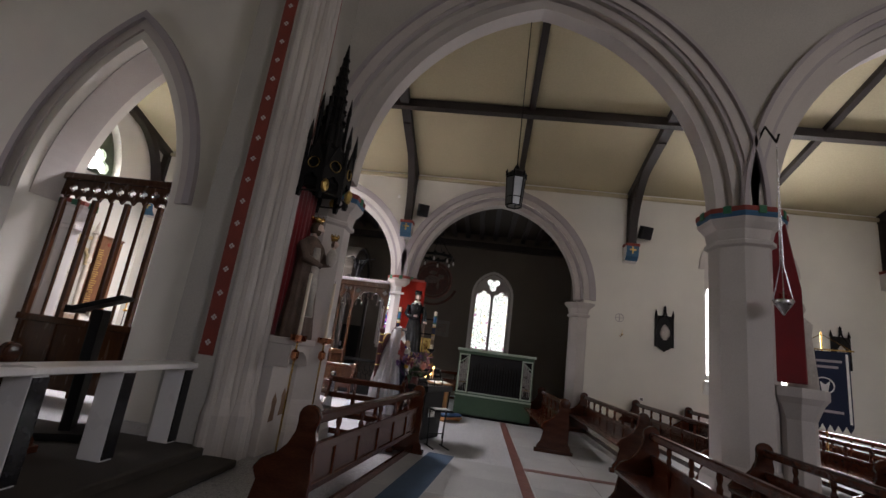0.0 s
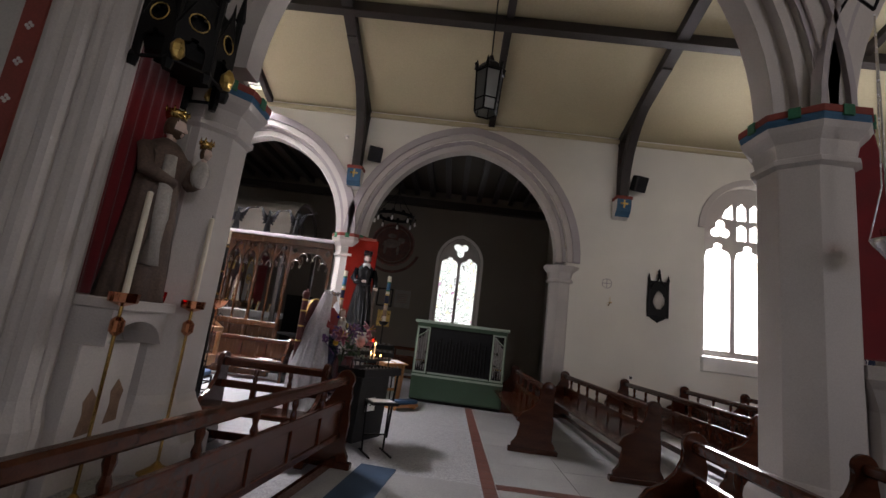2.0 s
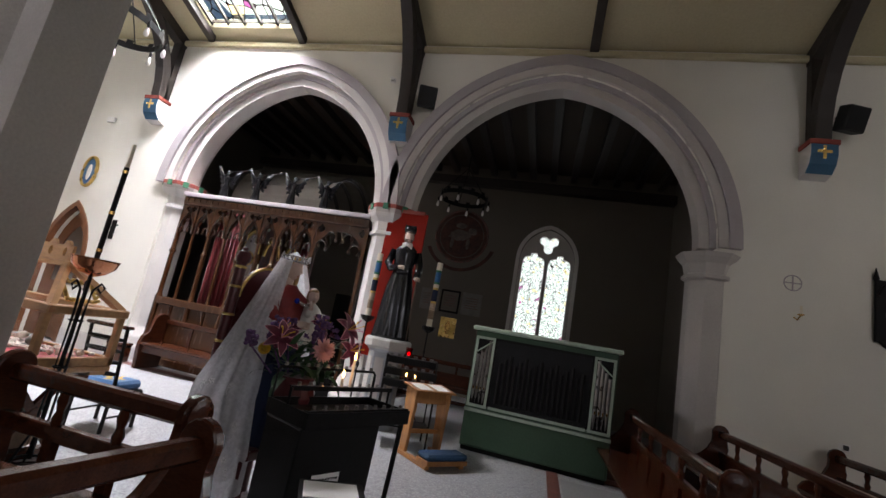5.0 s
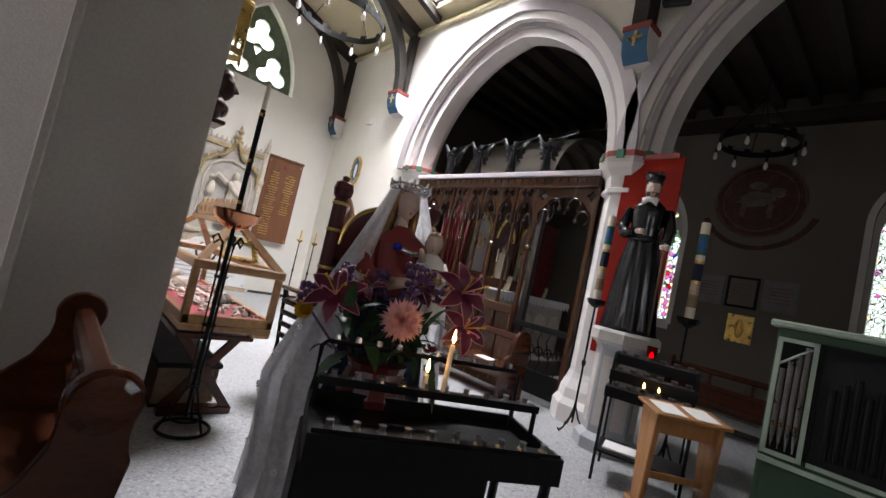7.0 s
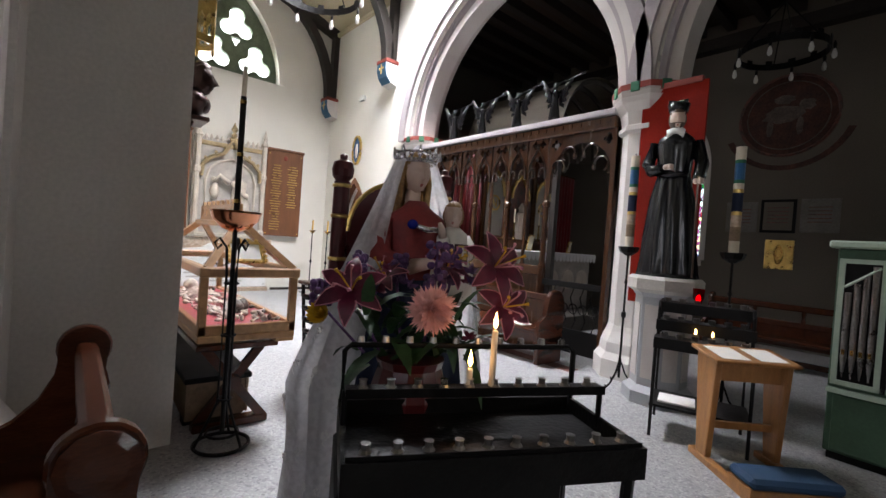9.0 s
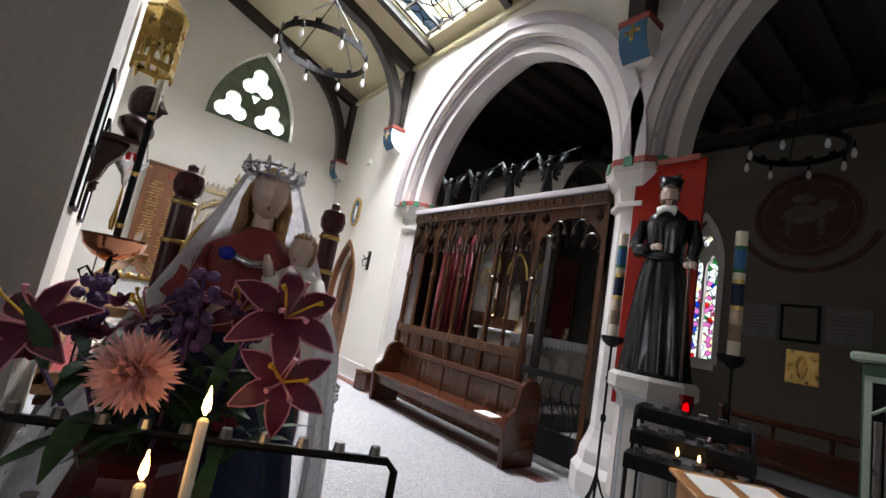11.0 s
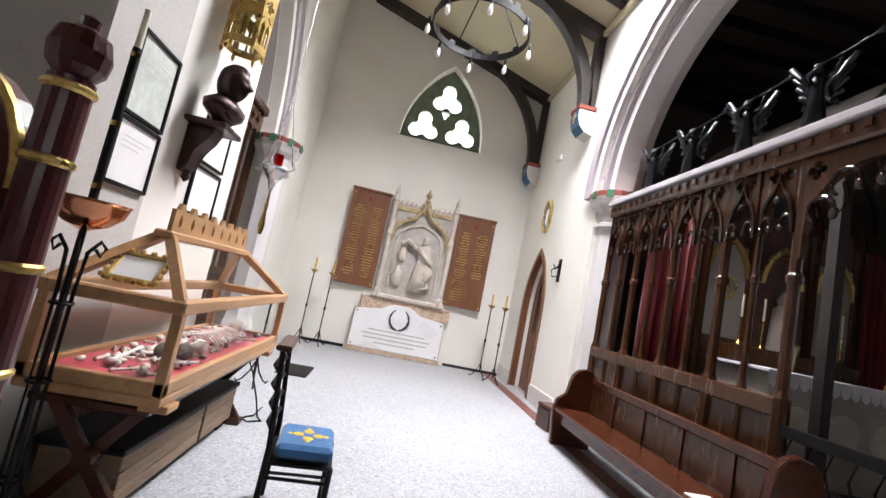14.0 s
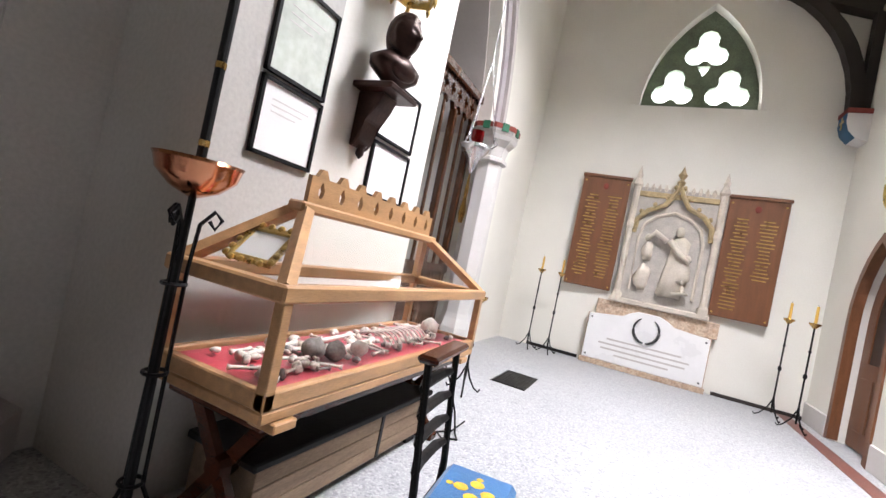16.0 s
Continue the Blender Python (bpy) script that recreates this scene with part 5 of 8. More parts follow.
def standard(x, y, h, name="candle_stand", label="tall black wrought iron candle stand", group="", feet=3):
    """An iron floor stand: twisted stem with collars, scrolled feet and a drip pan."""
    root = thing(name, label, "candle stand", zrot(x, y, 0, 20), group)
    part("stem", lathe(bms(), [(0.012, 0.1), (0.018, 0.3), (0.012, 0.34), (0.012, h * 0.5), (0.026, h * 0.51), (0.026, h * 0.54), (0.012, h * 0.55), (0.012, h * 0.75), (0.024, h * 0.76), (0.012, h * 0.78), (0.012, h)], 8), IRON, root)
    for k in range(feet):
        a = 2 * math.pi * k / feet
        d = Vector((math.cos(a), math.sin(a), 0))
        part("foot", tube(bms(), [Vector((0, 0, 0.28)) + d * 0.015, Vector((0, 0, 0.16)) + d * 0.06, Vector((0, 0, 0.05)) + d * 0.14, Vector((0, 0, 0.012)) + d * 0.2, Vector((0, 0, 0.04)) + d * 0.22], 0.01, 6), IRON, root)
    return root


for x, y in ((-2.29, 12.22), (-1.29, 12.3)):
    st = standard(x, y, 1.55, group="stands beside the priest statue")
    part("drip_pan", lathe(bms(), [(0.03, 1.48), (0.09, 1.52), (0.11, 1.56), (0.11, 1.58), (0.04, 1.58)], 8), IRON, st, "black iron crown pan")
    cn = thing("painted_candle", "tall white candle with blue, gold and brown painted bands", "candle", zrot(x, y, 1.58, 0), "paschal candles")
    z = 0.0
    for i, (hh, m) in enumerate(((0.1, WAX), (0.12, PLANK), (0.1, MARBLE_BROWN), (0.03, GILT), (0.16, NAVY), (0.03, GILT), (0.05, WAX), (0.03, GREEN_PAINT), (0.14, BLUE_CUSHION), (0.03, GREEN_PAINT), (0.11, WAX))):
        part("band", lathe(bms(), [(0.045, z), (0.045, z + hh * 1.13)], 14), m, cn)
        z += hh * 1.13
    part("wick", lathe(bms(), [(0.005, z), (0.003, z + 0.03)], 6), INK, cn)

# second votive rack at the pedestal
vr = thing("votive_rack", "black iron tiered votive rack with a lit tea light", "votive stand", zrot(-1.25, 11.58, 0, 20))
for x in (-0.34, 0.34):
    part("frame", tube(bms(), [(x, -0.3, 0), (x, -0.3, 0.72), (x, -0.26, 0.78), (x, 0.2, 0.78), (x, 0.24, 0.78), (x, 0.26, 0.0)], 0.014), IRON, vr)
    part("frame", tube(bms(), [(x, -0.1, 0.78), (x, -0.1, 1.05), (x, -0.06, 1.1), (x, 0.26, 1.1), (x, 0.28, 0.76)], 0.014), IRON, vr)
for y, z in ((-0.2, 0.8), (-0.02, 0.93), (0.16, 1.07)):
    part("tray", bx(-0.36, y - 0.09, z, 0.36, y + 0.09, z + 0.02), IRON, vr)
    part("tray_front", bx(-0.36, y - 0.1, z - 0.07, 0.36, y - 0.085, z + 0.02), IRON, vr)
    for k in range(6):
        part("cup", lathe(bms(), [(0.024, z + 0.02), (0.03, z + 0.055), (0.024, z + 0.055)], 8, (-0.29 + k * 0.115, y, 0)), CHROME_DARK, vr)
part("shelf", bx(-0.36, -0.28, 0.24, 0.36, 0.2, 0.26), IRON, vr)
part("leaflets", bx(-0.3, -0.2, 0.26, -0.02, 0.05, 0.28), PAPER, vr, "white leaflets", bevel=0.004)
part("flame", lathe(bms(), [(0.003, 0.87), (0.011, 0.885), (0.006, 0.905), (0.001, 0.925)], 8, (-0.06, -0.2, 0)), FLAME, vr, "small candle flame")
part("flame", lathe(bms(), [(0.003, 0.87), (0.01, 0.882), (0.006, 0.9), (0.001, 0.915)], 8, (0.06, -0.2, 0)), FLAME, vr, "small candle flame")
rl = thing("red_votive_glass", "glowing ruby votive glass beside the statue", "votive glass", zrot(-1.36, 11.72, 1.09, 0))
part("glass", lathe(bms(), [(0.02, 0), (0.045, 0.06), (0.05, 0.14), (0.046, 0.14)], 12), GLASS_RED, rl)
part("light", lathe(bms(), [(0.018, 0.02), (0.022, 0.06), (0.005, 0.09)], 8), RED_GLOW, rl)

# prayer desk
pd = thing("prayer_desk", "orange pine prayer desk with blue kneeler", "prie-dieu", zrot(-0.82, 11.24, 0, 48))
for x in (-0.25, 0.25):
    part("side", plate(bms(), [(0.12, 0.02), (0.2, 0.78), (-0.06, 0.78), (0.0, 0.02)], lambda u, v, z: Vector((x + v - 0.015, u, z)), 0.045), PINE, pd, bevel=0.005)
    part("runner", bx(x - 0.03, -0.5, 0, x + 0.03, 0.2, 0.05), PINE, pd, bevel=0.005)
part("desk_front", bx(-0.25, 0.0, 0.62, 0.25, 0.03, 0.78), PINE, pd)
part("stretcher", bx(-0.25, 0.05, 0.25, 0.25, 0.08, 0.3), PINE, pd)
part("desktop", bx(-0.3, -0.12, 0, 0.3, 0.24, 0.025, m=Matrix.Translation((0, 0, 0.78)) @ Matrix.Rotation(radians(7), 4, "X")), PINE, pd, bevel=0.006)
for x in (-0.24, 0.03):
    part("prayer_card", bx(x, -0.08, 0.028, x + 0.2, 0.18, 0.031, m=Matrix.Translation((0, 0, 0.78)) @ Matrix.Rotation(radians(7), 4, "X")), PAPER, pd, "white prayer card")
part("kneeler", bx(-0.29, -0.55, 0.1, 0.29, -0.3, 0.17), KNEELER_BLUE, pd, "blue padded kneeler", bevel=0.025)
part("kneeler_board", bx(-0.29, -0.54, 0.05, 0.29, -0.31, 0.1), PINE, pd)

# chamber organ
og = thing("chamber_organ", "sage green chamber organ with black front and pipe panels", "organ", zrot(0.48, 11.98, 0, -3))
part("case", bx(-0.98, 0.03, 0.06, 0.98, 0.72, 1.66), ORGAN_GREEN, og, bevel=0.01)
part("plinth", bx(-0.96, 0.06, 0, 0.96, 0.7, 0.06), BLACK_WOOD, og)
part("lower_panel", bx(-0.94, 0.015, 0.08, 0.94, 0.03, 0.52), ORGAN_GREEN, og, bevel=0.006)
part("cornice", bx(-1.03, -0.03, 1.66, 1.03, 0.76, 1.72), ORGAN_TRIM, og, "pale green cornice", bevel=0.015)
part("moulding", bx(-0.98, -0.01, 0.53, 0.98, 0.03, 0.57), ORGAN_TRIM, og)
part("grille", bx(-0.66, 0.01, 0.62, 0.66, 0.03, 1.56), BLACK_CLOTH, og, "black cloth grille")
for k in range(17):
    part("grille_pipe", lathe(bms(), [(0.025, 0.7), (0.025, 1.25 + 0.06 * (k % 3))], 8, (-0.56 + k * 0.07, 0.012, 0)), BLACK_WOOD, og)
for s in (-1, 1):
    dr = part("side_panel", bx(s * 0.82 - 0.14, 0.012, 0.6, s * 0.82 + 0.14, 0.03, 1.58), BLACK_WOOD, og)
    for x0, x1, z0, z1 in ((-0.14, -0.105, 0.6, 1.58), (0.105, 0.14, 0.6, 1.58), (-0.14, 0.14, 0.6, 0.635), (-0.14, 0.14, 1.545, 1.58)):
        part("frame", bx(s * 0.82 + x0, -0.01, z0, s * 0.82 + x1, 0.014, z1), ORGAN_TRIM, dr, "pale green frame")
    for k in range(4):
        hgt = 1.3 + 0.07 * (k if s < 0 else 3 - k) + 0.02
        part("pipe", lathe(bms(), [(0.004, 0.66), (0.022, 0.82), (0.022, hgt)], 10, (s * 0.82 - 0.075 + k * 0.05, 0.0, 0)), CHROME_DARK, dr, "grey organ pipe")
        part("pipe_mouth", bx(s * 0.82 - 0.085 + k * 0.05, -0.026, 0.84, s * 0.82 - 0.065 + k * 0.05, -0.018, 0.88), BRASS, dr)
    a, b = ((-0.1, 1.36), (0.1, 1.52)) if s < 0 else ((-0.1, 1.52), (0.1, 1.36))
    part("slant_bar", tube(bms(), [(s * 0.82 + a[0], -0.012, a[1]), (s * 0.82 + b[0], -0.012, b[1])], 0.011), ORGAN_TRIM, dr)
for x0, x1, z0, z1 in ((-0.68, 0.68, 1.55, 1.585), (-0.68, 0.68, 0.6, 0.635), (-0.68, -0.65, 0.6, 1.58), (0.65, 0.68, 0.6, 1.58)):
    part("trim", bx(x0, -0.005, z0, x1, 0.012, z1), ORGAN_TRIM if z0 < 0.61 and z1 < 0.7 else BLACK_WOOD, og)

# ---- votive stand with the flowers ----
VS = zrot(-0.79, 8.42, 0, 63.9)
vs = thing("votive_stand", "black iron votive candle stand with deep tray and money box", "votive stand", VS)
part("tray", bx(-0.42, -0.2, 0.86, 0.42, 0.22, 0.88), IRON, vs)
for y in (-0.21, 0.21):
    part("tray_edge", bx(-0.43, y, 0.84, 0.43, y + 0.015, 0.93), IRON, vs)
for x in (-0.43, 0.415):
    part("tray_edge", bx(x, -0.2, 0.84, x + 0.015, 0.22, 0.93), IRON, vs)
for y, z in ((-0.17, 0.93), (0.02, 1.03)):
    part("candle_rail", bx(-0.42, y - 0.025, z, 0.42, y + 0.025, z + 0.008), IRON, vs)
    part("candle_rail_lip", bx(-0.42, y - 0.03, z - 0.015, 0.42, y - 0.025, z + 0.012), IRON, vs)
    for k in range(10):
        part("candle_cup", lathe(bms(), [(0.018, z + 0.008), (0.011, z + 0.016), (0.011, z + 0.03), (0.014, z + 0.032)], 8, (-0.37 + k * 0.082, y, 0)), CHROME_DARK, vs)
    part("rail_bracket", tube(bms(), [(-0.42, y, 0.9), (-0.42, y, z)], 0.009), IRON, vs)
    part("rail_bracket", tube(bms(), [(0.42, y, 0.9), (0.42, y, z)], 0.009), IRON, vs)
part("guard_rail", tube(bms(), [(-0.42, 0.2, 0.9), (-0.42, 0.2, 1.1), (-0.4, 0.2, 1.12), (0.4, 0.2, 1.12), (0.42, 0.2, 1.1), (0.42, 0.2, 0.9)], 0.01), IRON, vs)
for k in range(10):
    part("candle_cup", lathe(bms(), [(0.014, 1.13), (0.011, 1.15)], 8, (-0.37 + k * 0.082, 0.2, 0)), CHROME_DARK, vs)
part("money_box", plate(bms(), [(-0.16, 0.05), (0.18, 0.05), (0.18, 0.84), (-0.19, 0.84)], lambda u, v, z: Vector((-0.44 + v, u, z)), 0.62), BLACK_WOOD, vs, "black painted cabinet under the tray", bevel=0.008)
part("leg", tube(bms(), [(0.4, -0.18, 0.86), (0.38, -0.14, 0)], 0.018), IRON, vs)
part("leg", tube(bms(), [(0.4, 0.18, 0.86), (0.38, 0.16, 0)], 0.018), IRON, vs)
nt_ = part("notice", bx(-0.3, -0.2, 0.42, -0.1, -0.195, 0.58), PAPER, vs, "white notice with black words")
for i, line_ in enumerate(("PLEASE PLACE YOUR", "OFFERINGS IN THE", "SAFE")):
    text(line_, 0.019, INK, nt_, Matrix.Translation((-0.2, -0.202, 0.545 - i * 0.032)) @ Matrix.Rotation(math.pi / 2, 4, "X"))
for k, (x, y, z, h) in enumerate(((0.03, 0.02, 1.04, 0.17), (-0.045, 0.02, 1.04, 0.05))):
    cd = thing("lit_candle", "white wax candle burning with a warm flame", "candle", VS @ Matrix.Translation((x, y, z)), "lit votive candles")
    part("wax", lathe(bms(), [(0.0105, 0), (0.01, h), (0.007, h + 0.004)], 10), WAX, cd)
    part("flame", lathe(bms(), [(0.002, h + 0.01), (0.008, h + 0.022), (0.007, h + 0.036), (0.003, h + 0.052), (0.001, h + 0.062)], 10), FLAME, cd, "yellow flame")
    pl = bpy.data.lights.new("candle_light", "POINT")
    pl.energy, pl.color, pl.shadow_soft_size = 0.16, (1.0, 0.55, 0.22), 0.015
    lo = new("candle_light", pl)
    lo.matrix_basis = VS @ Matrix.Translation((x, y - 0.03, z + h + 0.05))

# bouquet
FL = VS @ Matrix.Translation((-0.17, 0.35, -0.04))
bq = thing("bouquet", "bouquet of crimson lilies, pink chrysanthemum and purple stocks", "flowers", FL)
part("vase", lathe(bms(), [(0.09, 0.72), (0.13, 0.8), (0.15, 0.95), (0.12, 1.05), (0.13, 1.08)], 14), MAROON, bq, "dark vase")
part("vase_stand", lathe(bms(), [(0.16, 0.04), (0.14, 0.08), (0.03, 0.12), (0.03, 0.66), (0.13, 0.7), (0.13, 0.72)], 12), BLACK_WOOD, bq)


def petal(bm, m, length, width, curl, n=5):
    """One petal: a pointed leaf bent along its length."""
    last = None
    for i in range(n + 1):
        s = i / n
        w = width * math.sin(math.pi * min(0.98, 0.12 + 0.86 * s)) * 0.5
        z = length * s * math.cos(curl * s)
        y = length * s * math.sin(curl * s)
        row = [bm.verts.new(m @ Vector((-w, -y + 0.15 * w, z))), bm.verts.new(m @ Vector((0, -y, z))), bm.verts.new(m @ Vector((w, -y + 0.15 * w, z)))]
        if last:
            for k in range(2):
                bm.faces.new((last[k], last[k + 1], row[k + 1], row[k]))
        last = row
    return bm


def bloom_pose(x, y, z, rx, rz):
    return Matrix.Translation((x, y, z)) @ Matrix.Rotation(radians(rz), 4, "Z") @ Matrix.Rotation(radians(rx), 4, "X")


for x, y, z, rx, rz, k in ((-0.24, -0.08, 1.33, 60, -15, 1.0), (0.27, -0.1, 1.44, 65, 20, 1.1), (0.3, -0.14, 1.3, 75, 10, 0.9), (-0.1, 0.1, 1.36, 40, -60, 0.8), (0.13, 0.05, 1.42, 50, 30, 0.8)):
    m = bloom_pose(x, y, z, rx, rz)
    bm = bms()
    for j in range(6):
        petal(bm, m @ Matrix.Rotation(radians(60 * j), 4, "Z") @ Matrix.Rotation(radians(-38), 4, "X"), 0.13 * k, 0.06 * k, -0.9)
    lily = part("lily", bm, LILY, bq, "crimson lily with pale rims", smooth=True)
    for j in range(6):
        pm = m @ Matrix.Rotation(radians(60 * j), 4, "Z") @ Matrix.Rotation(radians(-38), 4, "X")
        rim = []
        for side in (-1, 1):
            seq = [i / 5 for i in range(6)]
            for q_ in (seq if side < 0 else seq[::-1]):
                w_ = side * 0.03 * k * math.sin(math.pi * min(0.98, 0.12 + 0.86 * q_))
                rim.append(pm @ Vector((w_, -0.13 * k * q_ * math.sin(-0.9 * q_) + 0.15 * abs(w_), 0.13 * k * q_ * math.cos(0.9 * q_))))
        part("petal_rim", tube(bms(), rim, 0.0022, 4), LILY_EDGE, lily, "pale pink petal rim")
    for j in range(5):
        a = m @ Matrix.Rotation(radians(72 * j + 20), 4, "Z") @ Matrix.Rotation(radians(14), 4, "X")
        part("stamen", tube(bms(), [a @ Vector((0, 0, 0)), a @ Vector((0, -0.01, 0.1 * k)), a @ Vector((0, -0.02, 0.115 * k))], [0.003, 0.003, 0.007], 5), YELLOW if j % 2 else LILY_EDGE, lily)
bm = bms()
m = bloom_pose(0.02, -0.2, 1.29, 78, 0)
for ringk, (cnt, tilt, ln) in enumerate(((30, 100, 0.085), (30, 86, 0.085), (30, 72, 0.082), (26, 58, 0.078), (22, 44, 0.072), (16, 30, 0.066), (10, 15, 0.06))):
    for j in range(cnt):
        petal(bm, m @ Matrix.Rotation(2 * math.pi * (j + 0.5 * ringk) / cnt, 4, "Z") @ Matrix.Rotation(radians(-tilt), 4, "X"), ln * (0.88 + 0.24 * ((j * 7 + ringk * 3) % 5) / 4), 0.015, 0.35 - 0.6 * ((j * 3 + ringk) % 4) / 3, 3)
part("chrysanthemum", bm, MUM, bq, "large pink chrysanthemum", smooth=True)
bm = bms()
m = bloom_pose(-0.33, -0.06, 1.24, 70, -30)
for ringk, (cnt, tilt, ln) in enumerate(((16, 70, 0.06), (12, 45, 0.05), (8, 20, 0.04))):
    for j in range(cnt):
        petal(bm, m @ Matrix.Rotation(2 * math.pi * (j + 0.5 * ringk) / cnt, 4, "Z") @ Matrix.Rotation(radians(-tilt), 4, "X"), ln, 0.03, 0.5, 3)
part("yellow_flower", bm, YELLOW, bq, "yellow flower", smooth=True)
rnd = random.Random(4)
for x, y, z, h in ((-0.22, 0.05, 1.4, 0.22), (0.06, -0.06, 1.42, 0.26), (0.16, 0.1, 1.45, 0.2), (-0.05, 0.15, 1.45, 0.14), (-0.34, 0.1, 1.35, 0.12)):
    bm = bms()
    z, h = z - 0.1, h * 0.75
    tube(bm, [(x * 0.5, y * 0.5, 1.08), (x, y, z), (x, y, z + h)], 0.006, 5)
    for j in range(26):
        a, s = rnd.random() * 6.28, rnd.random()
        blob(bm, (x + 0.03 * math.cos(a), y + 0.03 * math.sin(a), z + h * s), (0.017, 0.017, 0.015), seg=5)
    part("flower_spike", bm, PURPLE, bq, "purple flower spike")
for j in range(70):
    bm = bms()
    a = rnd.random() * 360
    petal(bm, bloom_pose(0.2 * rnd.uniform(-1, 1), 0.12 * rnd.uniform(-1, 1), 1.08 + 0.2 * rnd.random(), rnd.uniform(20, 110), a), rnd.uniform(0.12, 0.24), rnd.uniform(0.03, 0.06), rnd.uniform(0.2, 0.9), 4)
    part("leaf", bm, LEAF, bq, smooth=True)
for j in range(12):
    bm = bms()
    x, y, z = 0.26 * rnd.uniform(-1, 1), -0.12 + 0.1 * rnd.random(), 1.16 + 0.3 * rnd.random()
    for q_ in range(9):
        petal(bm, bloom_pose(x, y, z, 60, rnd.random() * 360) @ Matrix.Rotation(radians(40 * q_), 4, "Z") @ Matrix.Rotation(radians(-60), 4, "X"), 0.035, 0.02, 0.4, 2)
    part("small_flower", bm, PURPLE if j % 2 else LILY, bq, smooth=True)
# black draped figure of cloth and small table beside the stand
bt = thing("side_table", "small black metal table with a white sheet on it", "table", zrot(-0.52, 7.86, 0, 28))
part("tabletop", bx(-0.17, -0.15, 0.58, 0.17, 0.15, 0.61), BLACK_WOOD, bt, bevel=0.005)
part("sheet", bx(-0.15, -0.11, 0.612, 0.13, 0.1, 0.618), PAPER, bt, "white sheet of paper")
for x in (-0.15, 0.15):
    part("leg", tube(bms(), [(x, 0.12, 0.58), (x * 0.9, 0.1, 0.02)], 0.012), IRON, bt)
    part("foot", tube(bms(), [(x * 0.9, -0.18, 0.012), (x * 0.9, 0.2, 0.012)], 0.012), IRON, bt)
part("crossbar", tube(bms(), [(-0.14, 0.1, 0.2), (0.14, 0.1, 0.2)], 0.01), IRON, bt)

# ---- chapel: reliquary case on its bier ----
case = thing("display_case", "honey oak glazed reliquary case with hipped glass lid and pierced crest", "display case", zrot(0, 0, 0, 0))
CX0, CX1, CY0, CY1, CZ0, CZ1, CZ2 = -5.28, -3.1, 8.1, 8.76, 0.68, 1.13, 1.5
part("base_board", bx(CX0, CY0, CZ0, CX1, CY1, CZ0 + 0.05), OAK, case, bevel=0.008)
for x in (CX0, CX1):
    for y in (CY0, CY1):
        s, q = (1 if x == CX0 else -1), (1 if y == CY0 else -1)
        part("corner_post", box(bms(), min(x, x + s * 0.05), min(y, y + q * 0.05), CZ0 + 0.05, max(x, x + s * 0.05), max(y, y + q * 0.05), CZ1), OAK, case, bevel=0.004)
for y0, y1 in ((CY0, CY0 + 0.045), (CY1 - 0.045, CY1)):
    part("rail", bx(CX0, y0, CZ0 + 0.05, CX1, y1, CZ0 + 0.12), OAK, case, bevel=0.006)
    part("rail", bx(CX0 - 0.02, y0 - 0.01, CZ1, CX1 + 0.02, y1 + 0.01, CZ1 + 0.07), OAK, case, bevel=0.01)
for x0, x1 in ((CX0, CX0 + 0.045), (CX1 - 0.045, CX1)):
    part("rail", bx(x0, CY0, CZ0 + 0.05, x1, CY1, CZ0 + 0.12), OAK, case, bevel=0.006)
    part("rail", bx(x0 - 0.02, CY0 + 0.04, CZ1, x1 + 0.02, CY1 - 0.04, CZ1 + 0.068), OAK, case, bevel=0.01)
RX0, RX1, RY = -4.75, -3.46, 8.42
for x, rx in ((CX0, RX0), (CX1, RX1)):
    for y in (CY0, CY1):
        q = 1 if y == CY0 else -1
        s = 1 if x == CX0 else -1
        part("hip_rail", tube(bms(), [(x + s * 0.02, y + q * 0.03, CZ1 + 0.05), (rx, RY - q * 0.02, CZ2)], 0.036, 4), OAK, case)
part("ridge", bx(RX0 - 0.06, RY - 0.05, CZ2 - 0.02, RX1 + 0.06, RY + 0.05, CZ2 + 0.03), OAK, case, bevel=0.01)
n_c = 8
outl = [(RX0, 0)] + [(RX1, 0), (RX1, 0.13)]
w_c = (RX1 - RX0) / n_c
top = []
for i in range(n_c, 0, -1):
    u = RX0 + (i - 0.5) * w_c
    top += [(u + 0.04, 0.13), (u + 0.015, 0.17), (u - 0.015, 0.17), (u - 0.04, 0.13)]
holes = []
for i in range(n_c):
    u = RX0 + (i + 0.5) * w_c
    holes.append([(u + 0.022 * math.cos(a) * (1 if math.sin(a) < 0.4 else 0.6), 0.07 + 0.04 * math.sin(a)) for a in [2 * math.pi * k / 10 for k in range(10)]])
part("crest", pierced(bms(), outl + top + [(RX0, 0.13)], holes, lambda u, v, z: Vector((u, RY - 0.012 + v, CZ2 + 0.03 + z)), 0.025), OAK, case, "pierced oak cresting")
g = 0.02
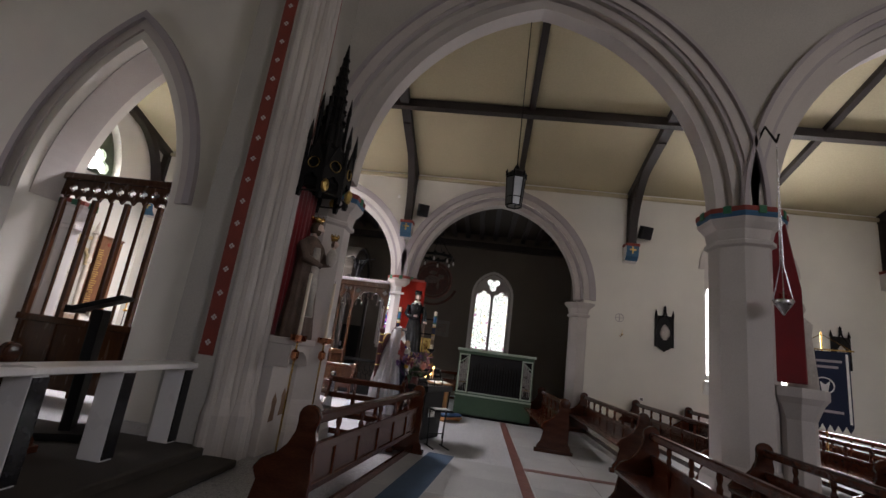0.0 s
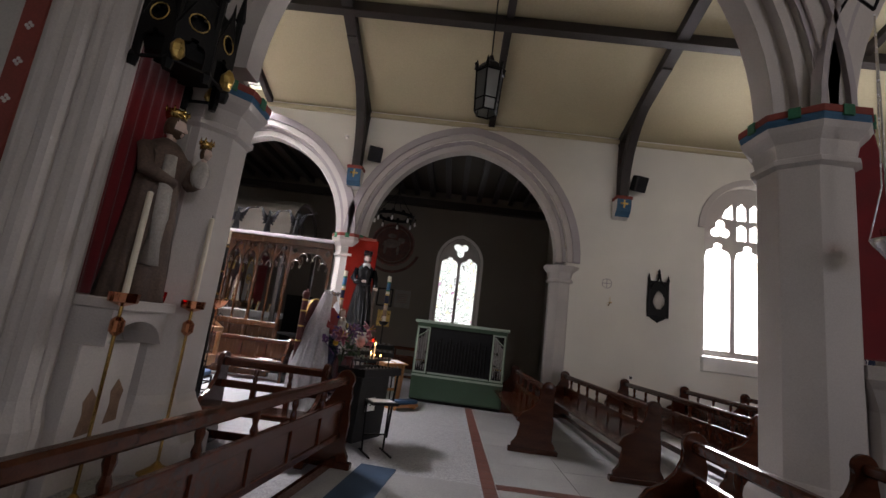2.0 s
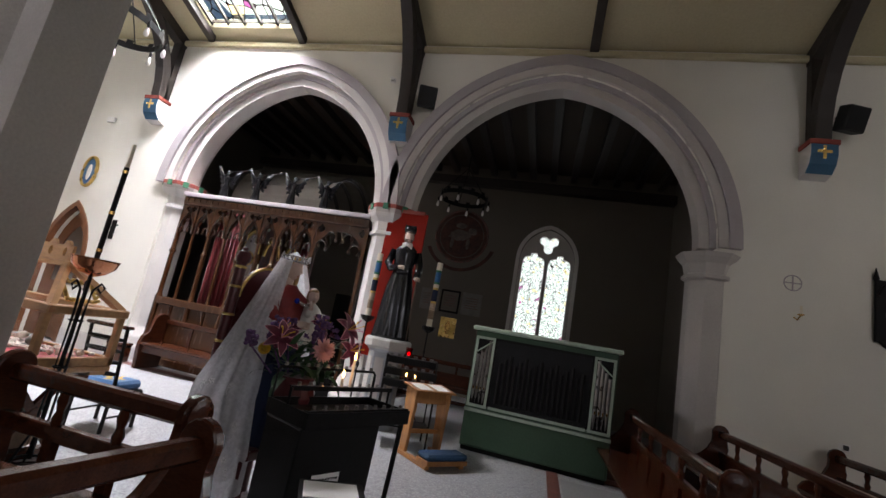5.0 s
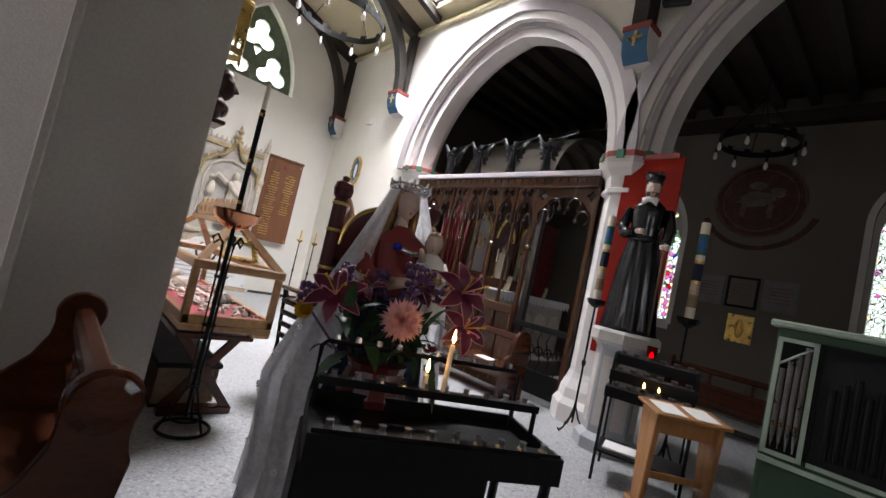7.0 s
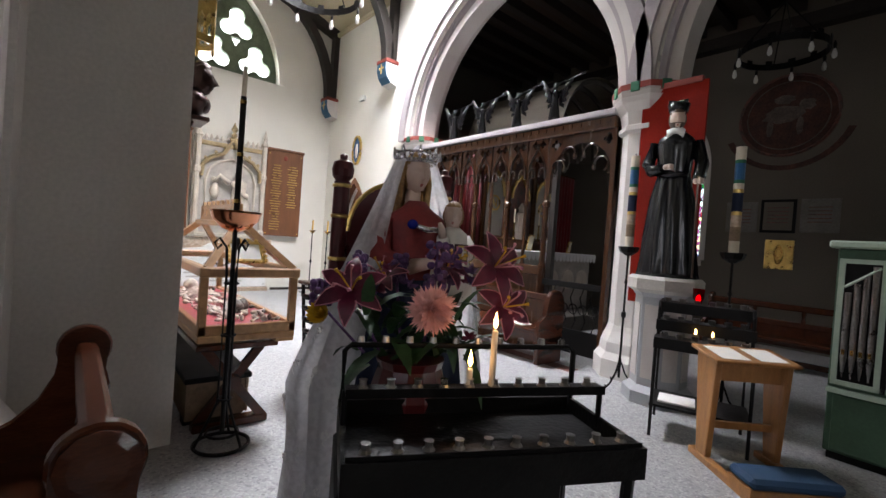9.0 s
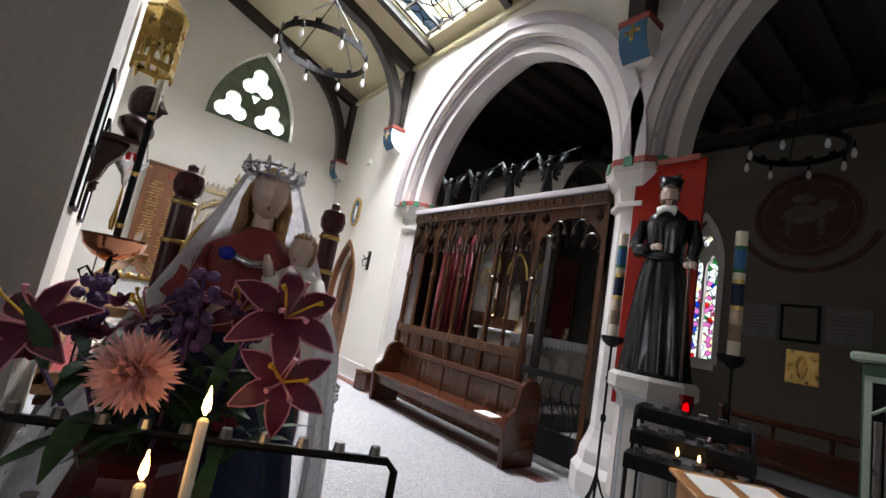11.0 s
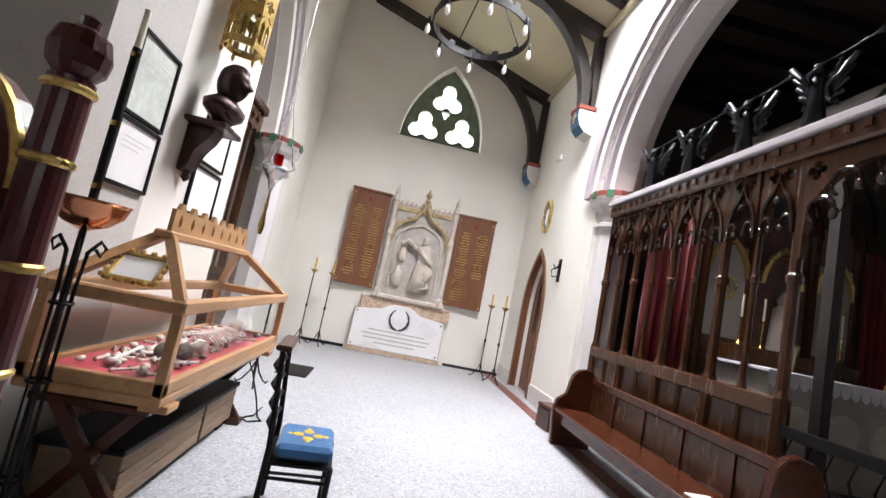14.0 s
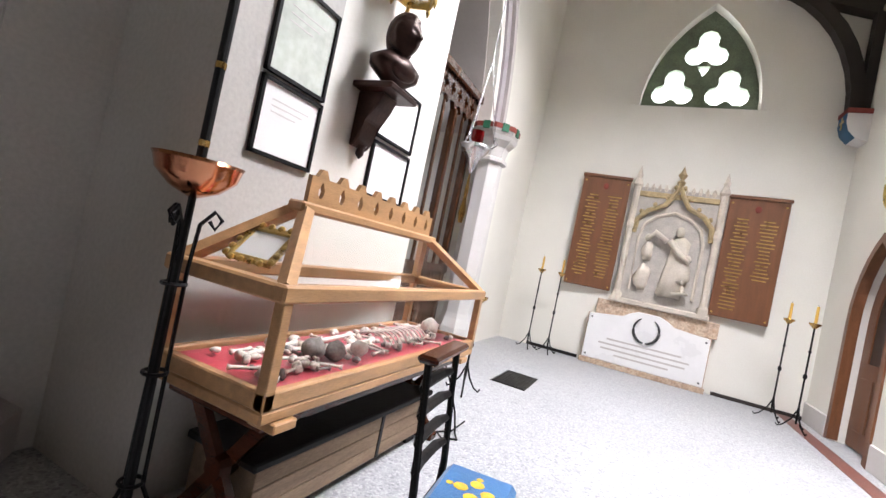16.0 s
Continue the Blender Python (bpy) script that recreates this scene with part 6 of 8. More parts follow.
panes = [[(CX0 + g, CY1 - g, CZ0 + 0.1), (CX1 - g, CY1 - g, CZ0 + 0.1), (CX1 - g, CY1 - g, CZ1), (CX0 + g, CY1 - g, CZ1)],
         [(CX1 - g, CY0 + g, CZ0 + 0.1), (CX1 - g, CY1 - g, CZ0 + 0.1), (CX1 - g, CY1 - g, CZ1), (CX1 - g, CY0 + g, CZ1)],
         [(CX0 + g, CY0 + g, CZ0 + 0.1), (CX0 + g, CY1 - g, CZ0 + 0.1), (CX0 + g, CY1 - g, CZ1), (CX0 + g, CY0 + g, CZ1)],
         [(CX0 + g, CY1 - g, CZ1 + 0.06), (CX1 - g, CY1 - g, CZ1 + 0.06), (RX1, RY + 0.02, CZ2), (RX0, RY + 0.02, CZ2)],
         [(CX0 + g, CY0 + g, CZ1 + 0.06), (CX1 - g, CY0 + g, CZ1 + 0.06), (RX1, RY - 0.02, CZ2), (RX0, RY - 0.02, CZ2)],
         [(CX1 - g, CY0 + g, CZ1 + 0.06), (CX1 - g, CY1 - g, CZ1 + 0.06), (RX1, RY, CZ2)],
         [(CX0 + g, CY0 + g, CZ1 + 0.06), (CX0 + g, CY1 - g, CZ1 + 0.06), (RX0, RY, CZ2)]]
for p in panes:
    bm = bms()
    bm.faces.new([bm.verts.new(v) for v in p])
    bmesh.ops.solidify(bm, geom=list(bm.faces), thickness=0.005)
    part("glass", bm, GLASS_CLEAR, case, "clear glass pane").visible_shadow = False
part("red_lining", bx(CX0 + 0.05, CY0 + 0.05, CZ0 + 0.052, CX1 - 0.05, CY1 - 0.05, CZ0 + 0.1), RED_SATIN, case, "crimson cloth lining", bevel=0.01)
for x in (CX1 - 0.12, CX0 + 0.2):
    part("foot_block", bx(x - 0.06, CY1 - 0.12, CZ0 - 0.04, x + 0.06, CY1 + 0.02, CZ0), OAK, case, bevel=0.005)
rnd = random.Random(11)
# A skeleton replica, simplified to plain pale pieces.
bones = thing("relics", "skeleton replica as pale loose pieces on crimson cloth", "relics", zrot(-4.2, 8.43, 0.78, 0))
for i in range(130):
    x, y = rnd.uniform(-0.95, 0.98), rnd.uniform(-0.22, 0.24)
    if 0.2 < x < 0.35 and abs(y) < 0.1:
        continue
    bm = bms()
    a = rnd.uniform(0, 3.14)
    kind = rnd.random()
    d = Vector((math.cos(a), math.sin(a), 0))
    p = Vector((x, y, 0.025))
    if kind < 0.45:
        l = rnd.uniform(0.03, 0.09)
        tube(bm, [p - d * l, p - d * l * 0.7, p + d * l * 0.7, p + d * l], [0.014, 0.008, 0.008, 0.015], 6)
    else:
        blob(bm, p, (rnd.uniform(0.014, 0.034), rnd.uniform(0.014, 0.03), rnd.uniform(0.012, 0.024)), seg=7, noise_amount=0.5)
    part("relic", bm, BONE if rnd.random() < 0.9 else BONE_GREY, bones, smooth=True)
for i in range(11):
    x = -0.62 + i * 0.055
    pts = [(x, -0.02 + 0.15 * math.sin(t_) * 0.8 - 0.02, 0.02 + 0.05 * math.sin(t_)) for t_ in [k * 0.45 for k in range(8)]]
    part("relic_rib", tube(bms(), [(x + 0.02 * math.sin(k), -0.13 + 0.26 * k / 7, 0.02 + 0.055 * math.sin(math.pi * k / 7)) for k in range(8)], 0.007, 5), BONE, bones)
for x, y, r in ((0.55, 0.06, 0.055), (0.46, 0.13, 0.05), (0.28, 0.15, 0.045), (-0.9, 0.0, 0.07)):
    bm = blob(bms(), (x, y, 0.05), (r * 1.15, r, r), seg=12, noise_amount=0.25)
    part("relic", bm, BONE_GREY if x > 0.4 else BONE, bones, smooth=True)
for x0, x1, y in ((0.0, 0.5, -0.12), (-0.05, 0.42, 0.02), (0.5, 0.9, -0.1)):
    part("relic", tube(bms(), [(x0, y, 0.03), (x0 + 0.04, y, 0.03), (x1 - 0.04, y + 0.05, 0.03), (x1, y + 0.05, 0.03)], [0.024, 0.013, 0.013, 0.026], 8), BONE, bones, smooth=True)
# gilt frame leaning on the case's sloping end
fr = thing("small_gilt_frame", "small ornate gilt picture frame leaning on the case", "picture frame", Matrix.Translation((-3.27, 8.42, 1.3)) @ Matrix.Rotation(radians(90), 4, "Z") @ Matrix.Rotation(radians(-42), 4, "X"))
for x0, x1, z0, z1 in ((-0.13, -0.1, -0.1, 0.1), (0.1, 0.13, -0.1, 0.1), (-0.13, 0.13, -0.1, -0.07), (-0.13, 0.13, 0.07, 0.1)):
    part("moulding", bx(x0, -0.015, z0, x1, 0.01, z1), GILT, fr, bevel=0.006)
for k in range(18):
    a = 2 * math.pi * k / 18
    part("leaf_ornament", blob(bms(), (0.13 * max(-1, min(1, 1.3 * math.cos(a))), -0.015, 0.1 * max(-1, min(1, 1.3 * math.sin(a)))), (0.018, 0.014, 0.016), seg=6), GILT, fr)
part("card", bx(-0.1, -0.006, -0.07, 0.1, 0.0, 0.07), PAPER, fr, "white card")
# bier and trunk
bier = thing("bier", "low dark wooden bier carrying the case", "stand", zrot(-4.2, 8.4, 0, 0))
for x in (-0.88, 0.88):
    part("leg", bx(x - 0.05, -0.26, 0, x + 0.05, 0.26, 0.06), PEW, bier, bevel=0.008)
    for s in (-1, 1):
        part("crossed_post", plate(bms(), [(s * 0.25, 0.06), (s * 0.17, 0.06), (-s * 0.25, 0.6), (-s * 0.17, 0.6)], lambda u, v, z: Vector((x + s * 0.021 + v - 0.02, u, z)), 0.04), PEW, bier)
    part("turned_boss", lathe(bms(), [(0.05, -0.05), (0.06, 0), (0.05, 0.05)], 10, m=Matrix.Translation((x, 0, 0.33)) @ Matrix.Rotation(math.pi / 2, 4, "Y")), PEW, bier)
part("deck", bx(-1.0, -0.28, 0.6, 1.0, 0.28, 0.64), PEW, bier, bevel=0.005)
trunk = thing("trunk", "long weathered plank chest with dark lid under the case", "chest", zrot(-4.22, 8.33, 0, -1))
for i in range(3):
    part("plank", bx(-0.83, 0.2, 0.06 + i * 0.09, 0.83, 0.225, 0.145 + i * 0.09), PLANK, trunk, bevel=0.004)
part("body", bx(-0.82, -0.2, 0.05, 0.82, 0.2, 0.33), PLANK, trunk)
part("lid", bx(-0.86, -0.22, 0.33, 0.86, 0.24, 0.37), BLACK_WOOD, trunk, "dark plank lid", bevel=0.008)
part("strap", bx(-0.2, 0.22, 0.06, -0.17, 0.232, 0.33), IRON, trunk, "iron strap")
for x in (-0.7, 0.7):
    part("foot", bx(x - 0.06, -0.2, 0, x + 0.06, 0.2, 0.06), BLACK_WOOD, trunk)
cb = thing("cable", "black electric cable looped on the floor", "cable", zrot(-5.35, 8.6, 0, 0))
part("cable_run", tube(bms(), [(0.05, -0.1, 0.62), (0.0, 0.0, 0.4), (-0.05, 0.08, 0.15), (0.02, 0.14, 0.012), (0.12, 0.2, 0.012), (0.2, 0.1, 0.012), (0.12, 0.02, 0.012), (0.0, 0.1, 0.012), (-0.3, 0.1, 0.012)], 0.008, 6), IRON, cb)


def copper_stand(x, y, h, label, tall=0.0, group="", straight=False):
    """Iron candle stand with scrolled cage legs, a ring foot and a copper bowl."""
    root = standard(x, y, h, "candle_stand", label, group) if not straight else thing("candle_stand", label, "candle stand", zrot(x, y, 0, 30), group)
    if straight:
        part("stem", tube(bms(), [(0, 0, 0.1), (0, 0, h)], 0.015, 8), IRON, root)
        part("ring_foot", tube(bms(), circle(0.17, 24, (0, 0, 0.015)), 0.012, 6, True), IRON, root)
        part("ring_foot", tube(bms(), circle(0.1, 20, (0, 0, 0.09)), 0.009, 6, True), IRON, root)
        for k in range(3):
            a = 2 * math.pi * k / 3
            d = Vector((math.cos(a), math.sin(a), 0))
            part("cage_bar", tube(bms(), [d * 0.17 + Vector((0, 0, 0.015)), d * 0.12 + Vector((0, 0, 0.12)), d * 0.04 + Vector((0, 0, 0.3)), d * 0.035 + Vector((0, 0, h - 0.3)), d * 0.045 + Vector((0, 0, h - 0.12)), d * 0.09 + Vector((0, 0, h - 0.06)), d * 0.12 + Vector((0, 0, h - 0.09)), d * 0.1 + Vector((0, 0, h - 0.13)), d * 0.075 + Vector((0, 0, h - 0.1))], 0.009, 6), IRON, root)
        for z in (0.32, 0.75, 1.1):
            part("collar", tube(bms(), circle(0.042, 14, (0, 0, z)), 0.008, 6, True), IRON, root)
    r = 0.16 if straight else 0.075
    part("bowl", lathe(bms(), [(0.02, h - 0.02), (r * 0.55, h + 0.01), (r * 0.9, h + r * 0.4), (r, h + r * 0.75), (r * 1.03, h + r * 0.78), (r * 0.85, h + r * 0.45), (0.02, h + r * 0.25)], 24), COPPER if straight else BRASS, root, "polished copper bowl", smooth=True)
    return root


copper_stand(-3.02, 8.27, 1.46, "black iron stand with polished copper bowl", straight=True)
cn = thing("tall_candle", "very tall thin dark candle tube with pale tip", "candle", zrot(-3.02, 8.27, 1.5, 0))
part("tube", lathe(bms(), [(0.019, 0), (0.019, 0.85)], 12), BLACK_WOOD, cn, "black candle sleeve")
for z in (0.14, 0.45, 0.8):
    part("band", lathe(bms(), [(0.021, z), (0.021, z + 0.025)], 12), BRASS, cn)
part("tip", lathe(bms(), [(0.016, 0.85), (0.014, 1.05)], 12), WAX, cn)
for x, y in ((-10.35, 8.12), (-10.35, 8.5), (-10.15, 11.95), (-9.75, 12.15)):
    copper_stand(x, y, 1.48, "slender black iron candle stand with small pan", group="candle stands by the end wall")
    cn = thing("candle", "yellow wax candle on an iron stand", "candle", zrot(x, y, 1.5, 0), "candles by the end wall")
    part("wax", lathe(bms(), [(0.02, 0), (0.018, 0.27), (0.012, 0.28)], 10), WAX_YELLOW, cn)
    part("wick", lathe(bms(), [(0.004, 0.28), (0.003, 0.3)], 5), INK, cn)
copper_stand(-6.45, 8.35, 1.0, "small black iron stand with copper bowl")

# certificates, bust and gilt lantern on the case wall
for x0, x1, z0, z1, m, lab in ((-3.87, -3.43, 2.15, 2.66, PAPER_GREEN, "faded green certificate in thin black frame"), (-3.87, -3.43, 1.73, 2.13, PAPER, "white certificate in thin black frame"), (-4.95, -4.43, 2.15, 2.58, PAPER, "white certificate in thin black frame"), (-4.95, -4.43, 1.72, 2.12, PAPER, "white certificate in thin black frame")):
    f = thing("framed_certificate", lab, "picture frame", zrot((x0 + x1) / 2, 8.0, (z0 + z1) / 2, 180), "certificates on the wall")
    w, h = (x1 - x0) / 2, (z1 - z0) / 2
    part("sheet", bx(-w + 0.015, -0.012, -h + 0.015, w - 0.015, 0.0, h - 0.015), m, f)
    for a in ((-w, -h, w, -h + 0.02), (-w, h - 0.02, w, h), (-w, -h, -w + 0.02, h), (w - 0.02, -h, w, h)):
        part("frame", bx(a[0], -0.025, a[1], a[2], 0.0, a[3]), BLACK_WOOD, f)
    for k in range(3):
        part("writing", bx(-w * 0.6, -0.0135, h * (0.5 - 0.16 * k) - 0.003, w * (0.6 - 0.2 * (k % 3)), -0.0122, h * (0.5 - 0.16 * k) + 0.003), STONE_PALE, f)
bu = bms()
head(bu, (0, -0.15, 0.5), 0.135, (0, 0, 0, 0, 0), turn=6)
lathe(bu, [(0.05, 0.16), (0.1, 0.2), (0.19, 0.26), (0.2, 0.31), (0.13, 0.36), (0.075, 0.4)], 24, (0, -0.12, 0), sy=0.62)
blob(bu, (0, -0.2, 0.28), (0.12, 0.05, 0.07), seg=12)
statue("bust", bu, BRONZE, "dark bronze bust of a man on a wall bracket", zrot(-4.27, 8.08, 2.24, 168))
bk_ = thing("wall_bracket", "dark carved wooden bracket under the bust", "bracket", zrot(-4.27, 8.0, 2.2, 180))
part("shelf", bx(-0.17, -0.3, 0.16, 0.17, 0, 0.2), BRONZE, bk_, bevel=0.008)
part("console", plate(bms(), [(0, 0.16), (-0.2, 0.16), (-0.16, 0.06), (-0.09, -0.02), (-0.07, -0.14), (-0.03, -0.2), (0, -0.2)], lambda u, v, z: Vector((v - 0.09, u, z)), 0.18), BRONZE, bk_, bevel=0.01)
part("drop", lathe(bms(), [(0.004, -0.27), (0.03, -0.24), (0.025, -0.2), (0.04, -0.18)], 10, (0, -0.04, 0)), BRONZE, bk_)
gl = thing("gilt_lantern", "hanging gilt gothic lantern with pierced panels", "lantern", zrot(-4.3, 8.19, 3.05, 15))
for k in range(6):
    a = math.pi * k / 3
    m = Matrix.Rotation(a, 4, "Z") @ Matrix.Translation((0.13, 0, 0))
    part("panel", pierced(bms(), [(-0.075, 0.0), (0.075, 0.0), (0.075, 0.5), (-0.075, 0.5)], [light_shape(-0.055, -0.008, 0.06, 0.2, 0.25), light_shape(0.008, 0.055, 0.06, 0.2, 0.25), foil(0, 0.38, 0.05, 4, 0, 5)], lambda u, v, z: m @ Vector((v, u, z)), 0.012), GILT, gl)
    part("pendant", lathe(bms(), [(0.003, -0.06), (0.016, -0.03), (0.012, 0.01)], 8, m=m @ Matrix.Translation((0, 0.075, 0))), GILT, gl)
part("glass", lathe(bms(), [(0.12, 0.02), (0.12, 0.48)], 6), GLASS_PALE, gl)
part("rim", lathe(bms(), [(0.14, 0.5), (0.17, 0.53), (0.14, 0.56), (0.02, 0.7)], 6, turn=math.pi / 6), GILT, gl)
part("chain", tube(bms(), [(0, 0, 0.68), (0, 0, 4.2)], 0.008, 5), BRASS, gl)

# ladder back chair with cushion
ch = thing("ladder_back_chair", "dark ladder back chair with blue embroidered cushion", "chair", zrot(-3.72, 9.38, 0, 186))
for x in (-0.2, 0.2):
    part("back_post", tube(bms(), [(x, 0.18, 0), (x, 0.17, 0.45), (x, 0.22, 1.0)], 0.018, 8), BLACK_WOOD, ch)
    part("front_leg", tube(bms(), [(x * 1.05, -0.19, 0), (x * 1.05, -0.19, 0.37)], 0.018, 8), BLACK_WOOD, ch)
    for z in (0.14, 0.28):
        part("stretcher", tube(bms(), [(x, 0.18, z), (x * 1.05, -0.19, z)], 0.01, 6), BLACK_WOOD, ch)
for z in (0.14, 0.28):
    part("stretcher", tube(bms(), [(-0.2, -0.19, z), (0.2, -0.19, z)], 0.01, 6), BLACK_WOOD, ch)
for k, z in enumerate((0.55, 0.66, 0.77, 0.88)):
    part("slat", tube(bms(), [(-0.2, 0.185 + 0.012 * k, z), (-0.1, 0.205 + 0.012 * k, z), (0.1, 0.205 + 0.012 * k, z), (0.2, 0.185 + 0.012 * k, z)], [0.016, 0.026, 0.026, 0.016], 6), BLACK_WOOD, ch)
part("top_rail", bx(-0.24, 0.17, 0.985, 0.24, 0.26, 1.02), PEW, ch, "flat shaped top rail", bevel=0.012)
part("seat", bx(-0.22, -0.2, 0.35, 0.22, 0.18, 0.38), BLACK_WOOD, ch, bevel=0.01)
cu_ = thing("kneeler_cushion", "blue embroidered kneeler with yellow cross on the chair", "cushion", zrot(-3.72, 9.4, 0.38, 186))
part("pad", bx(-0.2, -0.17, 0, 0.2, 0.16, 0.09), BLUE_CUSHION, cu_, bevel=0.025)
for k in range(4):
    a = math.pi / 2 * k
    part("embroidery", blob(bms(), (0.06 * math.cos(a), 0.06 * math.sin(a) - 0.01, 0.09), (0.035, 0.035, 0.005), seg=8), YELLOW, cu_, "yellow embroidered leaf")
    part("embroidery", blob(bms(), (0.11 * math.cos(a), 0.11 * math.sin(a) - 0.01, 0.09), (0.018, 0.018, 0.004), seg=6), YELLOW, cu_)

# ---- end wall: memorial ----
X = EX
mem = thing("memorial_relief", "carved alabaster memorial relief under a gilded ogee canopy", "memorial", zrot(X, 10.18, 0, 90))
part("back_slab", bx(-0.78, -0.1, 1.3, 0.78, -0.0, 3.42), ALABASTER_DIM, mem, bevel=0.01)
for s in (-1, 1):
    part("pilaster", lathe(bms(), [(0.09, 1.25), (0.09, 1.4), (0.055, 1.45), (0.055, 2.6), (0.08, 2.65), (0.08, 2.72), (0.055, 2.78), (0.055, 3.4), (0.085, 3.44), (0.04, 3.56), (0.05, 3.62), (0.005, 3.8)], 8, (s * 0.7, -0.14, 0)), ALABASTER, mem, "slender carved pinnacle")
    arc = [(s * 0.62, -0.16, 2.55), (s * 0.6, -0.16, 2.8), (s * 0.45, -0.17, 2.98), (s * 0.2, -0.18, 3.1), (s * 0.08, -0.18, 3.28), (0, -0.18, 3.5)]
    part("ogee", tube(bms(), arc, [0.04, 0.045, 0.045, 0.045, 0.04, 0.035], 8), GILT_STONE, mem, "gilded ogee moulding")
    for k in range(5):
        p = Vector(arc[k]).lerp(Vector(arc[k + 1]), 0.5)
        part("crocket", blob(bms(), p + Vector((s * 0.03, 0, 0.06)), (0.04, 0.03, 0.045), seg=6, noise_amount=0.3), GILT_STONE, mem)
    inn = [(s * 0.52, -0.12, 1.5), (s * 0.52, -0.12, 2.5), (s * 0.45, -0.12, 2.75), (s * 0.28, -0.12, 2.9), (0, -0.12, 3.0)]
    part("inner_arch", tube(bms(), inn, 0.03, 6), ALABASTER, mem)
part("finial", lathe(bms(), [(0.03, 3.45), (0.07, 3.55), (0.03, 3.6), (0.08, 3.68), (0.04, 3.74), (0.005, 3.84)], 8, (0, -0.18, 0)), GILT_STONE, mem, "gilded leaf finial")
for k in range(13):
    part("cresting", lathe(bms(), [(0.035, 3.36), (0.045, 3.42), (0.01, 3.5)], 6, (-0.66 + k * 0.11, -0.08, 0)), ALABASTER, mem)
part("frieze", bx(-0.72, -0.13, 3.24, 0.72, -0.1, 3.34), GILT_STONE, mem, bevel=0.01)
bm = bms()
rnd = random.Random(5)
robe(bm, [(0.2, 1.5), (0.17, 1.9), (0.14, 2.3), (0.15, 2.5), (0.05, 2.58)], 8, 0.16, 24, 1, 0.45, Matrix.Translation((0.02, -0.14, 0)) @ Matrix.Rotation(radians(4), 4, "Y"))
blob(bm, (0.14, -0.17, 2.66), (0.075, 0.07, 0.095), seg=10)
tube(bm, [(0.0, -0.2, 2.48), (0.2, -0.25, 2.25), (0.36, -0.22, 2.15)], [0.06, 0.05, 0.03], 7)
tube(bm, [(-0.05, -0.2, 2.45), (-0.25, -0.2, 2.6), (-0.35, -0.17, 2.45)], [0.06, 0.05, 0.04], 7)
blob(bm, (0.3, -0.14, 1.95), (0.12, 0.09, 0.2), seg=9, noise_amount=0.4)
blob(bm, (0.33, -0.15, 2.2), (0.065, 0.06, 0.075), seg=9)
tube(bm, [(0.25, -0.15, 1.8), (0.38, -0.2, 1.6), (0.18, -0.2, 1.55)], [0.09, 0.07, 0.04], 7)
blob(bm, (-0.33, -0.13, 2.25), (0.1, 0.08, 0.18), seg=9, noise_amount=0.4)
blob(bm, (-0.35, -0.13, 2.5), (0.06, 0.05, 0.07), seg=8)
blob(bm, (-0.33, -0.13, 1.75), (0.14, 0.08, 0.24), seg=9, noise_amount=0.5)
box(bm, 0.2, -0.16, 1.45, 0.45, -0.1, 1.7, m=Matrix.Translation((0, 0, -0.25)) @ Matrix.Rotation(radians(-8), 4, "Y") @ Matrix.Translation((0, 0, 0.25)))
part("figure_relief", bm, ALABASTER, mem, "carved relief of draped figures", smooth=True)
part("shelf", bx(-0.82, -0.2, 1.22, 0.82, 0, 1.32), ALABASTER, mem, bevel=0.02)
part("plinth", bx(-1.0, -0.12, 0.94, 1.0, 0, 1.22), MARBLE_BROWN, mem, "mottled brown marble plinth", bevel=0.01)
pl_ = thing("marble_tablet", "white marble tablet with dark wreath and faint inscription", "memorial", zrot(X, 10.09, 0, 90))
out = [(-1.0, 0.1), (1.0, 0.1), (1.0, 0.92), (0.42, 0.98), (0.32, 1.06), (0.18, 1.12), (-0.18, 1.12), (-0.32, 1.06), (-0.42, 0.98), (-1.0, 0.92)]
part("tablet", plate(bms(), out, along_x(-0.17), 0.05), MARBLE, pl_, bevel=0.006)
part("backing", bx(-1.02, -0.12, 0.0, 1.02, 0.0, 0.93), MARBLE_BROWN, pl_)
part("base_strip", bx(-1.04, -0.2, 0, 1.04, -0.12, 0.09), MARBLE_BROWN, pl_, "brown marble base", bevel=0.008)
for s in (-1, 1):
    part("wreath", tube(bms(), [(s * 0.21 * math.cos(a), -0.185, 0.82 + 0.23 * math.sin(a)) for a in [radians(d) for d in range(-85, 75, 16)]], [0.012 + 0.016 * math.sin(k * 0.35 + 0.2) for k in range(10)], 6), INK, pl_, "dark bronze laurel wreath")
for k, w in enumerate((0.62, 0.75, 0.7, 0.45)):
    part("inscription", bx(-w, -0.1725, 0.5 - k * 0.09, w, -0.171, 0.53 - k * 0.09), STONE, pl_, "faint inscription line")
for x, z in ((-0.94, 0.16), (0.94, 0.16), (-0.94, 0.86), (0.94, 0.86)):
    part("stud", blob(bms(), (x, -0.175, z), (0.018, 0.01, 0.018), seg=8), INK, pl_)
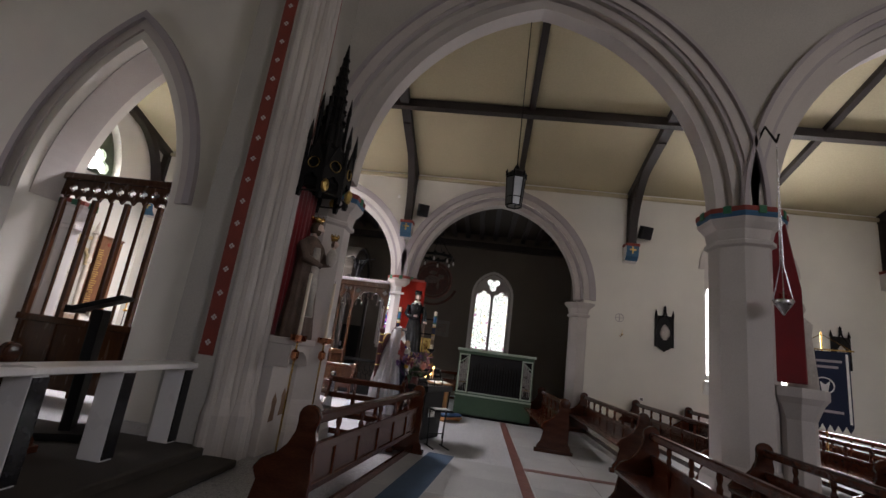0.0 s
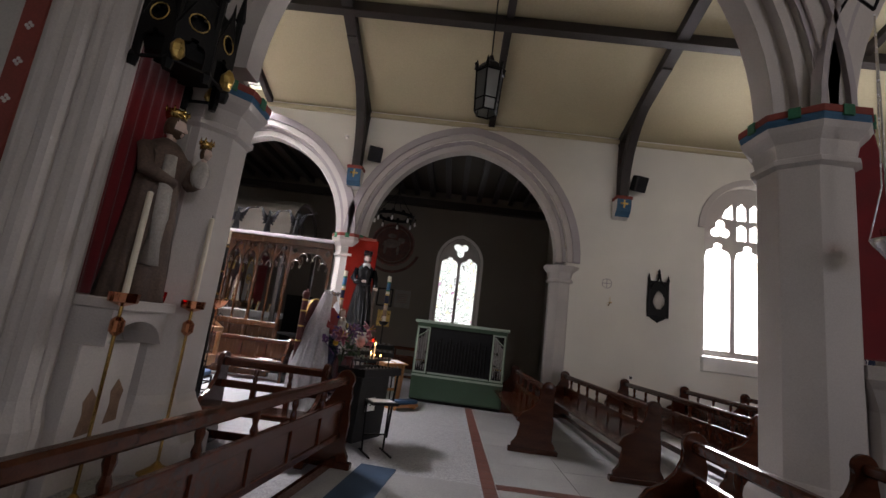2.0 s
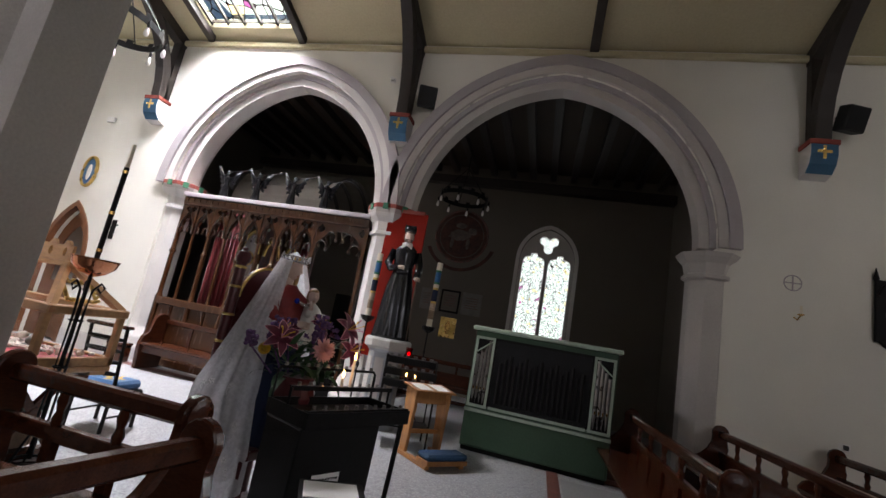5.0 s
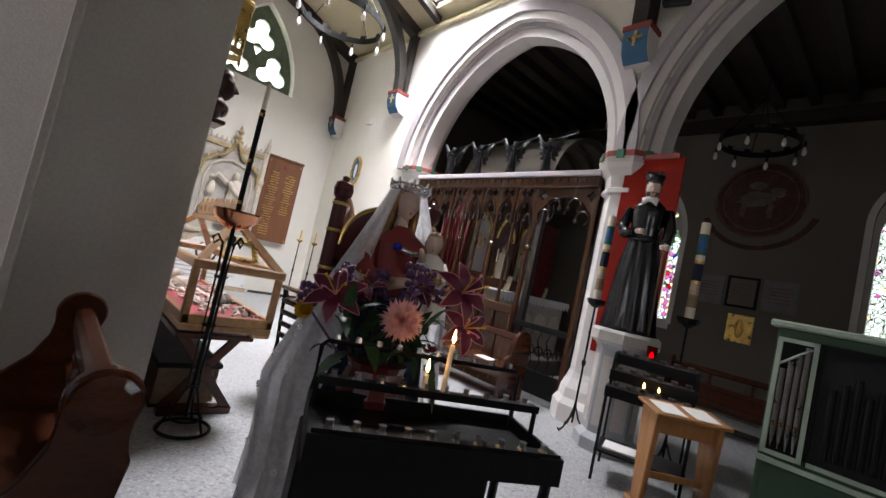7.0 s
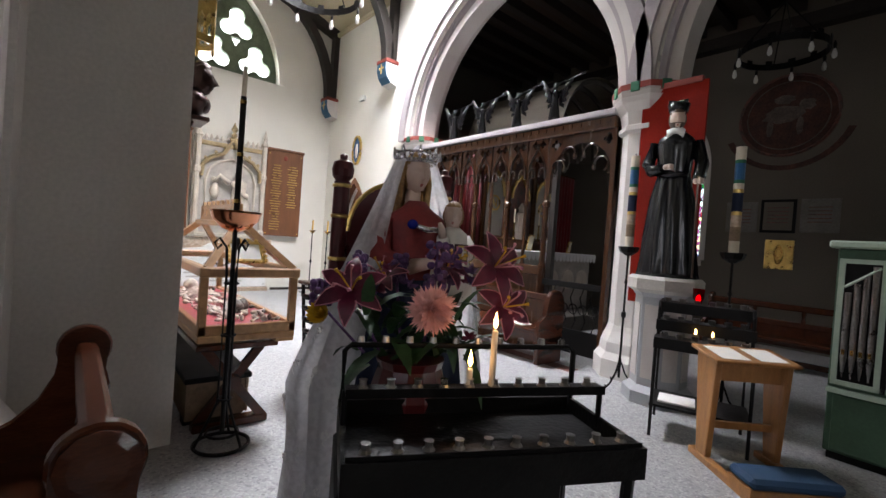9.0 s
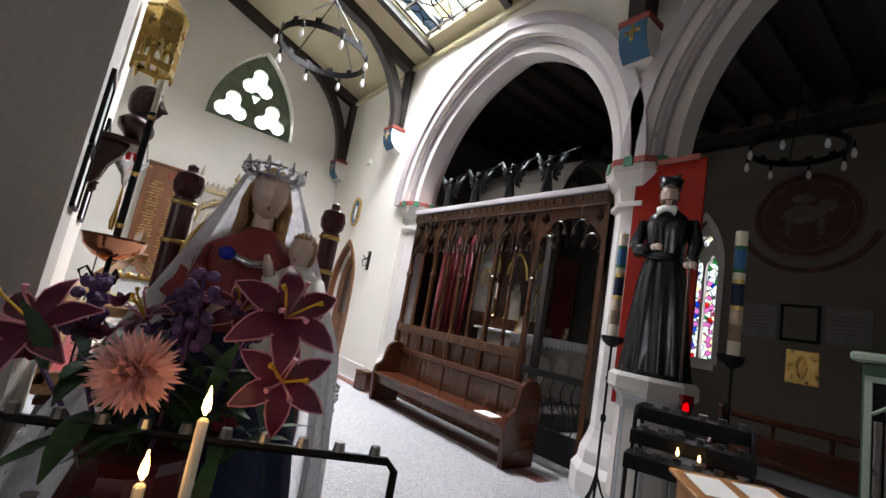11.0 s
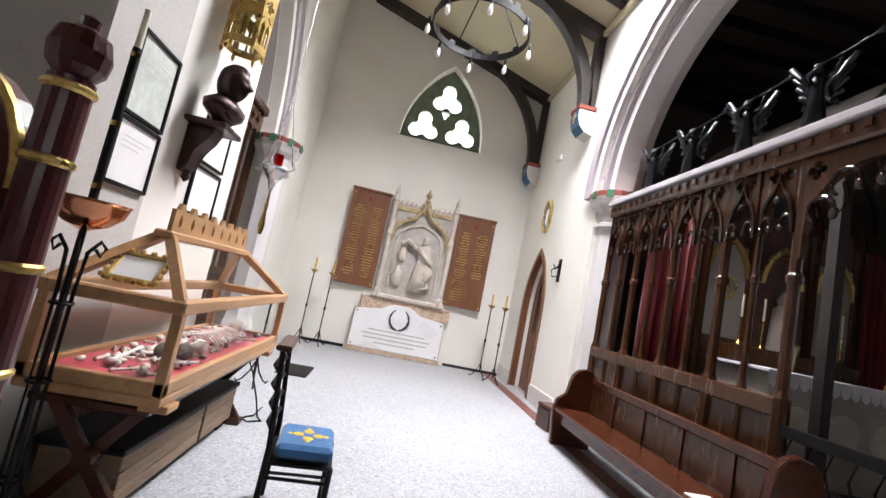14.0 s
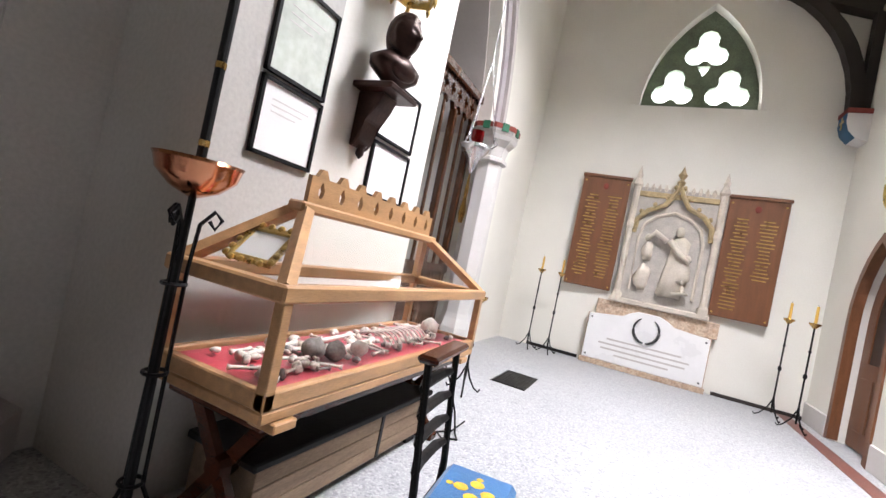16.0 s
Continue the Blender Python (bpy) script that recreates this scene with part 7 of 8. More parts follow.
for y, z0, z1, ang in ((8.92, 1.38, 3.56, 10), (11.4, 1.34, 3.46, -8)):
    nb = thing("name_board", "varnished oak board with columns of gilt names", "honours board", Matrix.Translation((X + 0.09, y, 0)) @ pose(0, 0, 0, 0, 0, 90 + ang * 0.5), "honours boards beside the memorial")
    part("board", bx(-0.43, -0.03, z0, 0.43, 0.02, z1), OAK_DOOR, nb, bevel=0.01)
    part("cornice", bx(-0.45, -0.06, z1 - 0.06, 0.45, 0.02, z1), OAK_DOOR, nb, bevel=0.012)
    part("badge", blob(bms(), (0, -0.035, z1 - 0.22), (0.05, 0.012, 0.06), seg=10), STRIP_RED, nb, "small painted badge")
    rnd = random.Random(int(y * 10))
    for col in (-0.19, 0.19):
        for k in range(26 if y < 10 or col < 0 else 17):
            w = rnd.uniform(0.07, 0.13)
            part("name_line", bx(col - w, -0.0335, z1 - 0.42 - k * 0.062, col + w, -0.031, z1 - 0.4 - k * 0.062), GILT, nb, "gilt name")
    for x in (-0.38, 0.38):
        for z in (z0 + 0.06, z1 - 0.14):
            part("rosette", blob(bms(), (x, -0.035, z), (0.018, 0.012, 0.018), seg=7), GILT, nb)
ov = thing("oval_plaque", "oval blue and gilt religious plaque on the wall", "plaque", zrot(-9.27, WY, 3.5, 0))
part("picture", lathe(bms(), [(0.2, 0), (0.2, 0.03)], 20, m=Matrix.Rotation(math.pi / 2, 4, "X") @ Matrix.Diagonal((0.8, 1.5, 1, 1))), BLUE_CUSHION, ov, "blue painted oval")
part("frame", tube(bms(), [(0.18 * math.cos(a), -0.03, 0.32 * math.sin(a)) for a in [2 * math.pi * k / 24 for k in range(24)]], 0.035, 6, True), GILT, ov, "gilt oval frame")
part("figure", blob(bms(), (0, -0.035, -0.02), (0.06, 0.02, 0.18), seg=9), PAPER, ov)
sc = thing("wall_sconce", "black iron wall crucifix and sconce", "sconce", zrot(-8.2, WY, 2.25, 0))
part("backplate", bx(-0.05, -0.02, -0.1, 0.05, 0, 0.3), IRON, sc)
part("arm", tube(bms(), [(-0.16, -0.06, 0.2), (0, -0.08, 0.12), (0.16, -0.06, 0.2)], 0.014), IRON, sc)
part("scroll", tube(bms(), [(0, -0.02, 0), (0, -0.12, -0.03), (0, -0.15, 0.08), (0, -0.1, 0.12)], 0.012), IRON, sc)
bxw = thing("alarm_box", "small white plastic sensor box", "sensor", zrot(-9.15, WY, 4.7, 0))
part("housing", bx(-0.1, -0.07, -0.06, 0.1, 0, 0.06), WHITE_PAINT, bxw, bevel=0.012)
vt = thing("floor_grate", "dark iron heating grate set in the floor", "grate", zrot(-7.7, 8.62, 0, 0))
part("frame", bx(-0.4, -0.22, 0.0, 0.4, 0.22, 0.006), IRON, vt)
for k in range(11):
    part("slat", bx(-0.38, -0.2 + k * 0.038, 0.006, 0.38, -0.182 + k * 0.038, 0.014), IRON, vt)
cr = thing("brown_box", "small brown leather box beside the pier", "box", zrot(-6.85, 12.25, 0, 10))
part("body", bx(-0.16, -0.12, 0, 0.16, 0.12, 0.28), PEW, cr, bevel=0.015)
part("lid", bx(-0.17, -0.13, 0.28, 0.17, 0.13, 0.33), PEW, cr, bevel=0.015)


def chandelier(x, y, z, r, top, label):
    """An iron ring with short drops and pear shaped bulbs, hung on chains."""
    root = thing("chandelier", label, "chandelier", zrot(x, y, z, 0))
    bm = bms()
    ring_o = [(r, -0.05), (r, 0.05), (r - 0.02, 0.05), (r - 0.02, -0.05)]
    rows = [[bm.verts.new((rr * math.cos(2 * math.pi * i / 32), rr * math.sin(2 * math.pi * i / 32), zz)) for i in range(32)] for rr, zz in ring_o]
    for k in range(4):
        for i in range(32):
            bm.faces.new((rows[k][i], rows[k][(i + 1) % 32], rows[(k + 1) % 4][(i + 1) % 32], rows[(k + 1) % 4][i]))
    part("hoop", bm, IRON, root)
    for k in range(12):
        a = 2 * math.pi * k / 12
        part("crenel", bx(-0.05, -0.012, 0.05, 0.05, 0.0, 0.11, m=Matrix.Rotation(a, 4, "Z") @ Matrix.Translation((0, r, 0))), IRON, root)
    for k in range(8):
        a = 2 * math.pi * k / 8
        p = (r * math.cos(a) * 1.06, r * math.sin(a) * 1.06, 0)
        part("socket", lathe(bms(), [(0.02, -0.12), (0.024, -0.05), (0.012, 0.0)], 8, p), IRON, root)
        part("bulb", lathe(bms(), [(0.004, -0.27), (0.03, -0.25), (0.038, -0.21), (0.028, -0.16), (0.016, -0.12)], 10, p), GLASS_BULB, root, "white pear shaped bulb", smooth=True)
    for k in range(4):
        a = 2 * math.pi * k / 4 + 0.4
        part("chain", tube(bms(), [(r * math.cos(a), r * math.sin(a), 0.04), (0, 0, r * 1.35)], 0.01, 5), IRON, root)
    part("stem", tube(bms(), [(0, 0, r * 1.3), (0, 0, top - z)], 0.012, 6), IRON, root)
    return root


chandelier(-6.67, 10.21, 5.3, 0.7, roof_z(10.2), "round black iron chandelier with white bulbs")
chandelier(-1.95, 16.1, 4.95, 0.62, 6.3, "round black iron chandelier in the dark chapel")

# screen in the chancel arch, with silver sanctuary lamp
cs = thing("chancel_screen", "reddish oak chancel screen with quatrefoil cresting", "screen", zrot(0, 7.15, 0, 0))
for k in range(5):
    x = -7.9 + k * 0.65
    part("post", bx(x - 0.045, -0.05, 0, x + 0.045, 0.05, 3.4), SCREEN, cs, bevel=0.012)
holes = []
for k in range(11):
    holes.append(foil(-7.75 + k * 0.235, 3.6, 0.075, 4, 0, 5))
low = [(-5.27, 3.75), (-7.98, 3.75), (-7.98, 3.46)]
for k in range(12):
    low += [(-7.98 + k * 0.2258 + 0.06, 3.46), (-7.98 + k * 0.2258 + 0.113, 3.38), (-7.98 + k * 0.2258 + 0.166, 3.46)]
low += [(-5.27, 3.46)]
part("cresting", pierced(bms(), low, holes, along_x(-0.03), 0.06), SCREEN, cs, "pierced quatrefoil cresting")
part("beam", bx(-8.0, -0.1, 3.75, -5.25, 0.1, 3.88), SCREEN, cs, bevel=0.02)
part("middle_rail", bx(-8.0, -0.06, 1.15, -5.25, 0.06, 1.27), SCREEN, cs, bevel=0.012)
for k in range(4):
    x = -7.9 + k * 0.65
    part("dado_panel", bx(x + 0.04, -0.02, 0.1, x + 0.61, 0.02, 1.15), SCREEN, cs)
    part("light_grille", bx(x + 0.3, -0.015, 1.27, x + 0.345, 0.015, 3.4), SCREEN, cs)
sl = thing("sanctuary_lamp", "hanging silver sanctuary lamp with ruby glass and chains", "lamp", zrot(-5.75, 8.22, 2.45, 0))
part("bowl", lathe(bms(), [(0.01, -0.22), (0.03, -0.18), (0.05, -0.1), (0.13, 0.0), (0.15, 0.05), (0.12, 0.06), (0.08, 0.02)], 16), SILVER, sl, smooth=True)
part("ruby_glass", lathe(bms(), [(0.05, 0.03), (0.06, 0.1), (0.06, 0.2), (0.055, 0.2)], 12), GLASS_RED, sl)
for k in range(3):
    a = 2 * math.pi * k / 3
    part("scroll", tube(bms(), [(0.14 * math.cos(a), 0.14 * math.sin(a), 0.05), (0.2 * math.cos(a), 0.2 * math.sin(a), 0.1), (0.17 * math.cos(a), 0.17 * math.sin(a), 0.16)], 0.012), SILVER, sl)
    part("chain", tube(bms(), [(0.17 * math.cos(a), 0.17 * math.sin(a), 0.1), (0, 0, 0.9), (0, 0, 5.65)], 0.006, 5), SILVER, sl)
part("tassel", lathe(bms(), [(0.02, -0.7), (0.035, -0.6), (0.015, -0.45), (0.02, -0.4), (0.008, -0.22)], 10), BRASS, sl, "gilt tassel")

# ---- dark side chapel ----
al = thing("side_altar", "stone side altar with white lace trimmed cloth", "altar", zrot(-5.5, 14.7, 0.3, 0))
part("body", bx(-0.4, -0.9, 0, 0.42, 1.35, 1.1), ALABASTER_DIM, al, bevel=0.01)
for y in (-0.55, 0.0, 0.55, 1.05):
    part("carved_medallion", lathe(bms(), [(0.2, 0), (0.2, 0.03), (0.12, 0.05)], 16, m=Matrix.Translation((0.42, y, 0.6)) @ Matrix.Rotation(math.pi / 2, 4, "Y")), ALABASTER, al)
part("altar_cloth", bx(-0.44, -0.98, 1.1, 0.48, 1.47, 1.14), LACE, al, "white altar cloth", bevel=0.008)
for k in range(20):
    y = -0.98 + k * 0.1225
    part("lace_scallop", plate(bms(), [(y, 1.12), (y + 0.1225, 1.12), (y + 0.11, 1.0), (y + 0.06, 0.96), (y + 0.012, 1.0)], along_y(0.482), 0.006), LACE, al)
part("gradine", bx(-0.42, -0.9, 1.14, -0.18, 0.9, 1.34), SCREEN, al, bevel=0.01)
rr_ = thing("reredos", "dim carved and painted reredos with gilt monogram", "reredos", zrot(-6.15, 14.7, 0, 0))
part("back", bx(-0.1, -1.1, 0.3, 0.12, 1.1, 3.4), PAINTING, rr_, bevel=0.01)
for y in (-1.1, -0.45, 0.45, 1.1):
    part("buttress", lathe(bms(), [(0.06, 0.3), (0.06, 3.2), (0.08, 3.25), (0.01, 3.7)], 8, (0.14, y, 0)), SCREEN, rr_)
for y in (-0.78, 0.78):
    part("painted_panel", bx(0.121, y - 0.28, 1.7, 0.13, y + 0.28, 2.9), PLASTER_GREY, rr_, "grey painted panel")
part("monogram", tube(bms(), circle(0.14, 18, (0.15, -0.78, 2.35), "x"), 0.02, 6, True), GILT, rr_, "gilt round monogram")
for s in (-1, 1):
    part("monogram_stroke", tube(bms(), [(0.145, s * 0.78 - 0.05, 2.28), (0.145, s * 0.78 - 0.05, 2.42), (0.145, s * 0.78 + 0.05, 2.28), (0.145, s * 0.78 + 0.05, 2.42)], 0.012, 5), GILT, rr_, "gilt monogram stroke")
for y in (-0.78, 0, 0.78):
    part("niche_arch", ring(bms(), arch(y - 0.25, y + 0.25, 2.5, 2.95, 6), arch(y - 0.25, y + 0.25, 2.5, 2.95, 6, 0.06), along_y(0.12), 0, 0.05), GILT, rr_)
part("monogram", tube(bms(), circle(0.14, 18, (0.15, 0.78, 2.35), "x"), 0.02, 6, True), GILT, rr_, "gilt round monogram")
part("niche_figure", lathe(bms(), [(0.14, 1.66), (0.12, 2.0), (0.1, 2.2), (0.05, 2.24), (0.07, 2.32), (0.01, 2.42)], 10, (0.2, 0, 0)), ALABASTER, rr_)
for y0, y1 in ((-1.9, -1.2), (1.2, 1.9)):
    cu2 = thing("altar_curtain", "deep crimson curtain hung beside the side altar", "curtain", zrot(-6.0, 14.7, 0.3, 0), "curtains beside the side altar")
    bm = bms()
    pts_ = [(y0 + (y1 - y0) * i / 36, 0.05 * math.sin(i * 1.05)) for i in range(37)]
    ring(bm, [(u, w) for u, w in pts_], [(u, w + 0.02) for u, w in pts_], lambda u, v, z: Vector((z, u, v)), 0.0, 2.9)
    part("cloth", bm, RED_CLOTH, cu2, smooth=True)
    part("rod", tube(bms(), [(0, y0 - 0.05, 2.93), (0, y1 + 0.05, 2.93)], 0.015, 6), BRASS, cu2)
for y in (-0.7, -0.4, 0.4, 0.7):
    cn = thing("altar_candlestick", "brass candlestick with candle on the altar", "candlestick", zrot(-5.78, 14.7 + y, 1.64, 0), "candlesticks on the side altar")
    part("stick", lathe(bms(), [(0.06, 0), (0.05, 0.02), (0.015, 0.06), (0.025, 0.14), (0.012, 0.18), (0.014, 0.32), (0.04, 0.34)], 10), BRASS, cn)
    part("wax", lathe(bms(), [(0.014, 0.34), (0.013, 0.62)], 8), WAX, cn)
for y, w, h in ((-0.6, 0.16, 0.3), (-0.1, 0.13, 0.26), (0.7, 0.12, 0.24)):
    cd = thing("altar_card", "small gilt framed card on the altar", "picture frame", pose(-5.2, 14.7 + y, 1.44, 0, 12, 0), "cards on the side altar")
    part("frame", bx(-0.02, -w / 2, 0, 0, w / 2, h), GILT, cd)
    part("card", bx(0.0, -w / 2 + 0.02, 0.02, 0.004, w / 2 - 0.02, h - 0.02), WAX, cd)
hd = thing("altar_hood", "dark ribbed barrel hood over the side altar", "canopy", zrot(-5.6, 14.9, 0, 0))
for k in range(6):
    x = -0.9 + k * 0.42
    part("rib", tube(bms(), [(x, 1.25 * math.cos(a), 3.5 + 1.15 * math.sin(a)) for a in [math.pi * j / 12 for j in range(13)]], 0.05, 6), BEAM, hd)
bm = bms()
prev = None
for j in range(15):
    a = math.pi * j / 14
    pair = (bm.verts.new((-1.0, 1.3 * math.cos(a), 3.5 + 1.2 * math.sin(a))), bm.verts.new((1.3, 1.3 * math.cos(a), 3.5 + 1.2 * math.sin(a))))
    if prev:
        bm.faces.new((prev[0], pair[0], pair[1], prev[1]))
    prev = pair
bmesh.ops.solidify(bm, geom=list(bm.faces), thickness=0.03)
part("vault", bm, PLASTER_SHADED, hd)
for y in (-1.28, 1.28):
    for x in (-0.95, 1.25):
        part("post", bx(x - 0.05, y - 0.05, 0.3, x + 0.05, y + 0.05, 3.55), BEAM, hd)
for x in (-6.0, -5.28, -4.5, -3.8):
    bm = bms()
    robe(bm, [(0.06, 0), (0.075, 0.06), (0.06, 0.2), (0.04, 0.33), (0.055, 0.42), (0.02, 0.47)], 6, 0.16, 24)
    blob(bm, (0, -0.02, 0.52), (0.036, 0.042, 0.05), seg=10)
    tube(bm, [(0.05, 0, 0.42), (0.13, -0.05, 0.45), (0.17, -0.08, 0.54)], [0.022, 0.018, 0.012], 6)
    tube(bm, [(-0.05, 0, 0.42), (-0.03, -0.12, 0.42), (0.08, -0.09, 0.53)], [0.022, 0.018, 0.012], 6)
    tube(bm, [(0.0, -0.06, 0.52), (0.2, -0.09, 0.57), (0.36, -0.12, 0.62), (0.42, -0.13, 0.64)], [0.006, 0.008, 0.012, 0.034], 8)
    for s in (-1, 1):
        for j in range(5):
            plate(bm, [(s * 0.03, 0.4 - 0.02 * j), (s * (0.2 - 0.02 * j), 0.64 - 0.09 * j), (s * (0.24 - 0.03 * j), 0.62 - 0.1 * j), (s * 0.05, 0.34 - 0.02 * j)], along_x(0.05 + 0.006 * j), 0.006)
    ob = statue("angel_statue", bm, ANGEL_BRONZE, "small dark trumpeting angel figure on the screen beam", zrot(x, WY + 0.14, ST + 0.08, 25))
    tagged(ob, group="angels on the screen")
rd = thing("roundel", "dim red and cream painted roundel with scroll", "wall painting", zrot(-2.1, 17.4, 4.27, 0))
RM = Matrix.Rotation(math.pi / 2, 4, "X")
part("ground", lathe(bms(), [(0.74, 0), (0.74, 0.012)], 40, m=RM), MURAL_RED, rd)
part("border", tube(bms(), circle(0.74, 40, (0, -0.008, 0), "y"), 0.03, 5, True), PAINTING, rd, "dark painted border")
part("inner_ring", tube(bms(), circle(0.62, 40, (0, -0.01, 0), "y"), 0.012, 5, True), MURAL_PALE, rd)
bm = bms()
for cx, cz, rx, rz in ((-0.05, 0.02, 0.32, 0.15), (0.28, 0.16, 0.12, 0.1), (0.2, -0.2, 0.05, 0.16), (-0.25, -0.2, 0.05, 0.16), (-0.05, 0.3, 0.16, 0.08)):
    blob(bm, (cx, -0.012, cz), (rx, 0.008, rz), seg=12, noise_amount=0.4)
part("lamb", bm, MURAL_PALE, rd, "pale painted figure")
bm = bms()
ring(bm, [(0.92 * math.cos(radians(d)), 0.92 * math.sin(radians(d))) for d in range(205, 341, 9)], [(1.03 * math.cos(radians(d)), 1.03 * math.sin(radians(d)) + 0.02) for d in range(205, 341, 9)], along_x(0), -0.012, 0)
part("scroll", bm, MURAL_RED, rd, "dim painted scroll")
for x0, x1, z0, z1, m in ((-2.95, -2.43, 2.1, 2.68, SHADED_PAPER), (-2.38, -1.84, 2.1, 2.72, BLACK_WOOD), (-1.78, -1.24, 2.12, 2.72, SHADED_PAPER)):
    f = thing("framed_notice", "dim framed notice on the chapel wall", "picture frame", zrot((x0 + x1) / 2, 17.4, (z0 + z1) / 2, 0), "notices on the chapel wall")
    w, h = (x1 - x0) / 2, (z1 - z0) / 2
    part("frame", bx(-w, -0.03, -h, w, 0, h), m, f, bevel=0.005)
    part("sheet", bx(-w + 0.05, -0.034, -h + 0.05, w - 0.05, -0.03, h - 0.05), PLASTER_SHADED if m == BLACK_WOOD else SHADED_PAPER, f)
    for k in range(5):
        part("writing", bx(-w * 0.6, -0.0355, h * (0.5 - 0.22 * k) - 0.008, w * 0.6, -0.0342, h * (0.5 - 0.22 * k) + 0.008), PAINTING, f)
f = thing("gilt_icon", "small gilt icon glinting on the wall", "icon", zrot(-2.05, 17.4, 1.7, 0))
part("panel", bx(-0.22, -0.04, -0.27, 0.22, 0, 0.27), GILT, f, bevel=0.01)
part("figure", blob(bms(), (0, -0.045, 0), (0.08, 0.015, 0.18), seg=9, noise_amount=0.3), BRASS, f)
pew(2.4, zrot(-1.3, 15.6, 0, 0), "dark pew in the side chapel", "pews in the side chapel")
dr_ = thing("dark_door", "dark panelled door in the side chapel", "door", zrot(-5.0, 17.38, 0, 0))
part("leaf", bx(-0.45, -0.05, 0, 0.45, 0, 2.1), BLACK_WOOD, dr_, bevel=0.01)
part("panel", bx(-0.3, -0.06, 1.1, 0.3, -0.05, 1.9), BLACK_WOOD, dr_, bevel=0.01)

# ---- chancel pier: statue, canopy, cloth and brass stands ----
led = thing("stone_bracket", "grey stone bracket with arched front under the statue", "bracket", zrot(-2.75, 5.98, 0, 0))
part("shelf", bx(0, -0.36, 1.38, 0.42, 0.34, 1.47), STONE, led, bevel=0.012)
out = [(-0.34, 1.38), (-0.34, 1.1)] + [(0.3 * math.cos(a), 1.1 + 0.2 * math.sin(a)) for a in [radians(d) for d in range(165, 0, -15)]] + [(0.32, 1.1), (0.32, 1.38)]
part("arched_front", plate(bms(), out, along_y(0.02), 0.34), STONE, led)
part("support", bx(0, -0.34, 0.0, 0.18, 0.32, 1.1), STONE, led, bevel=0.01)
bm = bms()
for px, pz in ((-0.12, 0.55), (0.15, 0.6)):
    plate(bm, [(px - 0.07, pz - 0.16), (px + 0.08, pz - 0.15), (px + 0.07, pz), (px + 0.09, pz + 0.09), (px, pz + 0.2), (px - 0.06, pz + 0.1), (px - 0.04, pz)], along_y(0.181), 0.003)
part("damp_stain", bm, surface("brown flaked plaster", (0.27, 0.16, 0.1), 0.9, 0.2, 8, 60, 0.3), led, "brown flaked patches")
bm = bms()
robe(bm, [(0.26, 0), (0.24, 0.3), (0.21, 0.75), (0.19, 1.1), (0.23, 1.28), (0.12, 1.4), (0.06, 1.44)], 9, 0.14)
daub(bm, 0, 0)
head(bm, (0, -0.04, 1.56), 0.1, (1, 2, 1, 2, 2), beard=True, turn=20, nod=8)
limb(bm, [(-0.2, 0, 1.3), (-0.26, -0.1, 1.08), (-0.08, -0.26, 1.0)], [0.08, 0.07, 0.04], 0)
limb(bm, [(0.2, 0, 1.3), (0.27, -0.1, 1.1), (0.14, -0.28, 1.08)], [0.08, 0.07, 0.04], 0)
n = len(bm.faces)
tube(bm, [(-0.1, -0.16, 1.25), (-0.12, -0.22, 0.7), (-0.14, -0.22, 0.3)], [0.05, 0.06, 0.08], 8)
daub(bm, n, 3)
n = len(bm.faces)
blob(bm, (0.16, -0.26, 1.18), (0.08, 0.08, 0.14), seg=10)
daub(bm, n, 3)
head(bm, (0.15, -0.28, 1.38), 0.06, (1, 2, 1, 2, 2))
for hx, hy, hz, r in ((0, -0.02, 1.66, 0.085), (0.15, -0.26, 1.445, 0.05)):
    n = len(bm.faces)
    lathe(bm, [(r, hz - 0.02), (r * 1.05, hz + 0.02), (r * 1.2, hz + 0.05)], 10, (hx, hy, 0))
    for k in range(7):
        a = 2 * math.pi * k / 7
        lathe(bm, [(0.014, hz + 0.03), (0.002, hz + 0.085)], 5, (hx + r * 1.1 * math.cos(a), hy + r * 1.1 * math.sin(a), 0))
    daub(bm, n, 4)
statue("crowned_saint_statue", bm, [ROBE_BROWN, SKIN_PAINT, HAIR, ALABASTER_DIM, BRASS], "worn brown statue of a crowned saint holding a child", zrot(-2.53, 5.96, 1.47, 82))
rc = thing("red_hanging", "deep red velvet cloth hung behind the saint", "hanging", zrot(-2.74, 5.92, 0, 0))
bm = bms()
n_f = 40
cols = []
for i in range(n_f + 1):
    y = -0.34 + 0.68 * i / n_f
    x = 0.035 + 0.02 * math.sin(i * 0.9)
    cols.append([bm.verts.new((x, y, z)) for z in (1.48, 2.2, 3.0, 3.65)] + [bm.verts.new((0.0, y, z)) for z in (3.65, 1.48)])
for a, b in zip(cols, cols[1:]):
    for k in range(6):
        bm.faces.new((a[k], b[k], b[(k + 1) % 6], a[(k + 1) % 6]))
part("cloth", bm, RED_CLOTH, rc, smooth=True)
cpy = thing("statue_canopy", "black and gilt gothic spired canopy above the saint", "canopy", zrot(-2.55, 5.9, 3.45, 0))
part("core", lathe(bms(), [(0.32, 0.12), (0.36, 0.2), (0.34, 0.7), (0.24, 0.8), (0.2, 1.1), (0.16, 1.15), (0.13, 1.5), (0.06, 2.2), (0.01, 2.6)], 8, turn=math.pi / 8), BLACK_WOOD, cpy)
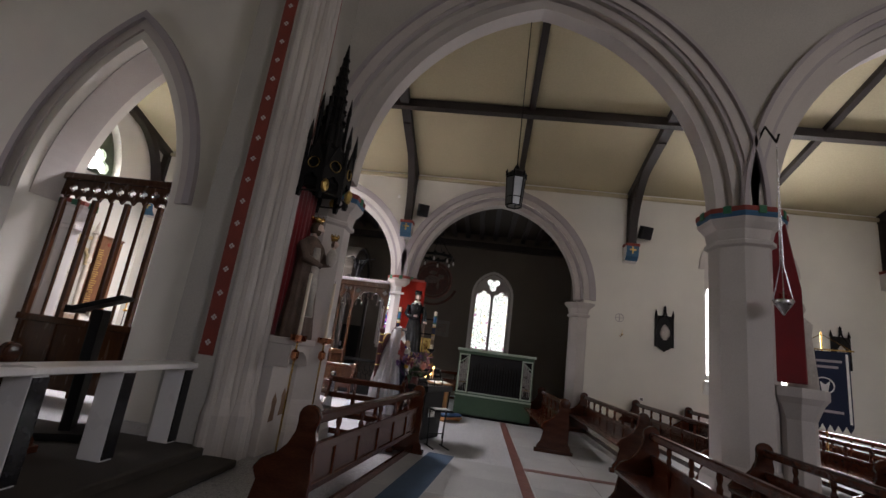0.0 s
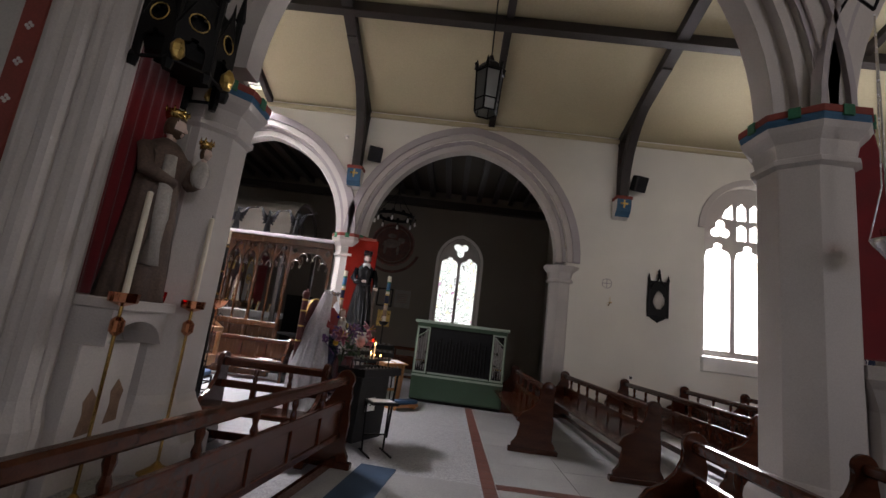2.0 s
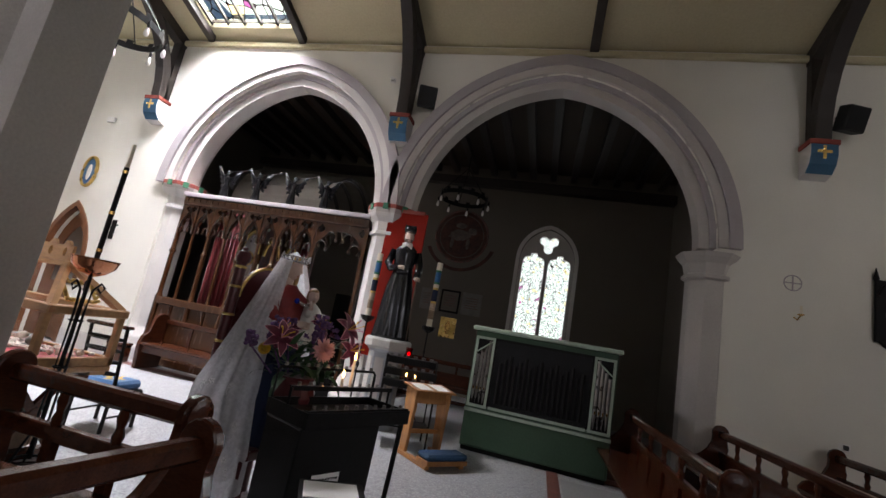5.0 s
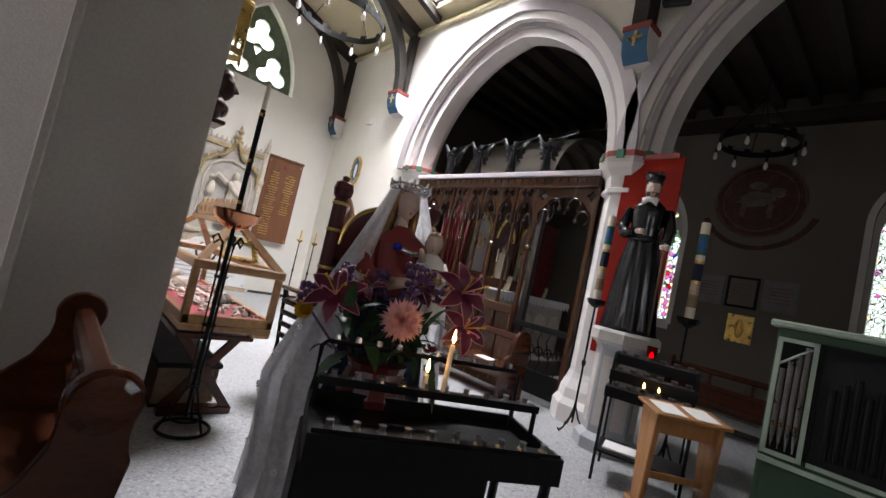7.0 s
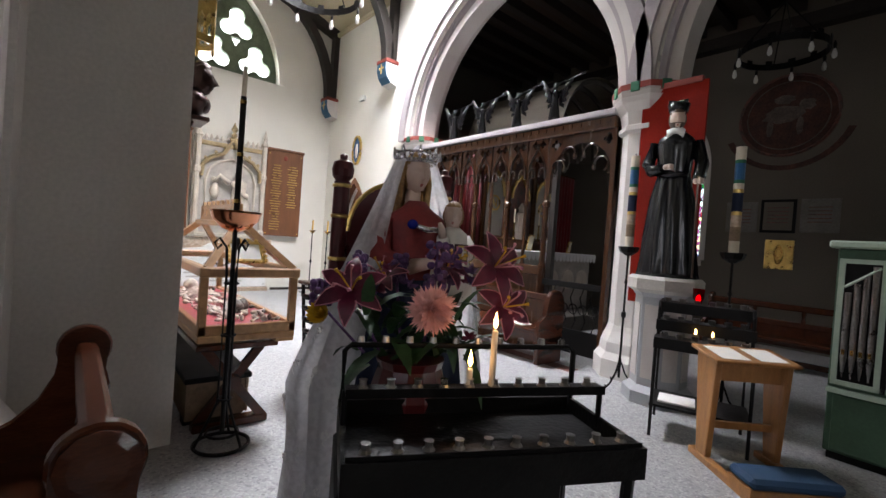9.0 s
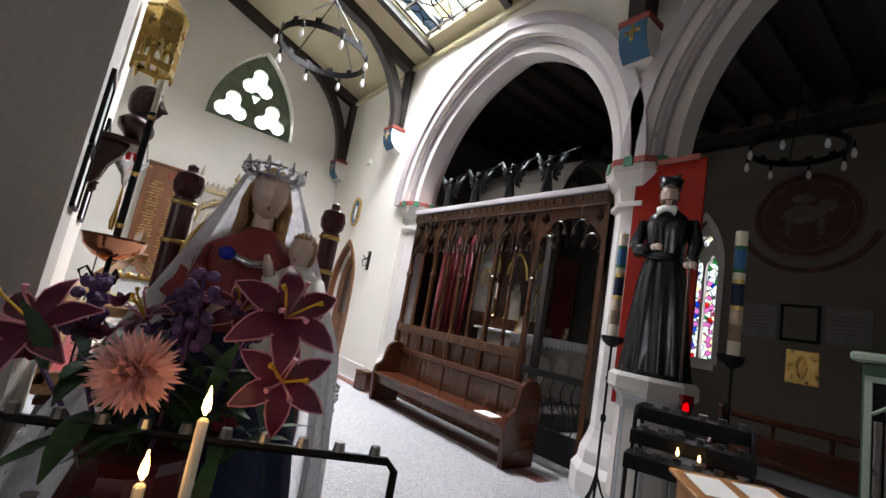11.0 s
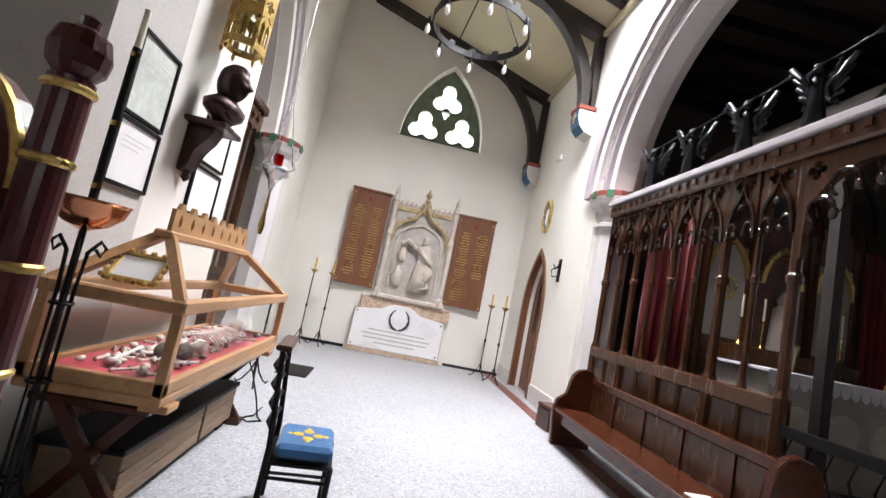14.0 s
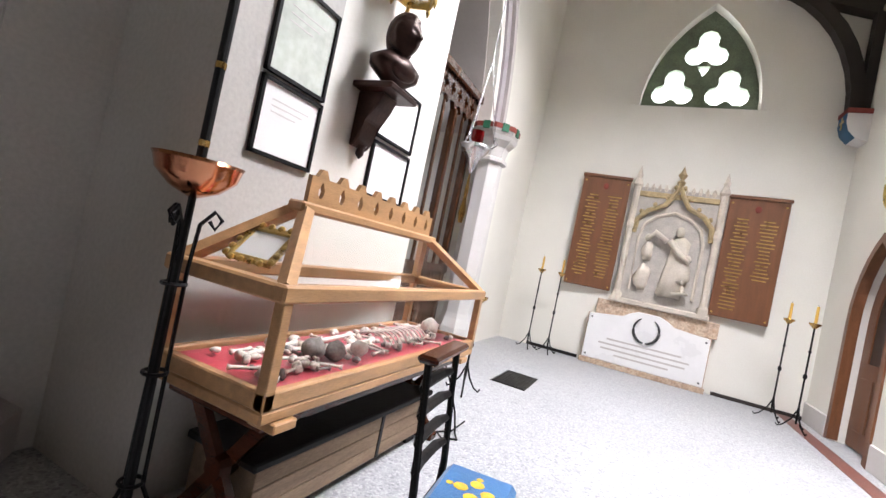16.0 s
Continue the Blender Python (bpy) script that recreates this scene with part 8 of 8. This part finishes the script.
for k in range(8):
    a = math.pi / 4 * k
    d = Vector((math.cos(a), math.sin(a), 0))
    m = Matrix.Rotation(a, 4, "Z") @ Matrix.Translation((0.36, 0, 0))
    to_ = lambda u, v, z: m @ Vector((v, u, z))
    gb = part("gable", pierced(bms(), [(-0.15, 0.0), (0.15, 0.0), (0.15, 0.35), (0.0, 0.72), (-0.15, 0.35)], [light_shape(-0.1, 0.1, 0.02, 0.15, 0.27), foil(0, 0.42, 0.075, 4, 0, 5)], to_, 0.03), BLACK_WOOD, cpy, "pierced black gable")
    part("gilt_tracery", tube(bms(), [m @ Vector((0.035, 0.08 * math.cos(q), 0.42 + 0.08 * math.sin(q))) for q in [2 * math.pi * j / 12 for j in range(12)]], 0.006, 4, True), GILT, gb, "thin gilt tracery line")
    for s in (-1, 1):
        part("crocket_rail", tube(bms(), [m @ Vector((0.02, s * 0.15, 0.35)), m @ Vector((0.02, 0, 0.74))], 0.014, 5), BLACK_WOOD, gb)
    part("pinnacle", lathe(bms(), [(0.035, -0.08), (0.05, 0.0), (0.03, 0.05), (0.03, 0.75), (0.045, 0.78), (0.005, 1.12)], 6, m=Matrix.Rotation(a + math.pi / 8, 4, "Z") @ Matrix.Translation((0.39, 0, 0))), BLACK_WOOD, cpy)
    part("upper_pinnacle", lathe(bms(), [(0.025, 0.75), (0.025, 1.35), (0.035, 1.38), (0.004, 1.65)], 6, m=Matrix.Rotation(a, 4, "Z") @ Matrix.Translation((0.22, 0, 0))), BLACK_WOOD, cpy)
    for j in range(7):
        z = 1.25 + j * 0.18
        r = 0.16 - 0.021 * j
        part("crocket", blob(bms(), d * r + Vector((0, 0, z)), (0.03, 0.03, 0.035), seg=5, noise_amount=0.4), BLACK_WOOD, cpy)
for a in (-60, 10, 80):
    d = Vector((math.cos(radians(a)), math.sin(radians(a)), 0))
    part("gilt_shield", blob(bms(), d * 0.42 + Vector((0, 0, 0.1)), (0.06, 0.06, 0.1), seg=8, noise_amount=0.3), GILT, cpy, "gilt carved boss")
for x, y in ((-2.3, 5.59), (-2.24, 6.41)):
    b = thing("brass_candle_stand", "tall brass pole candle stand with copper cups", "candle stand", zrot(x, y, 0, 0), "brass stands before the saint")
    part("foot", lathe(bms(), [(0.15, 0), (0.15, 0.02), (0.05, 0.06), (0.014, 0.1)], 16), BRASS, b)
    part("pole", lathe(bms(), [(0.013, 0.08), (0.013, 1.5)], 10), BRASS, b)
    part("knop", lathe(bms(), [(0.02, 1.2), (0.05, 1.23), (0.05, 1.31), (0.02, 1.34)], 14), COPPER, b, "copper knop")
    part("cup", lathe(bms(), [(0.02, 1.42), (0.1, 1.45), (0.105, 1.52), (0.1, 1.52), (0.03, 1.47)], 16), COPPER, b, "copper candle cup")
    c = thing("tall_white_candle", "tall white candle in a brass stand", "candle", zrot(x, y, 1.5, 0), "candles before the saint")
    part("wax", lathe(bms(), [(0.024, 0), (0.022, 0.82), (0.014, 0.83)], 10), WAX, c)
    part("wick", lathe(bms(), [(0.004, 0.83), (0.003, 0.86)], 5), INK, c)
v = thing("red_votive_glass", "glowing ruby votive glass on the bracket", "votive glass", zrot(-2.42, 6.2, 1.47, 0))
part("glass", lathe(bms(), [(0.03, 0), (0.04, 0.06), (0.042, 0.1), (0.038, 0.1)], 12), GLASS_RED, v)
part("light", lathe(bms(), [(0.018, 0.02), (0.022, 0.05), (0.005, 0.08)], 8), RED_GLOW, v)

# ---- chancel: marble rail, lectern, stalls ----
rail = thing("altar_rail", "white marble altar rail with black marble sided posts", "altar rail", zrot(-3.45, 2.9, 0.16, 0))
part("top_slab", bx(-0.16, -2.3, 0.82, 0.16, 2.35, 0.88), MARBLE, rail, bevel=0.01)
for y in (-2.0, -0.8, 0.4, 1.3, 2.2):
    part("post", bx(-0.12, y - 0.07, 0, 0.12, y + 0.07, 0.82), MARBLE, rail, bevel=0.006)
    part("post_inlay", bx(0.12, y - 0.066, 0.02, 0.135, y + 0.066, 0.8), MARBLE_BLACK, rail, "black marble facing")
lec = thing("lectern", "black wooden lectern with sloping desk", "lectern", zrot(-4.3, 4.75, 0.16, -60))
part("desk", bx(-0.3, -0.24, 0, 0.3, 0.24, 0.05, m=Matrix.Translation((0, 0, 1.4)) @ Matrix.Rotation(radians(24), 4, "X")), BLACK_WOOD, lec, bevel=0.01)
part("ledge", bx(-0.3, -0.27, 1.28, 0.3, -0.22, 1.36), BLACK_WOOD, lec)
part("column", plate(bms(), [(-0.12, 0), (0.12, 0), (0.2, 1.35), (-0.2, 1.35)], along_x(-0.05), 0.1), BLACK_WOOD, lec, bevel=0.01)
part("foot", bx(-0.28, -0.25, 0, 0.28, 0.25, 0.07), BLACK_WOOD, lec, bevel=0.01)
for k, (x, y) in enumerate(((-5.2, 3.6), (-6.6, 3.4), (-5.6, 2.2))):
    pew(2.4, zrot(x, y, 0.16, 180 if k < 2 else 165), "dark choir stall in the chancel", "choir stalls")
bs = thing("side_bench", "dark low bench behind the altar rail", "bench", zrot(-4.1, 3.3, 0.16, 80))
part("seat", bx(-0.6, -0.18, 0.42, 0.6, 0.18, 0.47), BLACK_WOOD, bs, bevel=0.01)
for x in (-0.5, 0.5):
    for y in (-0.13, 0.13):
        part("leg", tube(bms(), [(x, y, 0), (x, y, 0.42)], 0.025, 8), BLACK_WOOD, bs)

# ---- aisle: lantern, speakers, stations, radiator, banner ----
ln = thing("hanging_lantern", "hexagonal black iron lantern with frosted panes", "lantern", zrot(0.3, 6.85, 3.98, 15))
for k in range(6):
    a = math.pi / 3 * k
    p = Vector((math.cos(a), math.sin(a), 0))
    q = Vector((math.cos(a + math.pi / 3), math.sin(a + math.pi / 3), 0))
    part("corner_bar", tube(bms(), [p * 0.13, p * 0.16 + Vector((0, 0, 0.5)), p * 0.18 + Vector((0, 0, 0.58))], 0.011, 6), IRON, ln)
    part("rim_bar", tube(bms(), [p * 0.13, q * 0.13], 0.011, 5), IRON, ln)
    part("rim_bar", tube(bms(), [p * 0.16 + Vector((0, 0, 0.48)), q * 0.16 + Vector((0, 0, 0.48))], 0.013, 5), IRON, ln)
    part("rim_bar", tube(bms(), [p * 0.14 + Vector((0, 0, 0.14)), q * 0.14 + Vector((0, 0, 0.14))], 0.008, 5), IRON, ln)
    bm = bms()
    bm.faces.new([bm.verts.new(v_) for v_ in (p * 0.127, q * 0.127, q * 0.157 + Vector((0, 0, 0.48)), p * 0.157 + Vector((0, 0, 0.48)))])
    bmesh.ops.solidify(bm, geom=list(bm.faces), thickness=0.004)
    part("pane", bm, GLASS_LAMP, ln, "frosted pane")
    part("crest", lathe(bms(), [(0.03, 0.5), (0.02, 0.56), (0.004, 0.62)], 5, p * 0.16), IRON, ln)
part("cap", lathe(bms(), [(0.17, 0.5), (0.12, 0.58), (0.05, 0.64), (0.02, 0.72)], 6), IRON, ln)
part("chain", tube(bms(), [(0, 0, 0.7), (0, 0, 3.58)], 0.009, 5), IRON, ln)
for x, z in ((-2.08, 5.5), (4.25, 5.5)):
    sp = thing("loudspeaker", "small black loudspeaker tilted on a wall bracket", "loudspeaker", pose(x, 12.3, z, 20, 0, 18), "loudspeakers by the corbels")
    part("cabinet", plate(bms(), [(-0.16, -0.18), (0.16, -0.18), (0.16, 0.18), (-0.16, 0.18)], along_x(-0.12), 0.2), SPEAKER, sp, bevel=0.015)
    part("grille", bx(-0.14, -0.13, -0.16, 0.14, -0.12, 0.16), BLACK_CLOTH, sp)
    part("bracket", tube(bms(), [(0, 0.08, 0), (0, 0.24, 0.05)], 0.02), IRON, sp)
cm = thing("security_camera", "small white camera on the wall", "camera", zrot(-2.9, WY, 5.95, 0))
part("base", bx(-0.05, -0.04, -0.05, 0.05, 0, 0.05), WHITE_PAINT, cm, bevel=0.01)
part("body", tube(bms(), [(0, -0.04, 0), (0.03, -0.16, -0.03)], 0.035, 10), WHITE_PAINT, cm)


def station(x, m):
    """A carved dark shrine frame with a pale relief."""
    root = thing("station_relief", "carved dark gothic frame with pale relief", "wall relief", m, "stations on the aisle wall")
    part("back", bx(-0.22, -0.05, -0.4, 0.22, 0, 0.42), BLACK_WOOD, root, bevel=0.012)
    part("relief", blob(bms(), (0, -0.06, -0.03), (0.13, 0.03, 0.2), seg=12, noise_amount=0.35), ALABASTER_DIM, root, "pale carved relief", smooth=True)
    for s in (-1, 1):
        part("pinnacle", lathe(bms(), [(0.03, -0.42), (0.025, 0.4), (0.04, 0.43), (0.005, 0.58)], 6, (s * 0.22, -0.04, 0)), BLACK_WOOD, root)
        part("ogee", tube(bms(), [(s * 0.2, -0.06, 0.2), (s * 0.15, -0.07, 0.33), (s * 0.04, -0.07, 0.42), (0, -0.07, 0.56)], 0.022, 6), BLACK_WOOD, root)
    part("finial", lathe(bms(), [(0.02, 0.5), (0.05, 0.57), (0.02, 0.6), (0.04, 0.64), (0.004, 0.7)], 6, (0, -0.06, 0)), BLACK_WOOD, root)
    part("corbel_drop", plate(bms(), [(-0.2, -0.4), (0.2, -0.4), (0.12, -0.47), (0.05, -0.5), (0, -0.54), (-0.05, -0.5), (-0.12, -0.47)], along_x(-0.05), 0.05), BLACK_WOOD, root)
    return root


st1 = station(4.9, zrot(4.9, WY, 2.85, 0))
copy_thing(st1, zrot(9.3, WY, 2.85, 0))
cx_ = thing("consecration_cross", "small painted cross in a circle on the wall", "wall cross", zrot(3.72, WY, 3.08, 0))
part("circle", tube(bms(), circle(0.11, 20, (0, -0.006, 0), "y"), 0.008, 5, True), STONE_LILAC, cx_)
part("arm", bx(-0.1, -0.008, -0.008, 0.1, 0, 0.008), STONE_LILAC, cx_)
part("arm", bx(-0.008, -0.009, -0.1, 0.008, 0, 0.1), STONE_LILAC, cx_)
sn = thing("small_sconce", "small brass wall sconce with white candle", "sconce", zrot(3.75, WY, 2.6, 0))
part("arm", tube(bms(), [(0, 0, 0), (0, -0.08, -0.04), (0.02, -0.13, 0.02)], 0.01), BRASS, sn)
part("pan", lathe(bms(), [(0.01, 0.01), (0.045, 0.03), (0.045, 0.035)], 10, (0.02, -0.13, 0)), BRASS, sn)
part("wax", lathe(bms(), [(0.016, 0.03), (0.016, 0.15)], 8, (0.02, -0.13, 0)), WAX, sn)
rad = thing("radiator", "cream cast iron column radiator under the window", "radiator", zrot(7.9, WY - 0.16, 0, 0))
for k in range(15):
    part("column", bx(-0.62 + k * 0.085, -0.06, 0.18, -0.56 + k * 0.085, 0.06, 1.15), WAX, rad, bevel=0.02)
part("valve_pipe", tube(bms(), [(-0.68, 0, 0), (-0.68, 0, 1.3)], 0.015), WAX, rad)
part("header", tube(bms(), [(-0.62, 0, 0.24), (0.66, 0, 0.24)], 0.03, 8), WAX, rad)
bn = thing("banner", "dark blue fringed processional banner with white emblem on pole", "banner", zrot(7.1, 10.05, 0, -35))
part("cloth", bx(-0.42, -0.015, 1.15, 0.42, 0.015, 2.6), NAVY, bn, bevel=0.006)
for s in (-1, 1):
    part("border", bx(s * 0.38 - 0.02, -0.018, 1.2, s * 0.38 + 0.02, -0.015, 2.56), PAPER, bn)
for k in range(7):
    part("hem_point", plate(bms(), [(-0.42 + k * 0.12, 1.15), (-0.3 + k * 0.12, 1.15), (-0.36 + k * 0.12, 1.02)], along_x(-0.01), 0.02), NAVY, bn)
for z, w in ((2.4, 0.3), (2.28, 0.24), (1.4, 0.28)):
    part("lettering_bar", bx(-w, -0.019, z - 0.025, w, -0.0155, z + 0.025), STONE_LILAC, bn, "unreadable pale lettering")
part("emblem", tube(bms(), circle(0.16, 18, (0, -0.018, 1.9), "y"), 0.012, 5, True), PAPER, bn)
part("emblem", plate(bms(), [(-0.04, 1.78), (0.06, 1.78), (0.1, 2.0), (0.02, 1.92), (-0.06, 1.98)], along_x(-0.02), 0.005), PAPER, bn)
part("pole", tube(bms(), [(0, 0.04, 0), (0, 0.04, 3.0)], 0.018, 8), BRASS, bn)
part("crossbar", tube(bms(), [(-0.5, 0.02, 2.63), (0.5, 0.02, 2.63)], 0.015, 8), BRASS, bn)
part("cord", tube(bms(), [(-0.46, 0.02, 2.64), (0, 0.03, 2.95), (0.46, 0.02, 2.64)], 0.008, 5), BRASS, bn)
# shrine on the nave pier
sh = thing("pier_hanging", "crimson cloth hung on the nave pier", "hanging", zrot(4.0, 6.5, 0, -25))
part("cloth", plate(bms(), [(-0.05, 1.75), (0.32, 1.75), (0.3, 3.0), (0.16, 3.95), (-0.03, 3.95)], along_x(-0.1), 0.06), RED_CLOTH, sh, bevel=0.015)
shb = thing("pier_bracket", "grey stone bracket on the nave pier", "bracket", zrot(4.2, 6.42, 0, -25))
part("shelf", lathe(bms(), [(0.2, 1.3), (0.28, 1.5), (0.34, 1.58), (0.34, 1.7)], 8), STONE, shb)
part("stem", lathe(bms(), [(0.3, 0), (0.3, 0.1), (0.2, 0.2), (0.2, 1.3)], 8), STONE, shb)
bm = bms()
robe(bm, [(0.16, 0), (0.14, 0.4), (0.12, 0.7), (0.14, 0.85), (0.04, 0.95)], 7, 0.12, 24)
head(bm, (0, -0.02, 1.05), 0.075, (0, 0, 0, 0, 0))
statue("small_saint_statue", bm, ALABASTER_DIM, "small pale saint statue on the pier bracket", zrot(4.3, 6.45, 1.7, -10))
hl = thing("sanctuary_lamp", "hanging silver lamp with chains beside the pier", "lamp", zrot(3.78, 5.95, 2.72, 0))
part("bowl", lathe(bms(), [(0.01, -0.16), (0.03, -0.12), (0.1, -0.02), (0.12, 0.03), (0.1, 0.04), (0.06, 0.0)], 14), SILVER, hl, smooth=True)
for k in range(3):
    a = 2 * math.pi * k / 3
    part("chain", tube(bms(), [(0.12 * math.cos(a), 0.12 * math.sin(a), 0.03), (0.02 * math.cos(a), 0.02 * math.sin(a), 0.5), (0, 0, 2.2)], 0.007, 5), SILVER, hl)
part("ruby_glass", lathe(bms(), [(0.04, 0.02), (0.05, 0.12), (0.045, 0.12)], 10), GLASS_RED, hl)
part("bracket", tube(bms(), [(0, 0.45, 2.45), (-0.02, 0.2, 2.6), (0, 0, 2.25), (0, -0.06, 2.35)], 0.016, 6), IRON, hl, "black iron bracket")
so = thing("wall_socket", "small white wall socket with dark plug", "socket", zrot(4.35, WY, 1.02, 0))
part("plate", bx(-0.07, -0.012, -0.045, 0.07, 0, 0.045), WHITE_PAINT, so, bevel=0.004)
part("plug", bx(-0.02, -0.05, -0.03, 0.03, -0.012, 0.03), INK, so, bevel=0.006)
pt = thing("pipework", "black iron heating pipe on the chapel wall", "pipe", zrot(EX, 0, 0, 0))
part("pipe", tube(bms(), [(0.04, 8.1, 0.05), (0.04, 9.0, 0.05)], 0.018, 6), IRON, pt)
cp = thing("blue_runner", "strip of blue carpet beside the front pew", "carpet", zrot(-0.55, 5.5, 0, -7))
part("carpet_strip", bx(-0.28, -2.0, 0, 0.12, 1.9, 0.012), CARPET_BLUE, cp, bevel=0.004)

# ---- stone paving in the aisle, with red tile strips ----
fl = bpy.data.objects["floor"]
rnd = random.Random(2)
me_slab = mesh_of("slab", bx(-0.447, -0.447, 0, 0.447, 0.447, 0.006), SLAB)
for i in range(9):
    for j in range(11):
        x, y = 1.33 + i * 0.9, 2.3 + j * 0.9
        if y > 12.2:
            continue
        ob = new("slab", me_slab)
        ob.parent, ob.location = fl, (x, y, rnd.uniform(-0.0008, 0.0008))
for i in range(2):
    for j in range(11):
        y = 2.3 + j * 0.9
        if y < 7.2:
            ob = new("slab", me_slab)
            ob.parent, ob.location = fl, (0.24 - i * 0.9, y, rnd.uniform(-0.0008, 0.0008))
me_t = mesh_of("tile", bx(-0.073, -0.073, 0, 0.073, 0.073, 0.007), TILE_RED)
for j in range(64):
    ob = new("tile", me_t)
    ob.parent, ob.location = fl, (0.785, 2.6 + j * 0.15, rnd.uniform(-0.0005, 0.0006))
for k in range(40):
    ob = new("tile", me_t)
    ob.parent, ob.location = fl, (0.94 + k * 0.15, 7.25, 0.0045)
